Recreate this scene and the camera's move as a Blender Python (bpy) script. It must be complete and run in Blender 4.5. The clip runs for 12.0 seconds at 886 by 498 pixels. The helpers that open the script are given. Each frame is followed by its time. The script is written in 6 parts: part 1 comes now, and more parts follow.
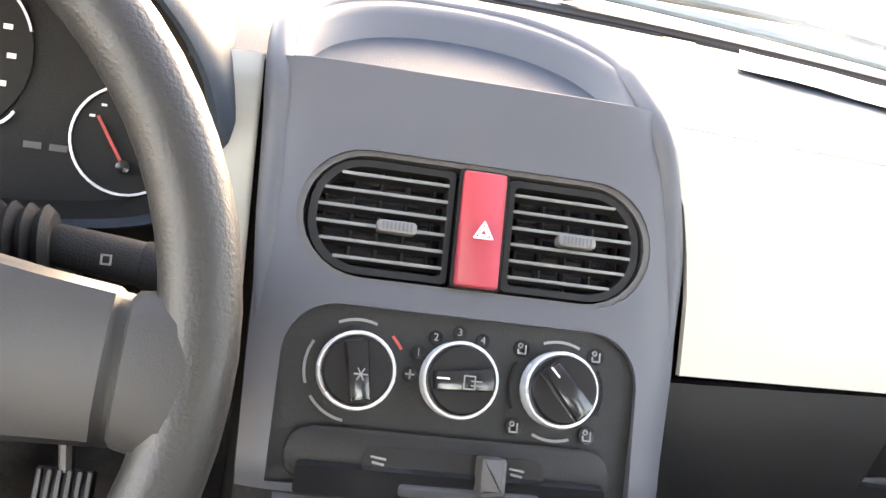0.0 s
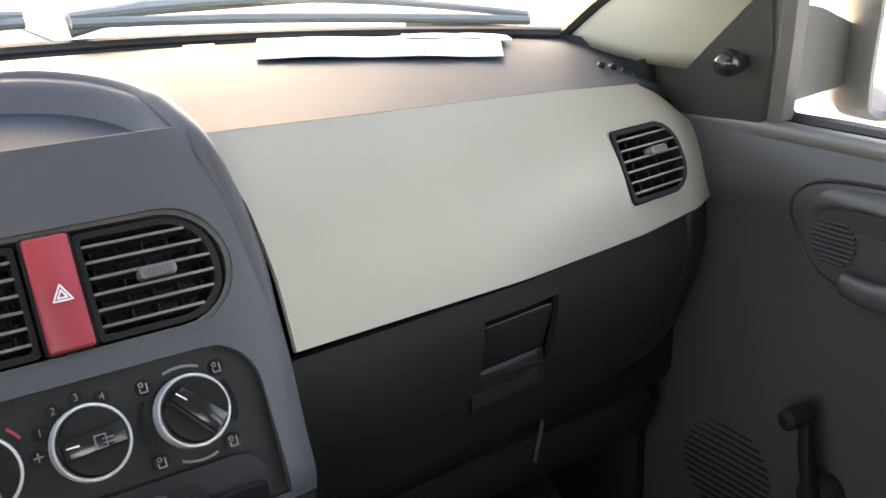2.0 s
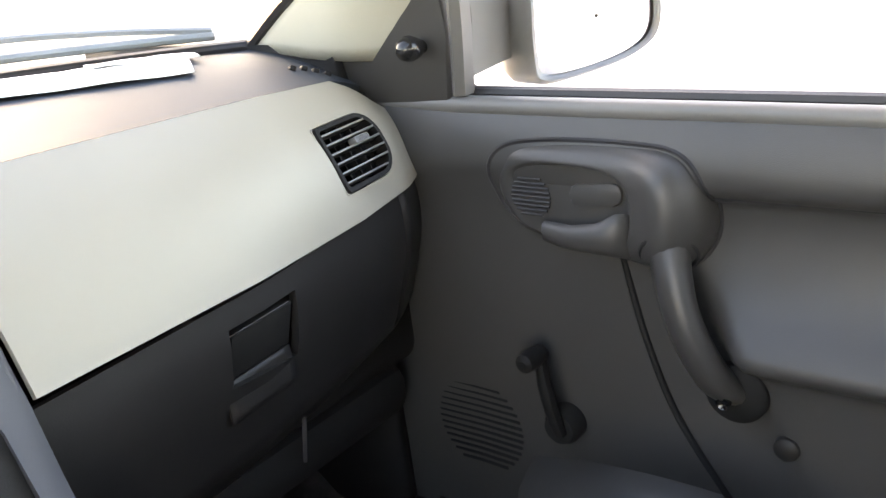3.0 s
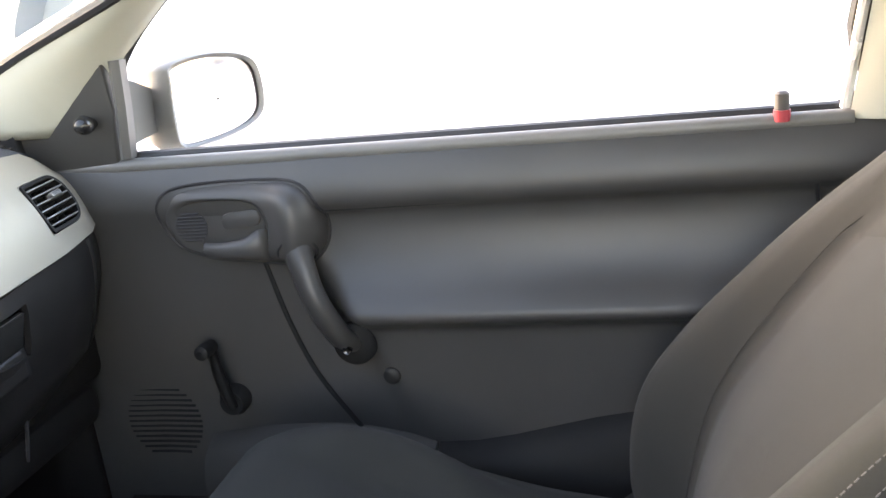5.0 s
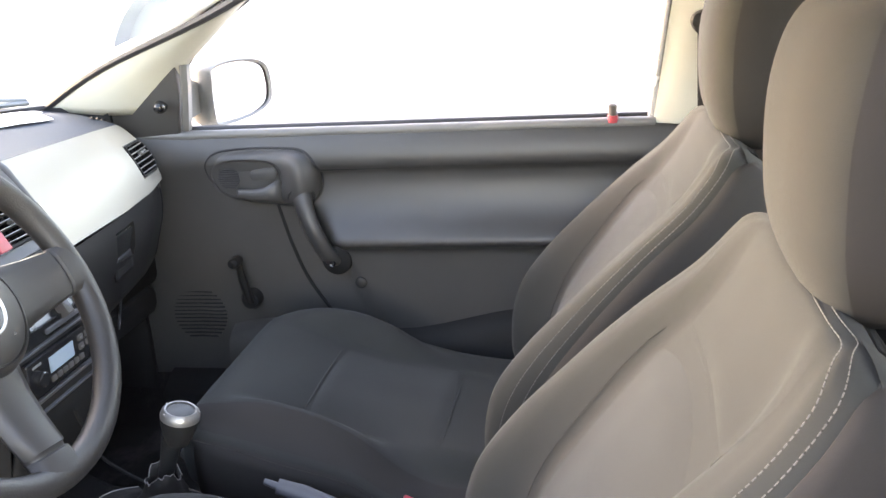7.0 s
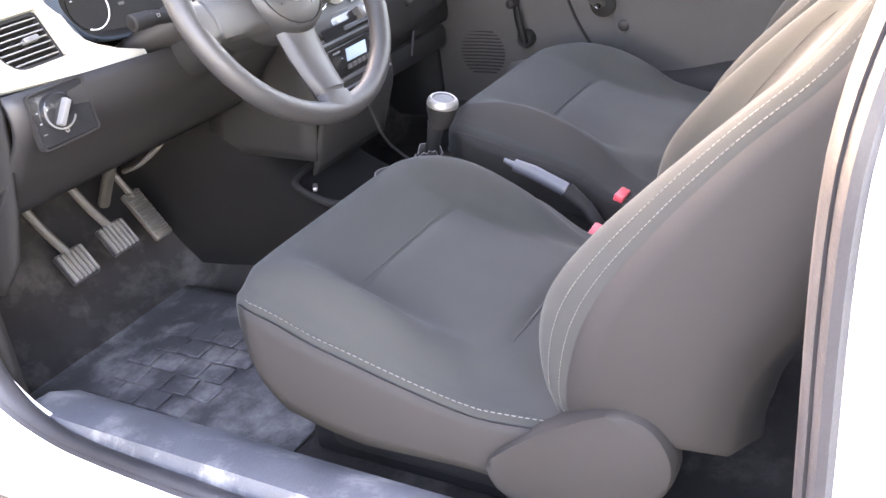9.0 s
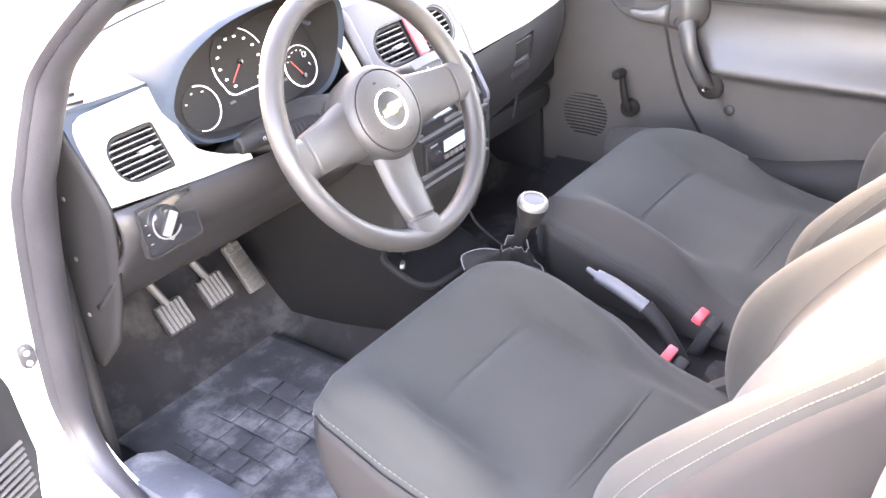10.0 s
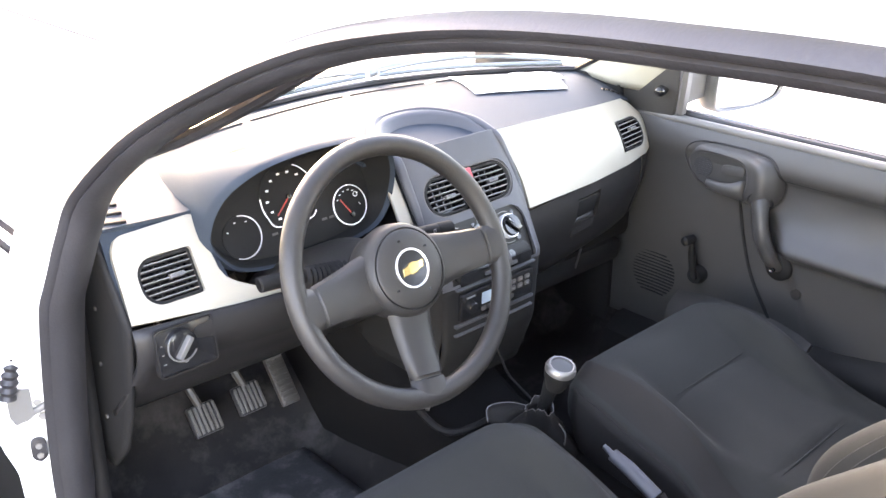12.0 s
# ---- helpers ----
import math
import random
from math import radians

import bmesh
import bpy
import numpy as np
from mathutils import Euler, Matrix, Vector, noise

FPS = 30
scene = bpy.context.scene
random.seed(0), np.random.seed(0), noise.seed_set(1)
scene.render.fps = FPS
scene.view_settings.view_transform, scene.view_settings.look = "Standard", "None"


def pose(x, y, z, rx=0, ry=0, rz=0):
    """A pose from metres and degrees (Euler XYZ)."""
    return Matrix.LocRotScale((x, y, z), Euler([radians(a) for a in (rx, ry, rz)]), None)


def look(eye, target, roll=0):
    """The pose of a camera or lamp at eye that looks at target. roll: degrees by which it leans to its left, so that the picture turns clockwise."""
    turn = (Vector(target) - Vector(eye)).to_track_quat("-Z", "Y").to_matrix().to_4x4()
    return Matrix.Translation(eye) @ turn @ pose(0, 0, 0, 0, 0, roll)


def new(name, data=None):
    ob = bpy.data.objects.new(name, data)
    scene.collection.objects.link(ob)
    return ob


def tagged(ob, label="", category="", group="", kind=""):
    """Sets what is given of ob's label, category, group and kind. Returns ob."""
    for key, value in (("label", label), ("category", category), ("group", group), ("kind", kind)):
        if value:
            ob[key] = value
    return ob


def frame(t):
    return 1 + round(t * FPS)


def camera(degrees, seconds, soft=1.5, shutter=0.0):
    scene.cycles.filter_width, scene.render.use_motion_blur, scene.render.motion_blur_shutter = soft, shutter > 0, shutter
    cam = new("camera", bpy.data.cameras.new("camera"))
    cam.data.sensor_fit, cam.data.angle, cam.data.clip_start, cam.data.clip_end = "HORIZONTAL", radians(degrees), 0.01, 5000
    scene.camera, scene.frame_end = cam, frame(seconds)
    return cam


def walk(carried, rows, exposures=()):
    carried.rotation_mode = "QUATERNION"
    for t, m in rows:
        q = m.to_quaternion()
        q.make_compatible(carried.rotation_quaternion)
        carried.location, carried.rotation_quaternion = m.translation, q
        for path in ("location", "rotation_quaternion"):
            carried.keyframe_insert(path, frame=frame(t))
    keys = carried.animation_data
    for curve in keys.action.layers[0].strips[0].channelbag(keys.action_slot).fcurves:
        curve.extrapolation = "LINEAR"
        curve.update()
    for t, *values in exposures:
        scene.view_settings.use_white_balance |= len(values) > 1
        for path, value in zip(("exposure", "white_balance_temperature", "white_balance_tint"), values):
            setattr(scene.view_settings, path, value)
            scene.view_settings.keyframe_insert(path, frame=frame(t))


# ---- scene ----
cam = camera(49.9, 12.0)
PATH = [
    (0, (-0.096, -0.5593, 1.0344), (0.227, 1.2838, 0.3272), 10.84),
    (0.5, (-0.095, -0.5684, 1.0445), (0.263, 1.2951, 0.4109), 8.96),
    (1, (-0.088, -0.5786, 1.0555), (0.593, 1.1898, 0.4179), 6.14),
    (1.5, (-0.086, -0.5862, 1.0517), (0.799, 1.0882, 0.4082), 1.53),
    (2, (-0.08, -0.5955, 1.0538), (0.952, 0.9813, 0.3829), -1.81),
    (2.5, (-0.085, -0.6031, 1.0499), (1.176, 0.7968, 0.3776), -3.99),
    (3, (-0.1, -0.6186, 1.0443), (1.348, 0.582, 0.3651), -7.34),
    (3.5, (-0.138, -0.647, 1.0463), (1.46, 0.3322, 0.3499), -7.57),
    (3.7, (-0.161, -0.661, 1.0459), (1.489, 0.226, 0.3458), -8.05),
    (5.3, (-0.561, -0.7396, 1.0758), (1.314, -0.337, 0.5078), -5.76),
    (5.5, (-0.625, -0.7386, 1.086), (1.253, -0.3699, 0.5053), -5.39),
    (6, (-0.786, -0.7596, 1.1129), (1.096, -0.4271, 0.5235), -5.22),
    (6.5, (-0.937, -0.8267, 1.1582), (0.934, -0.4746, 0.5446), -4.13),
    (7, (-1.079, -0.8599, 1.1778), (0.794, -0.5113, 0.5689), -3.73),
    (7.5, (-1.187, -0.8859, 1.1288), (0.659, -0.4064, 0.5276), -5.24),
    (7.7, (-1.209, -0.9041, 1.1008), (0.599, -0.3316, 0.4661), -6.30),
    (9.3, (-1.313, -1.0853, 1.0938), (0.137, -0.0767, 0.1551), -6.46),
    (9.5, (-1.274, -1.0821, 1.1585), (0.141, -0.0405, 0.2031), -5.60),
    (9.7, (-1.254, -1.079, 1.2342), (0.131, -0.0072, 0.269), -5.32),
    (10, (-1.22, -1.0716, 1.3265), (0.134, 0.0304, 0.3513), -4.94),
    (10.5, (-1.162, -1.0977, 1.4122), (0.178, 0.0518, 0.4732), -2.66),
    (11, (-1.119, -1.1357, 1.4294), (0.153, 0.1339, 0.5523), -0.71),
    (11.5, (-1.096, -1.1558, 1.4202), (0.161, 0.1705, 0.6064), -0.08),
    (12, (-1.091, -1.1636, 1.4174), (0.16, 0.1782, 0.6193), 0.08),
]
walk(cam, [(t, look(eye, target, roll)) for t, eye, target, roll in PATH],
     [(0, 5.12, 9700, 27), (0.4, 4.53, 9350, 25), (1.5, 3.89, 9350, 24), (2.5, 3.98, 9250, 24), (3.5, 4.82, 9150, 25), (5.3, 4.40, 8600, 24), (6.5, 4.78, 8600, 25), (7.0, 4.78, 8600, 26), (7.5, 5.0, 8700, 27), (9.4, 6.2, 9000, 34), (10.0, 6.58, 9150, 35), (11, 5.80, 8800, 33), (12, 5.07, 8600, 29)])

# ---------------------------------------------------------------- world, sun
world = bpy.data.worlds.new("world")
scene.world = world
world.use_nodes = True
wn = world.node_tree
sky = wn.nodes.new("ShaderNodeTexSky")
sky.sky_type, sky.sun_disc = "NISHITA", False
sky.sun_elevation, sky.sun_rotation = radians(21), radians(19)
sky.air_density, sky.dust_density = 1.0, 1.2
wn.links.new(sky.outputs[0], wn.nodes["Background"].inputs[0])
wn.nodes["Background"].inputs[1].default_value = 0.15
sun_data = bpy.data.lights.new("sun", "SUN")
sun_data.energy, sun_data.angle, sun_data.color = 0.42, radians(24), (0.95, 0.98, 1.0)
sun = new("sun", sun_data)
sun.matrix_world = look((2.2, 6.5, 2.63), (0, 0, 0))

# ---------------------------------------------------------------- materials


def material(name, base, rough=0.6, metal=0.0, vary=0.15, scale=40.0, bump=0.15, grain=300.0, spots=0.0, sheen=0.0, coat=0.0, spec=0.5):
    """Principled surface: colour varied at two scales, fine relief, roughness varied too."""
    m = bpy.data.materials.new(name)
    m.use_nodes = True
    n, l = m.node_tree.nodes, m.node_tree.links
    b = n["Principled BSDF"]
    b.inputs["Metallic"].default_value = metal
    b.inputs["Sheen Weight"].default_value = sheen
    b.inputs["Specular IOR Level"].default_value = spec
    b.inputs["Coat Weight"].default_value = coat
    co = n.new("ShaderNodeNewGeometry")
    big, fine = n.new("ShaderNodeTexNoise"), n.new("ShaderNodeTexNoise")
    big.inputs["Scale"].default_value, big.inputs["Detail"].default_value = scale * 0.2, 5
    fine.inputs["Scale"].default_value, fine.inputs["Detail"].default_value = grain, 3
    l.new(co.outputs["Position"], big.inputs["Vector"])
    l.new(co.outputs["Position"], fine.inputs["Vector"])
    ramp = n.new("ShaderNodeMapRange")
    ramp.inputs["From Min"].default_value, ramp.inputs["From Max"].default_value = 0.3, 0.7
    ramp.inputs["To Min"].default_value, ramp.inputs["To Max"].default_value = 1 - vary, 1 + vary
    l.new(big.outputs["Fac"], ramp.inputs["Value"])
    mul = n.new("ShaderNodeMath")
    mul.operation = "MULTIPLY"
    r2 = n.new("ShaderNodeMapRange")
    r2.inputs["To Min"].default_value, r2.inputs["To Max"].default_value = 1 - vary * 0.7, 1 + vary * 0.7
    l.new(fine.outputs["Fac"], r2.inputs["Value"])
    l.new(ramp.outputs[0], mul.inputs[0])
    l.new(r2.outputs[0], mul.inputs[1])
    col = n.new("ShaderNodeVectorMath")
    col.operation = "SCALE"
    col.inputs[0].default_value = base
    l.new(mul.outputs[0], col.inputs["Scale"])
    out = col.outputs[0]
    if spots:
        sp = n.new("ShaderNodeTexNoise")
        sp.inputs["Scale"].default_value, sp.inputs["Detail"].default_value, sp.inputs["Roughness"].default_value = 9, 8, 0.7
        l.new(co.outputs["Position"], sp.inputs["Vector"])
        cut = n.new("ShaderNodeMapRange")
        cut.inputs["From Min"].default_value, cut.inputs["From Max"].default_value = 0.5, 0.72
        cut.inputs["To Max"].default_value = spots
        l.new(sp.outputs["Fac"], cut.inputs["Value"])
        mix = n.new("ShaderNodeMix")
        mix.data_type = "RGBA"
        l.new(cut.outputs[0], mix.inputs["Factor"])
        l.new(out, mix.inputs[6])
        mix.inputs[7].default_value = (0.42, 0.40, 0.38, 1)
        out = mix.outputs[2]
    l.new(out, b.inputs["Base Color"])
    rr = n.new("ShaderNodeMapRange")
    rr.inputs["To Min"].default_value, rr.inputs["To Max"].default_value = max(rough - 0.08, 0.02), min(rough + 0.08, 1)
    l.new(big.outputs["Fac"], rr.inputs["Value"])
    l.new(rr.outputs[0], b.inputs["Roughness"])
    if bump:
        bp = n.new("ShaderNodeBump")
        bp.inputs["Strength"].default_value, bp.inputs["Distance"].default_value = bump, 0.001
        l.new(fine.outputs["Fac"], bp.inputs["Height"])
        l.new(bp.outputs[0], b.inputs["Normal"])
    return m


def glass(name, tint=(0.95, 0.97, 0.96)):
    m = bpy.data.materials.new(name)
    m.use_nodes = True
    n, l = m.node_tree.nodes, m.node_tree.links
    n.remove(n["Principled BSDF"])
    tr, gl, mix = n.new("ShaderNodeBsdfTransparent"), n.new("ShaderNodeBsdfGlossy"), n.new("ShaderNodeMixShader")
    tr.inputs[0].default_value = (*tint, 1)
    gl.inputs["Roughness"].default_value = 0.01
    mix.inputs[0].default_value = 0.035
    l.new(tr.outputs[0], mix.inputs[1])
    l.new(gl.outputs[0], mix.inputs[2])
    l.new(mix.outputs[0], n["Material Output"].inputs[0])
    return m


DARK = material("dark_grained_plastic", (0.056, 0.051, 0.049), 0.55, vary=0.10, bump=0.15, grain=1100)
# LOWER and GLOVE are darker than such plastics, for shade missing in the footwell
LOWER = material("black_lower_plastic_with_shade", (0.0095, 0.009, 0.009), 0.72, vary=0.15, bump=0.35, grain=900, spec=0.22)
DOOR = material("charcoal_door_plastic", (0.0445, 0.0420, 0.0405), 0.40, vary=0.08, bump=0.18, grain=1100, spec=0.42)
GLOVE = material("dark_glove_box_plastic_with_shade", (0.0140, 0.0128, 0.0128), 0.5, vary=0.1, bump=0.2, grain=900, spec=0.3)
PODGREY = material("slate_grey_plastic", (0.058, 0.059, 0.067), 0.50, vary=0.06, bump=0.12, grain=1200, spec=0.35)
TOPGREY = material("grey_dash_top_plastic", (0.026, 0.0355, 0.048), 0.64, vary=0.08, bump=0.35, grain=900, spec=0.17)
SILVER = material("champagne_silver_plastic", (0.298, 0.271, 0.226), 0.50, metal=0.12, vary=0.04, bump=0.06, grain=1800)
GLOSS = material("gloss_black_plastic", (0.012, 0.012, 0.013), 0.18, vary=0.1, bump=0.0)
CHROME = material("satin_silver_plating", (0.80, 0.80, 0.80), 0.28, metal=0.5, vary=0.05, bump=0.05)
PEDAL = material("worn_grey_rubber_rib", (0.088, 0.084, 0.081), 0.7, vary=0.3, bump=0.3)
STEEL = material("worn_steel", (0.26, 0.25, 0.24), 0.45, metal=0.8, vary=0.2, bump=0.2, spots=0.3)
RED = material("red_plastic", (0.34, 0.028, 0.04), 0.4, vary=0.08, bump=0.15, grain=900)
WHITEMARK = material("white_print", (0.75, 0.75, 0.74), 0.6, vary=0.05, bump=0)
GREYMARK = material("grey_print", (0.17, 0.165, 0.16), 0.6, vary=0.05, bump=0)
REDMARK = material("red_print", (0.38, 0.04, 0.03), 0.6, vary=0.05, bump=0)
CLOTH = material("grey_seat_cloth", (0.0233, 0.0238, 0.0221), 0.92, vary=0.10, bump=0.28, grain=1500, sheen=0.04, spec=0.15)
CLOTHIN = material("dark_seat_insert_cloth", (0.0183, 0.0187, 0.0173), 0.95, vary=0.12, bump=0.40, grain=1100, sheen=0.08, spec=0.2)
VINYL = material("charcoal_seat_side_vinyl", (0.0190, 0.0170, 0.0160), 0.80, vary=0.08, bump=0.15, grain=1400, spec=0.2)
THREAD = material("pale_stitching_thread", (0.070, 0.068, 0.064), 0.8, vary=0.1, bump=0)
TRIM = material("beige_pillar_trim", (0.43, 0.415, 0.35), 0.65, vary=0.05, bump=0.25, grain=900)
LINER = material("pale_headliner", (0.66, 0.65, 0.62), 0.95, vary=0.06, bump=0.5, grain=500)
PAINT = material("white_car_paint", (0.80, 0.80, 0.80), 0.3, vary=0.02, bump=0.0, coat=0.5)
RUBBER = material("black_rubber_seal", (0.022, 0.021, 0.023), 0.46, vary=0.25, bump=0.3, spec=0.35)
# near-black base stands in for shade on the tunnel under the dash
TUNNEL = material("matt_black_tunnel_cover_with_shade", (0.0055, 0.0050, 0.0050), 0.9, vary=0.25, bump=0.5, grain=500, spec=0.1)
OLDSTEEL = material("dull_brown_steel", (0.085, 0.078, 0.070), 0.55, metal=0.5, vary=0.3, bump=0.3, spots=0.12)
WHEEL = material("steering_wheel_polyurethane", (0.0175, 0.0160, 0.0155), 0.46, vary=0.15, bump=0.42, grain=560, spec=0.42)
SPOKE = material("smooth_spoke_plastic", (0.021, 0.0195, 0.0190), 0.52, vary=0.08, bump=0.14, grain=1200, spec=0.38)
VENTGREY = material("grey_vent_slat_plastic", (0.115, 0.110, 0.105), 0.38, vary=0.08, bump=0.1, grain=900)
# light grey that puts windscreen glare into the colour of black rubber
GLAREGREY = material("grey_paled_for_glare", (0.26, 0.265, 0.265), 0.7, vary=0.2, bump=0.3)
CARPET = material("dusty_black_carpet", (0.0165, 0.0150, 0.0150), 0.95, vary=0.3, bump=1.0, grain=600, spots=0.08, spec=0.1)
MATRUB = material("dusty_rubber_mat", (0.036, 0.035, 0.038), 0.70, vary=0.35, scale=90, bump=0.6, grain=160, spots=0.28)
SILLPL = material("scuffed_sill_plastic", (0.070, 0.072, 0.080), 0.42, vary=0.3, bump=0.4, spots=0.55)
# base lowered for the shade on the lower stack, lit from above
HEATER = material("matt_black_plastic", (0.0105, 0.0100, 0.0102), 0.5, vary=0.1, bump=0.3, grain=900, spec=0.28)
LCDGREY = material("dark_grey_cap", (0.036, 0.039, 0.042), 0.60, vary=0.05, bump=0)
GLASS = glass("clear_glass")
SCREEN = glass("green_tinted_laminated_glass", (0.615, 0.655, 0.640))
MIRROR = material("mirror_glass", (0.9, 0.9, 0.9), 0.03, metal=1.0, vary=0.0, bump=0)
PAPER = material("white_paper", (0.82, 0.82, 0.82), 0.8, vary=0.03, bump=0.1)
ASPHALT = material("worn_gravelly_asphalt", (0.085, 0.086, 0.089), 0.9, vary=0.6, scale=220, bump=1.0, grain=75, spots=0.12)
CONCRETE = material("pale_concrete_paving", (0.46, 0.455, 0.44), 0.88, vary=0.12, scale=12, bump=0.4, grain=70)
WALLPAINT = material("cream_render_wall", (0.6, 0.55, 0.42), 0.85, vary=0.1, scale=5, bump=0.3, grain=60)
WHITEWALL = material("white_render_wall", (0.78, 0.77, 0.74), 0.85, vary=0.06, scale=5, bump=0.3, grain=60)
GOLD = material("gold_emblem_metal", (0.62, 0.47, 0.19), 0.25, metal=0.8, vary=0.05, bump=0)
LCD = material("grey_blue_display", (0.28, 0.36, 0.42), 0.2, vary=0.05, bump=0)
BROWN = material("tyre_rubber", (0.025, 0.025, 0.025), 0.8, vary=0.2, bump=0.3)

# ---------------------------------------------------------------- mesh helpers


def thing(name, label, category, group="", kind="", at=(0, 0, 0)):
    ob = new(name)
    ob.empty_display_size = 0.05
    ob.location = at
    return tagged(ob, label, category, group, kind)


def finish(bm, mat, name, smooth=True, angle=40):
    bmesh.ops.recalc_face_normals(bm, faces=bm.faces)
    me = bpy.data.meshes.new(name)
    for f in bm.faces:
        f.smooth = smooth
    if smooth:
        for e in bm.edges:
            if len(e.link_faces) == 2 and e.calc_face_angle(0) > radians(angle):
                e.smooth = False
    bm.to_mesh(me)
    bm.free()
    me.materials.append(mat)
    return me


def part(name, bm, mat, parent=None, label="", at=None, angle=40, thick=0.0, shadow=True):
    ob = new(name, finish(bm, mat, name, True, angle))
    if parent:
        ob.parent = parent
    if at is not None:
        ob.matrix_basis = at if isinstance(at, Matrix) else Matrix.Translation(at)
    if thick:
        md = ob.modifiers.new("thickness", "SOLIDIFY")
        md.thickness, md.offset = thick, 0
    ob.visible_shadow = shadow
    if label:
        tagged(ob, label)
    return ob


def box(cx, cy, cz, sx, sy, sz, bevel=0.004, seg=2, rot=None):
    bm = bmesh.new()
    bmesh.ops.create_cube(bm, size=1)
    bmesh.ops.scale(bm, vec=(sx, sy, sz), verts=bm.verts)
    if bevel:
        bmesh.ops.bevel(bm, geom=bm.edges, offset=min(bevel, 0.45 * min(sx, sy, sz)), segments=seg, affect="EDGES", profile=0.5)
    if rot is not None:
        bmesh.ops.transform(bm, matrix=rot, verts=bm.verts)
    bmesh.ops.translate(bm, vec=(cx, cy, cz), verts=bm.verts)
    return bm


def loft(rings, ring_closed=True, caps=True, ends_closed=False):
    bm = bmesh.new()
    vs = [[bm.verts.new(p) for p in r] for r in rings]
    n = len(rings[0])
    for a, b in zip(vs, vs[1:] + ([vs[0]] if ends_closed else [])):
        for i in range(n if ring_closed else n - 1):
            j = (i + 1) % n
            try:
                bm.faces.new((a[i], a[j], b[j], b[i]))
            except ValueError:
                pass
    if caps and ring_closed and not ends_closed:
        bm.faces.new(vs[0])
        bm.faces.new(vs[-1])
    return bm


def surf(fn, nu, nv):
    return loft([[fn(i / nu, j / nv) for j in range(nv + 1)] for i in range(nu + 1)], False, False)


def tube(path, radius, n=10, closed=False, squash=1.0):
    """A round bar along a path; radius a number or one a point."""
    pts = [Vector(p) for p in path]
    rings, prev = [], None
    for i, p in enumerate(pts):
        if closed:
            d = pts[(i + 1) % len(pts)] - pts[i - 1]
        else:
            d = pts[min(i + 1, len(pts) - 1)] - pts[max(i - 1, 0)]
        d.normalize()
        if prev is None:
            side = d.orthogonal().normalized()
        else:
            side = (prev - d * prev.dot(d)).normalized()
        prev = side
        up = d.cross(side)
        r = radius[i] if isinstance(radius, (list, tuple)) else radius
        rings.append([p + side * r * math.cos(2 * math.pi * k / n) + up * r * squash * math.sin(2 * math.pi * k / n) for k in range(n)])
    return loft(rings, True, not closed, closed)


def curve(points, n=8, closed=False):
    """Catmull-Rom through the points."""
    P = [Vector(p) for p in points]
    out = []
    m = len(P)
    for i in range(m if closed else m - 1):
        if closed:
            a, b, c, d = P[i - 1], P[i], P[(i + 1) % m], P[(i + 2) % m]
        else:
            a, b, c, d = P[max(i - 1, 0)], P[i], P[i + 1], P[min(i + 2, m - 1)]
        for k in range(n):
            t = k / n
            out.append(0.5 * (2 * b + (c - a) * t + (2 * a - 5 * b + 4 * c - d) * t * t + (3 * b - a - 3 * c + d) * t ** 3))
    if not closed:
        out.append(P[-1])
    return out


def plate(outline, to3d, depth, bevel=0.0):
    """A plate with a 2D outline: to3d(a, b, c) puts it in place, c from 0 to depth."""
    bm = bmesh.new()
    lo = [bm.verts.new(to3d(a, b, 0)) for a, b in outline]
    hi = [bm.verts.new(to3d(a, b, depth)) for a, b in outline]
    n = len(outline)
    top = bm.faces.new(hi)
    bm.faces.new(lo)
    for i in range(n):
        bm.faces.new((lo[i], lo[(i + 1) % n], hi[(i + 1) % n], hi[i]))
    if bevel:
        bmesh.ops.bevel(bm, geom=list(top.edges), offset=bevel, segments=2, affect="EDGES", profile=0.5)
    return bm


def frame_plate(outer, inner, to3d, depth):
    """A flat ring between two outlines of the same number of points."""
    rings = [[to3d(*o, 0) for o in outer], [to3d(*o, depth) for o in outer], [to3d(*i, depth) for i in inner], [to3d(*i, 0) for i in inner]]
    return loft(rings, True, False, True)


def rounded(x0, y0, x1, y1, r, n=5):
    r = min(r, (x1 - x0) / 2, (y1 - y0) / 2)
    out = []
    for cx, cy, a0 in ((x1 - r, y1 - r, 0), (x0 + r, y1 - r, 90), (x0 + r, y0 + r, 180), (x1 - r, y0 + r, 270)):
        for k in range(n + 1):
            a = radians(a0 + 90 * k / n)
            out.append((cx + r * math.cos(a), cy + r * math.sin(a)))
    return out


def lathe(profile, n=28):
    """Turned about local z: (radius, height) pairs."""
    return loft([[(r * math.cos(2 * math.pi * k / n), r * math.sin(2 * math.pi * k / n), h) for k in range(n)] for r, h in profile])


def lerp(a, b, t):
    return a + (b - a) * t


def table(x, *pairs):
    """Smooth look-up in (x, value) pairs."""
    if x <= pairs[0][0]:
        return pairs[0][1]
    n = len(pairs)
    for i in range(n - 1):
        (x0, v0), (x1, v1) = pairs[i], pairs[i + 1]
        if x <= x1:
            h = x1 - x0
            m0 = (v1 - pairs[i - 1][1]) / (x1 - pairs[i - 1][0]) if i > 0 else 0.0
            m1 = (pairs[i + 2][1] - v0) / (pairs[i + 2][0] - x0) if i + 2 < n else 0.0
            t = (x - x0) / h
            return (2 * t ** 3 - 3 * t * t + 1) * v0 + (t ** 3 - 2 * t * t + t) * h * m0 + (3 * t * t - 2 * t ** 3) * v1 + (t ** 3 - t * t) * h * m1
    return pairs[-1][1]


def lin(x, *pairs):
    return float(np.interp(x, [p[0] for p in pairs], [p[1] for p in pairs]))


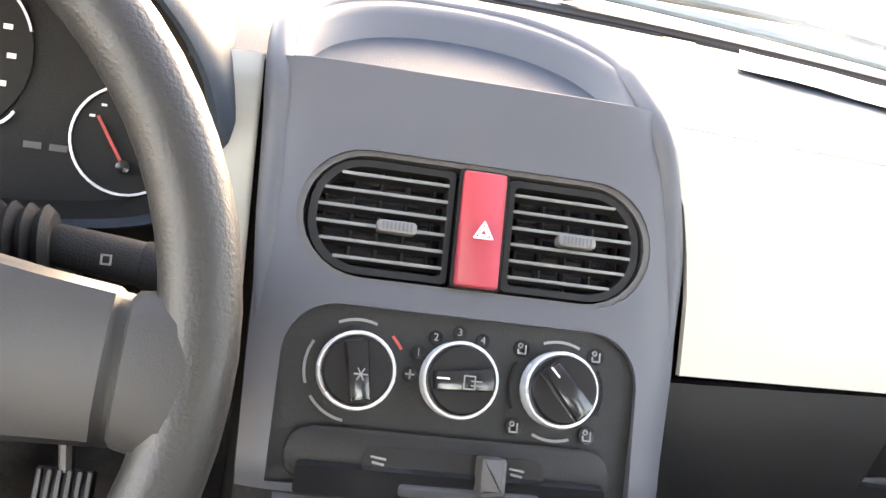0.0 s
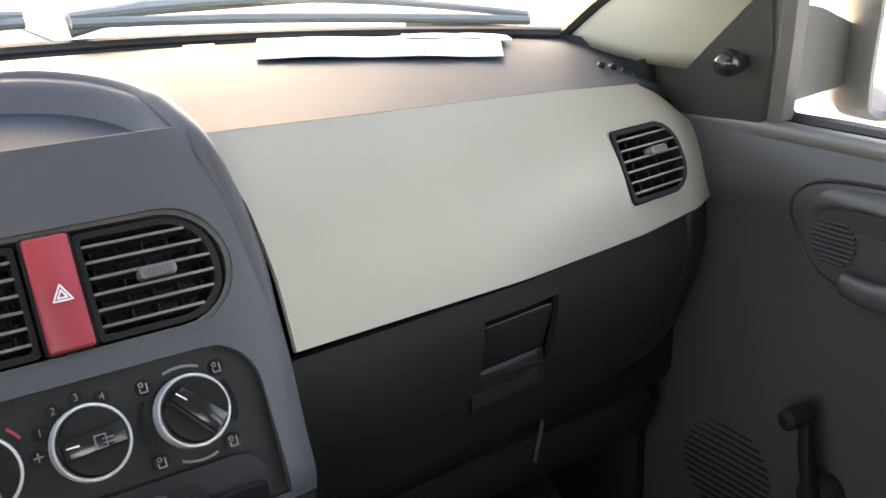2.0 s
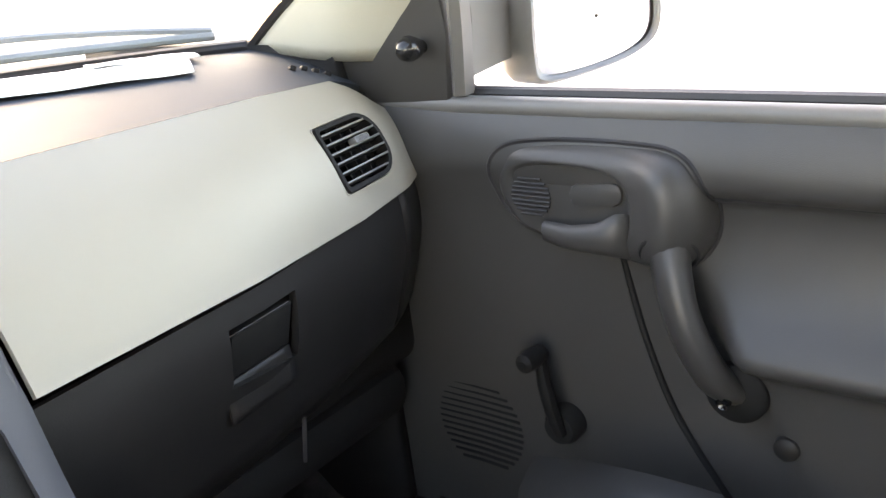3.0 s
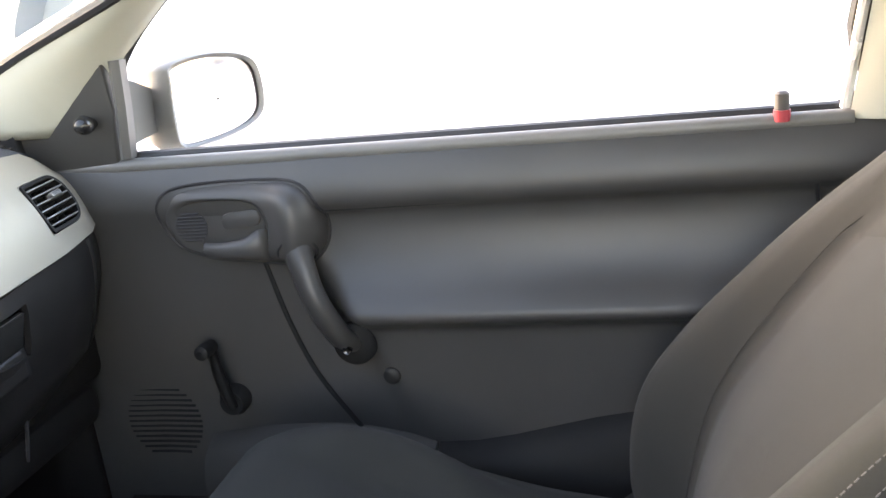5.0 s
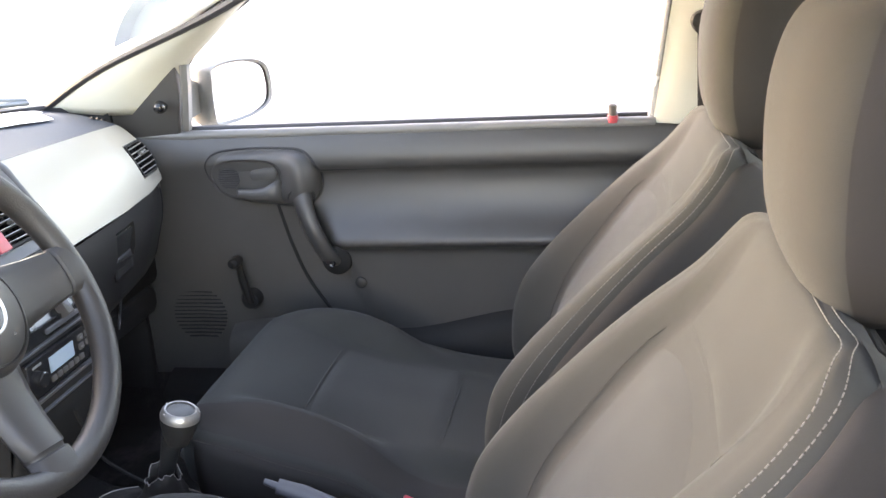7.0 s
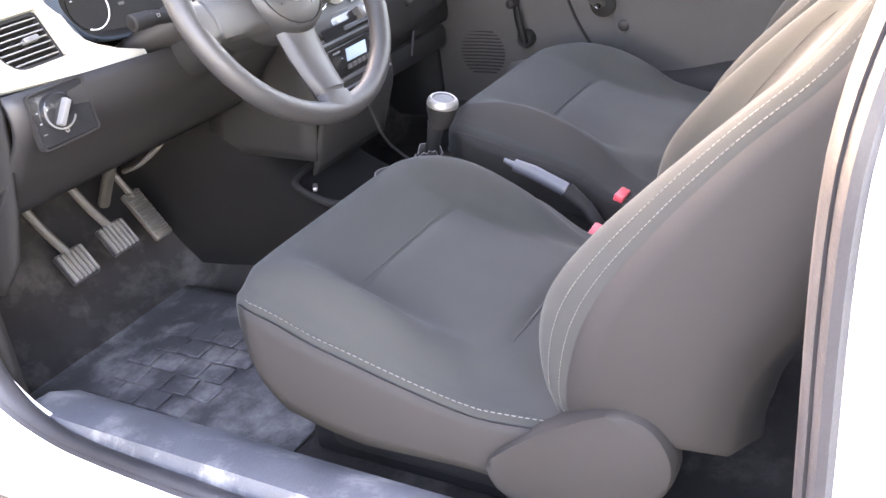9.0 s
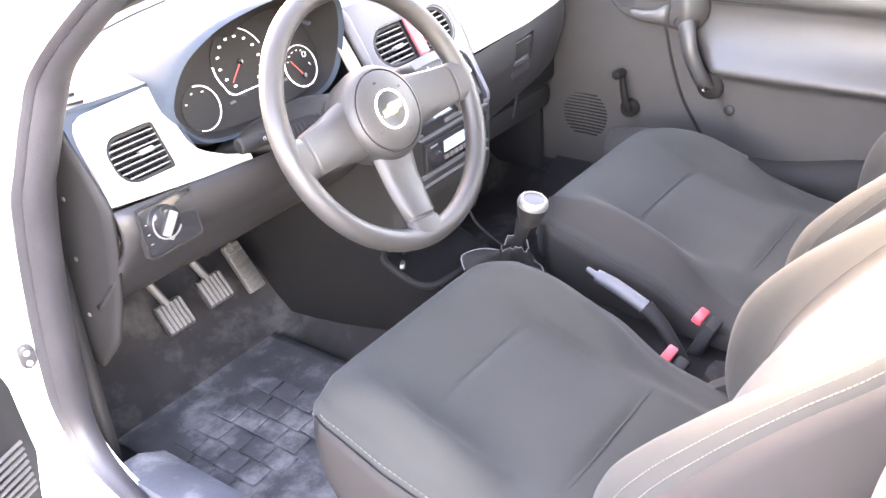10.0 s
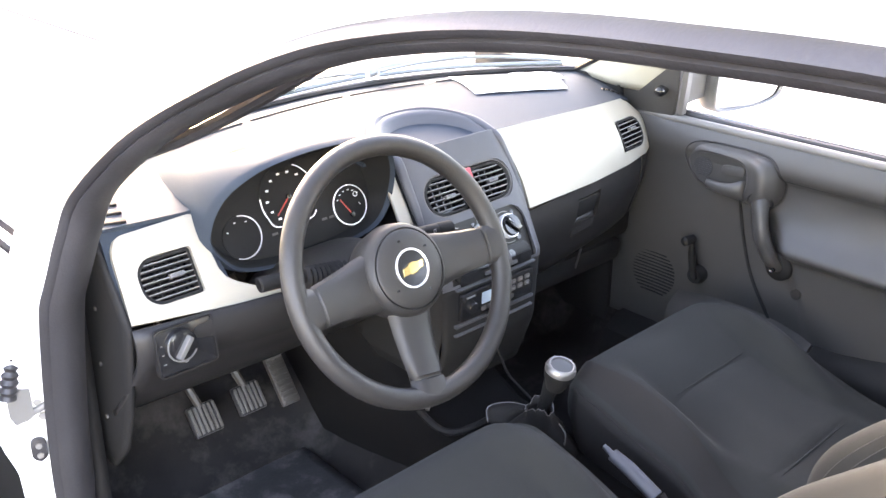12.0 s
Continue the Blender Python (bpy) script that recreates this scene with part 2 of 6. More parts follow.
def carve(ob, cutter, mat=None):
    """Cut a hollow into a part with a closed cutter mesh."""
    me = bpy.data.meshes.new("cutter")
    bmesh.ops.recalc_face_normals(cutter, faces=cutter.faces)
    cutter.to_mesh(me)
    cutter.free()
    c = new("cutter", me)
    c.matrix_world = ob.matrix_world
    md = ob.modifiers.new("cut", "BOOLEAN")
    md.operation, md.solver, md.object = "DIFFERENCE", "EXACT", c
    bpy.context.view_layer.update()
    done = bpy.data.meshes.new_from_object(ob.evaluated_get(bpy.context.evaluated_depsgraph_get()))
    ob.modifiers.clear()
    ob.data = done
    bpy.data.objects.remove(c)
    bm = bmesh.new()
    bm.from_mesh(done)
    for f in bm.faces:
        f.smooth = True
    for e in bm.edges:
        e.smooth = not (len(e.link_faces) == 2 and e.calc_face_angle(0) > radians(40))
    bm.to_mesh(done)
    bm.free()
    return ob


def frame_at(origin, right, up):
    """A map from local (across, up, out) to the world."""
    o, r, u = Vector(origin), Vector(right).normalized(), Vector(up)
    u = (u - r * u.dot(r)).normalized()
    n = r.cross(u)
    return lambda a, b, c=0.0: o + r * a + u * b + n * c


def strokes(lines, to3d, width, depth):
    """Flat bars along short polylines."""
    bm = bmesh.new()
    for pts in lines:
        for (a0, b0), (a1, b1) in zip(pts, pts[1:]):
            d = Vector((a1 - a0, b1 - b0))
            if d.length == 0:
                continue
            n = Vector((-d.y, d.x)).normalized() * width / 2
            e = d.normalized() * width * 0.3
            q = [(a0 - e.x + n.x, b0 - e.y + n.y), (a1 + e.x + n.x, b1 + e.y + n.y), (a1 + e.x - n.x, b1 + e.y - n.y), (a0 - e.x - n.x, b0 - e.y - n.y)]
            lo = [bm.verts.new(to3d(*p, 0)) for p in q]
            hi = [bm.verts.new(to3d(*p, depth)) for p in q]
            bm.faces.new(hi)
            for i in range(4):
                bm.faces.new((lo[i], lo[(i + 1) % 4], hi[(i + 1) % 4], hi[i]))
    return bm


def ribbon(pts, to3d, width, depth):
    """One flat strip of even width along a curved line."""
    rows = []
    for i, (a, b) in enumerate(pts):
        (a0, b0), (a1, b1) = pts[max(i - 1, 0)], pts[min(i + 1, len(pts) - 1)]
        d = Vector((a1 - a0, b1 - b0)).normalized() * width / 2
        rows.append([to3d(a - d.y, b + d.x, 0), to3d(a - d.y, b + d.x, depth), to3d(a + d.y, b - d.x, depth), to3d(a + d.y, b - d.x, 0)])
    return loft(rows)


def arc(cx, cy, r, a0, a1, n=14):
    return [(cx + r * math.cos(radians(lerp(a0, a1, k / n))), cy + r * math.sin(radians(lerp(a0, a1, k / n)))) for k in range(n + 1)]


def disc(to3d, cx, cy, profile, n=32):
    """Turned about the local outward axis at (cx, cy): (radius, height) pairs."""
    return loft([[to3d(cx + r * math.cos(2 * math.pi * k / n), cy + r * math.sin(2 * math.pi * k / n), h) for k in range(n)] for r, h in profile])


def lettering(text, to3d, a, b, size, mat, parent, name="numeral"):
    cu = bpy.data.curves.new(name, "FONT")
    cu.body, cu.size, cu.align_x, cu.align_y = text, size, "CENTER", "CENTER"
    tmp = new("tmp", cu)
    bpy.context.view_layer.update()
    me = bpy.data.meshes.new_from_object(tmp.evaluated_get(bpy.context.evaluated_depsgraph_get()))
    bpy.data.objects.remove(tmp)
    bm = bmesh.new()
    bm.from_mesh(me)
    for v in bm.verts:
        v.co = to3d(a + v.co.x, b + v.co.y, 0.0012)
    return part(name, bm, mat, parent)


def span(outline, b):
    """Across-range of a convex outline at height b."""
    xs = []
    for (a0, b0), (a1, b1) in zip(outline, outline[1:] + outline[:1]):
        if (b0 - b) * (b1 - b) <= 0 and b0 != b1:
            xs.append(a0 + (a1 - a0) * (b - b0) / (b1 - b0))
    return (min(xs), max(xs)) if xs else (0, 0)


def d_outline(x0, x1, y0, y1, r0, r1, n=7):
    """A rectangle with radius r0 at its left corners and r1 at its right ones."""
    out = []
    for cx, cy, a0, r in ((x1 - r1, y1 - r1, 0, r1), (x0 + r0, y1 - r0, 90, r0), (x0 + r0, y0 + r0, 180, r0), (x1 - r1, y0 + r1, 270, r1)):
        for k in range(n + 1):
            a = radians(a0 + 90 * k / n)
            out.append((cx + r * math.cos(a), cy + r * math.sin(a)))
    return out


def air_vent(parent, to3d, outline, rows, cols, label, knob_at, grille=VENTGREY, rim=0.004):
    """A vent set in a hollow: rim, dark back, each slat and vane, and the thumb tab."""
    v = part("air_vent", plate(outline, lambda a, b, c: to3d(a, b, c - 0.022), 0.003), GLOSS, parent, label)
    mx, my = sum(p[0] for p in outline) / len(outline), sum(p[1] for p in outline) / len(outline)
    xs, ys = [p[0] for p in outline], [p[1] for p in outline]
    w, h = max(xs) - min(xs), max(ys) - min(ys)
    inner = [(mx + (a - mx) * (1 - 2 * rim / w), my + (b - my) * (1 - 2 * rim / h)) for a, b in outline]
    part("vent_rim", frame_plate(outline, inner, lambda a, b, c: to3d(a, b, c - 0.020), 0.0195), LOWER, v)
    y0, y1 = min(ys) + rim, max(ys) - rim
    for i in range(rows):
        b = y0 + (y1 - y0) * (i + 0.5) / rows
        lo, hi = span(inner, b)
        # slats split into black body and pale strip, painting the lit front edge
        part("slat", plate([(lo, b - 0.0008), (hi, b - 0.0008), (hi, b + 0.0008), (lo, b + 0.0008)], lambda a, bb, c: to3d(a, bb + (c - 0.011) * 0.12, c - 0.012), 0.011, 0.0003), HEATER, v)
        part("slat_lit_edge", plate([(lo, b - 0.0010), (hi, b - 0.0010), (hi, b + 0.0010), (lo, b + 0.0010)], lambda a, bb, c: to3d(a, bb, c - 0.0012), 0.0012, 0.0004), grille, v)
    for i in range(cols):
        a = min(xs) + w * (i + 0.6) / (cols + 0.2)
        bs = [b for b in np.linspace(y0, y1, 15) if span(inner, b)[0] < a < span(inner, b)[1]]
        if len(bs) > 1:
            part("vane", plate([(a - 0.0006, bs[0]), (a + 0.0006, bs[0]), (a + 0.0006, bs[-1]), (a - 0.0006, bs[-1])], lambda aa, b, c: to3d(aa, b, c - 0.019), 0.007), LOWER, v)
    ka, kb = knob_at
    tab = part("thumb_tab", plate(rounded(ka - 0.0115, kb - 0.0035, ka + 0.0115, kb + 0.0035, 0.0025, 3), lambda a, b, c: to3d(a, b, c - 0.004), 0.009, 0.0012), grille, v, "grey ribbed vent tab")
    part("tab_ribs", strokes([[(ka - 0.008 + 0.0023 * k, kb - 0.0022), (ka - 0.008 + 0.0023 * k, kb + 0.0022)] for k in range(8)], lambda a, b, c: to3d(a, b, c + 0.0048), 0.0008, 0.0005), PODGREY, tab)
    return v

# ---------------------------------------------------------------- ground and car body
g = new("ground", finish(surf(lambda u, v: (lerp(-150, 150, u), lerp(-150, 150, v), 0.0), 60, 60), ASPHALT, "ground"))
tagged(g, "worn grey gravelly asphalt yard under and around the car", "ground", kind="structure")

yard = new("pavement", finish(surf(lambda u, v: (lerp(1.9, 60, u), lerp(-60, 60, v), 0.012), 30, 30), CONCRETE, "pavement"))
tagged(yard, "pale concrete yard beyond the passenger side of the car", "pavement", kind="structure")

OPEN = [(-0.99, 0.345), (-0.70, 0.338), (-0.35, 0.335), (-0.10, 0.337), (0.003, 0.355), (0.068, 0.400), (0.098, 0.475), (0.080, 0.62), (0.040, 0.775), (-0.004, 0.896),
        (-0.026, 0.955), (-0.065, 1.02), (-0.20, 1.12), (-0.367, 1.203), (-0.493, 1.253), (-0.60, 1.282), (-0.72, 1.303), (-0.86, 1.314), (-1.03, 1.316), (-1.10, 1.285), (-1.095, 1.17),
        (-1.05, 1.0), (-1.012, 0.85), (-1.005, 0.60), (-1.005, 0.42)]
OUT2 = curve([(a, b, 0) for a, b in OPEN], 8, True)


def side_x(z, y=0.0):
    return lin(z, (0.0, 0.70), (0.85, 0.70), (1.32, 0.595)) + lin(-y, (0.0, 0.0), (1.0, 0.03))


def normals2(c):
    out = []
    for i in range(len(c)):
        d = (c[(i + 1) % len(c)] - c[i - 1]).normalized()
        out.append(Vector((d.y, -d.x, 0)))
    mid = sum(c, Vector()) / len(c)
    if sum(n.dot(p - mid) for n, p in zip(out, c)) < 0:
        out = [-n for n in out]
    return out


NRM2 = normals2(OUT2)


def ring(side, profile, foot=1.0):
    """A band round the door opening: (outward offset, depth towards the cabin) pairs; foot narrows it along the sill."""
    rows = []
    for off, dx in profile:
        r = []
        for p, n in zip(OUT2, NRM2):
            k = lin(p.y, (0.345, foot), (0.50, 1.0))
            q = p + n * off * k
            r.append((side * (side_x(q.y, q.x) - dx * k), q.x, q.y))
        rows.append(r)
    return loft(rows, True, False)


body = thing("hatchback_car", "white painted hatchback with the driver's door wide open", "car")
for side in (-1, 1):
    part("door_frame", ring(side, ((0.0, 0.03), (0.0, 0.0), (0.012, -0.012), (0.05, -0.016), (0.085, -0.03), (0.11, -0.02), (0.115, 0.03))), PAINT, body, "white painted door opening frame")
    part("door_seal", ring(side, ((0.008, -0.008), (0.004, -0.017), (-0.003, -0.020), (-0.008, -0.015), (-0.010, -0.008), (-0.0125, -0.010), (-0.018, -0.004), (-0.0215, 0.008), (-0.022, 0.024), (-0.010, 0.04), (0.004, 0.04)) if side < 0 else
                           ((0.006, -0.006), (-0.004, -0.010), (-0.012, 0.0), (-0.014, 0.012), (-0.006, 0.022), (0.004, 0.022)), 0.5), RUBBER, body, "black rubber door seal, scuffed")



def floor_z(x, y):
    z = 0.24 + 0.14 * math.exp(-(x / 0.11) ** 4) * lin(y, (-1.2, 0.8), (0.1, 1.0), (0.4, 1.3))
    z += lin(y, (0.24, 0.0), (0.52, 0.30))
    z += 0.10 * max(0, (abs(x) - 0.58) / 0.08) ** 2 if abs(x) > 0.58 else 0
    return z


part("floor_carpet", surf(lambda u, v: (lerp(-0.66, 0.66, u), lerp(-2.1, 0.54, v), floor_z(lerp(-0.66, 0.66, u), lerp(-2.1, 0.54, v))), 60, 60), CARPET, body, "dusty black floor carpet", thick=0.02)
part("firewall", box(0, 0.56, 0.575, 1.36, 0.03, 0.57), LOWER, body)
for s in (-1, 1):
    part("kick_panel", surf(lambda u, v: (s * (0.648 - 0.012 * v), lerp(0.10, 0.56, u), lerp(0.24, 0.92, v)), 6, 10), LOWER, body, "dark plastic footwell side trim, deepened for shade", thick=0.02)
    # sill with its scuffed cover
    part("rocker_panel", loft([[(s * x, y, z) for x, z in ((0.66, 0.20), (0.715, 0.21), (0.745, 0.25), (0.752, 0.29), (0.725, 0.325), (0.66, 0.33))] for y in (-1.2, -0.6, -0.2, 0.12)]), PAINT, body)
    part("sill_cover", loft([[(s * x, y, z) for x, z in ((0.69, 0.335), (0.675, 0.356), (0.63, 0.352), (0.585, 0.325), (0.565, 0.25), (0.69, 0.25))] for y in (-0.97, -0.7, -0.4, -0.1, 0.06)]), SILLPL if s < 0 else LOWER, body,
         "scuffed grey plastic sill cover")

# windscreen edge and glass
W_EDGE = curve([(0.635, 0.235, 0.918), (0.60, 0.081, 0.995), (0.56, -0.196, 1.098), (0.52, -0.47, 1.24)], 6)


def ws_point(u, v):
    """u across from left to right, v from the base to the top."""
    i = v * (len(W_EDGE) - 1)
    a, b = W_EDGE[int(i)], W_EDGE[min(int(i) + 1, len(W_EDGE) - 1)]
    e = a.lerp(b, i - int(i))
    w = 2 * u - 1
    crown = 1 - w * w
    return ((e.x + (0.04 if w < 0 else 0)) * w, e.y + crown * lerp(0.15, 0.05, v), e.z + crown * lerp(0.022, 0.035, v))


part("windscreen", surf(lambda u, v: ws_point(u, v), 24, 12), SCREEN, body, "clear green-tinted laminated windscreen")
part("windscreen_seal", tube([ws_point(i / 40, 0.0) for i in range(41)], 0.008, 8), RUBBER, body, "black windscreen rubber with a red-brown rim")
for s in (-1, 1):
    part("windscreen_seal", tube([(s * (p.x + (0.04 if s < 0 else 0)), p.y, p.z) for p in W_EDGE], 0.008, 8), RUBBER, body)
    # pillar trim between screen edge and door opening

    def pillar(u, v, s=s):
        i = u * (len(W_EDGE) - 1)
        e = W_EDGE[int(i)].lerp(W_EDGE[min(int(i) + 1, len(W_EDGE) - 1)], i - int(i)) + Vector((0.04 if s < 0 else 0, 0, 0))
        yy = lin(u, (0, 0.02), (0.3, -0.075), (0.6, -0.24), (1, -0.52))
        zz = lin(u, (0, 0.90), (0.3, 0.995), (0.6, 1.128), (1, 1.262))
        f = Vector((side_x(zz) - 0.03, yy, zz))
        p = e.lerp(f, v)
        bulge = (0.018 if s > 0 else 0.005) * math.sin(v * math.pi)
        return (s * (p.x - bulge), p.y - bulge * 0.8, p.z - bulge * 0.3)

    if s > 0:
        part("a_pillar_trim", surf(pillar, 16, 8), TRIM, body, "pale beige plastic windscreen pillar trim", thick=0.006)
    part("a_pillar_outer", surf(lambda u, v, s=s: tuple(Vector(pillar(u, v, s)) + Vector((s * 0.035, 0.035, 0.015))), 16, 6), PAINT, body, thick=0.004)



def arch(y, yc):
    """Lower edge of a body side with its wheel arch."""
    d = 0.33 ** 2 - (y - yc) ** 2
    return max(0.22, 0.27 + math.sqrt(d)) if d > 0 else 0.22


for s in (-1, 1):
    for y in (0.72, -1.72):
        turn = Matrix.Translation((s * 0.66, y, 0.285)) @ Matrix.Rotation(radians(90 * s), 4, "Y")
        wh = part("wheel", lathe(((0.17, -0.08), (0.27, -0.085), (0.285, -0.06), (0.285, 0.06), (0.27, 0.085), (0.17, 0.075)), 40), BROWN, body, "black tyre", at=turn)
        part("wheel_rim", lathe(((0.03, 0.075), (0.05, 0.07), (0.10, 0.045), (0.155, 0.055), (0.175, 0.082), (0.18, 0.06), (0.175, -0.07), (0.03, -0.05)), 32), STEEL, wh, "grey steel wheel rim")
for y, d in ((1.22, 1), (-2.36, -1)):
    part("bumper", loft([[(x, y - d * 0.16 * (x / 0.76) ** 2 + d * o, z) for o, z in ((-0.06, 0.22), (0.0, 0.24), (0.05, 0.34), (0.05, 0.50), (0.0, 0.58), (-0.06, 0.60))] for x in [-0.76 + 0.095 * k for k in range(17)]]), PAINT, body, "white painted bumper")
part("front_panel", surf(lambda u, v: (lerp(-0.72, 0.72, u), 1.235 - 0.14 * (2 * u - 1) ** 2 - 0.02 * v, lerp(0.56, 0.79 - 0.1 * (2 * u - 1) ** 2, v)), 24, 6), PAINT, body, thick=0.01)
part("grille", box(0, 1.25, 0.66, 0.62, 0.03, 0.10, 0.01), GLOSS, body, "black grille")
for s in (-1, 1):
    part("headlamp", box(s * 0.54, 1.165, 0.665, 0.26, 0.07, 0.12, 0.03, 3, Matrix.Rotation(radians(-22 * s), 4, "Z")), CHROME, body, "clear headlamp")
    part("tail_lamp", box(s * 0.66, -2.31, 0.72, 0.10, 0.06, 0.26, 0.02), RED, body, "red tail lamp")
part("underbody", box(0, -0.55, 0.20, 1.25, 3.3, 0.03, 0.01), LOWER, body)

# roof skin and lining


def roof_point(u, v, lower=0.0):
    w = 2 * u - 1
    y = lerp(-0.44, -2.25, v)
    half = lin(v, (0, 0.53), (0.3, 0.60), (1, 0.52)) + 0.03
    z = 1.262 + 0.07 * math.sin(min(v * 1.5, 1) * math.pi / 2) + 0.035 * (1 - w * w) - 0.05 * max(0, v - 0.7)
    return (half * w, y + 0.05 * (1 - w * w) * (1 - v), z - lower + 0.02)


part("roof", surf(lambda u, v: roof_point(u, v), 24, 24), PAINT, body, "white painted roof skin")
part("headliner", surf(lambda u, v: roof_point(u, v, 0.022), 24, 24), LINER, body, "pale fabric roof lining")
for s in (-1, 1):
    part("roof_rail_trim", surf(lambda u, v, s=s: (s * lerp(0.605, 0.50, v), lerp(-0.50, -2.2, u), lin(u, (0, 1.285), (0.25, 1.335), (1, 1.27)) + 0.02 * math.sin(v * 1.5)), 12, 4), TRIM, body, thick=0.005)
    # behind the door: pillar, quarter panel with its window
    part("b_pillar_trim", loft([[(s * x, y + d, z) for x, d in ((0.70, 0.0), (0.64, 0.01), (0.615, -0.03), (0.62, -0.12), (0.70, -0.13))]
                                for z, y, x0 in ((0.30, -1.03, 0), (0.6, -1.035, 0), (0.85, -1.03, 0))]), LOWER, body, "dark lower door pillar trim")
    part("b_pillar_upper", loft([[(s * (x - lin(z, (0.85, 0), (1.32, 0.09))), y + d, z) for x, d in ((0.70, 0.0), (0.655, 0.01), (0.635, -0.03), (0.64, -0.13), (0.70, -0.14))]
                                 for z, y in (((0.85, -0.945), (1.05, -0.972), (1.30, -1.012)) if s > 0 else ((0.85, -1.06), (1.05, -1.10), (1.30, -1.13)))]), TRIM, body, "beige upper door pillar trim")
    part("quarter_trim", surf(lambda u, v, s=s: (s * lerp(0.66, 0.60, v), lerp(-1.1, -2.2, u), lerp(0.25, 0.86, v)), 8, 8), LOWER, body, "dark rear side trim", thick=0.02)
    part("quarter_outer", surf(lambda u, v, s=s: (s * (0.715 + 0.06 * math.sin(v * 2.6)), lerp(-1.06, -2.3, u), lerp(arch(lerp(-1.06, -2.3, u), -1.72), 0.90, v)), 30, 10), PAINT, body, thick=0.01)
    part("quarter_window", surf(lambda u, v, s=s: (s * (side_x(lerp(0.86, 1.27, v)) - 0.01), lerp(-1.14, -1.85 - 0.15 * (1 - v), u), lerp(0.87, 1.27, v)), 6, 4), GLASS, body, shadow=False)
    part("c_pillar", surf(lambda u, v, s=s: (s * (side_x(lerp(0.86, 1.3, v)) - 0.03), lerp(-1.85 - 0.15 * (1 - v), -2.2, u), lerp(0.86, 1.3, v)), 4, 4), TRIM, body, thick=0.03)
    part("front_wing", surf(lambda u, v, s=s: (s * (0.72 + 0.05 * math.sin(v * 2.4)), lerp(0.22, 1.15, u), lerp(arch(lerp(0.22, 1.15, u), 0.72), 0.90 - 0.16 * u * u, v)), 30, 10), PAINT, body, "white front wing", thick=0.008)
    # jamb between wing and doorway
    part("door_jamb", surf(lambda u, v, s=s: (s * lerp(0.69, 0.775, v), lin(u, (0, 0.060), (0.25, 0.105), (0.46, 0.090), (0.8, 0.043), (1, 0.0)) + 0.03 * v, lerp(0.34, 0.88, u)), 10, 4), PAINT, body, thick=0.006)
part("bonnet", surf(lambda u, v: (lerp(-0.765, 0.765, u), lerp(0.44, 1.25, v) - 0.12 * (2 * u - 1) ** 2, 0.925 - 0.14 * v ** 1.6 - 0.05 * (2 * u - 1) ** 2 * (1 + v)), 24, 16), PAINT, body, "white bonnet", thick=0.006)
part("scuttle", surf(lambda u, v: (lerp(-0.66, 0.66, u), lerp(0.385, 0.47, v) - 0.15 * (2 * u - 1) ** 2, 0.918 - 0.012 * v - 0.03 * (2 * u - 1) ** 2), 24, 4), GLAREGREY, body, "grey plastic scuttle below the windscreen", thick=0.006)
part("side_inner_panel", box(0.693, -0.55, 0.52, 0.008, 3.4, 0.66, 0.002), PAINT, body)
part("side_inner_panel", box(-0.693, -1.76, 0.52, 0.008, 1.04, 0.66, 0.002), PAINT, body)
part("side_inner_panel", box(-0.68, 0.36, 0.55, 0.008, 0.42, 0.66, 0.002), PAINT, body)
part("tailgate", box(0, -2.3, 0.58, 1.36, 0.05, 0.66), PAINT, body)
part("rear_window", surf(lambda u, v: (lerp(-0.55, 0.55, u), lerp(-2.32, -2.2, v), lerp(0.9, 1.28, v)), 6, 4), GLASS, body, shadow=False)
part("parcel_shelf", box(0, -2.08, 0.86, 1.16, 0.42, 0.02), LOWER, body)


# ---------------------------------------------------------------- seats


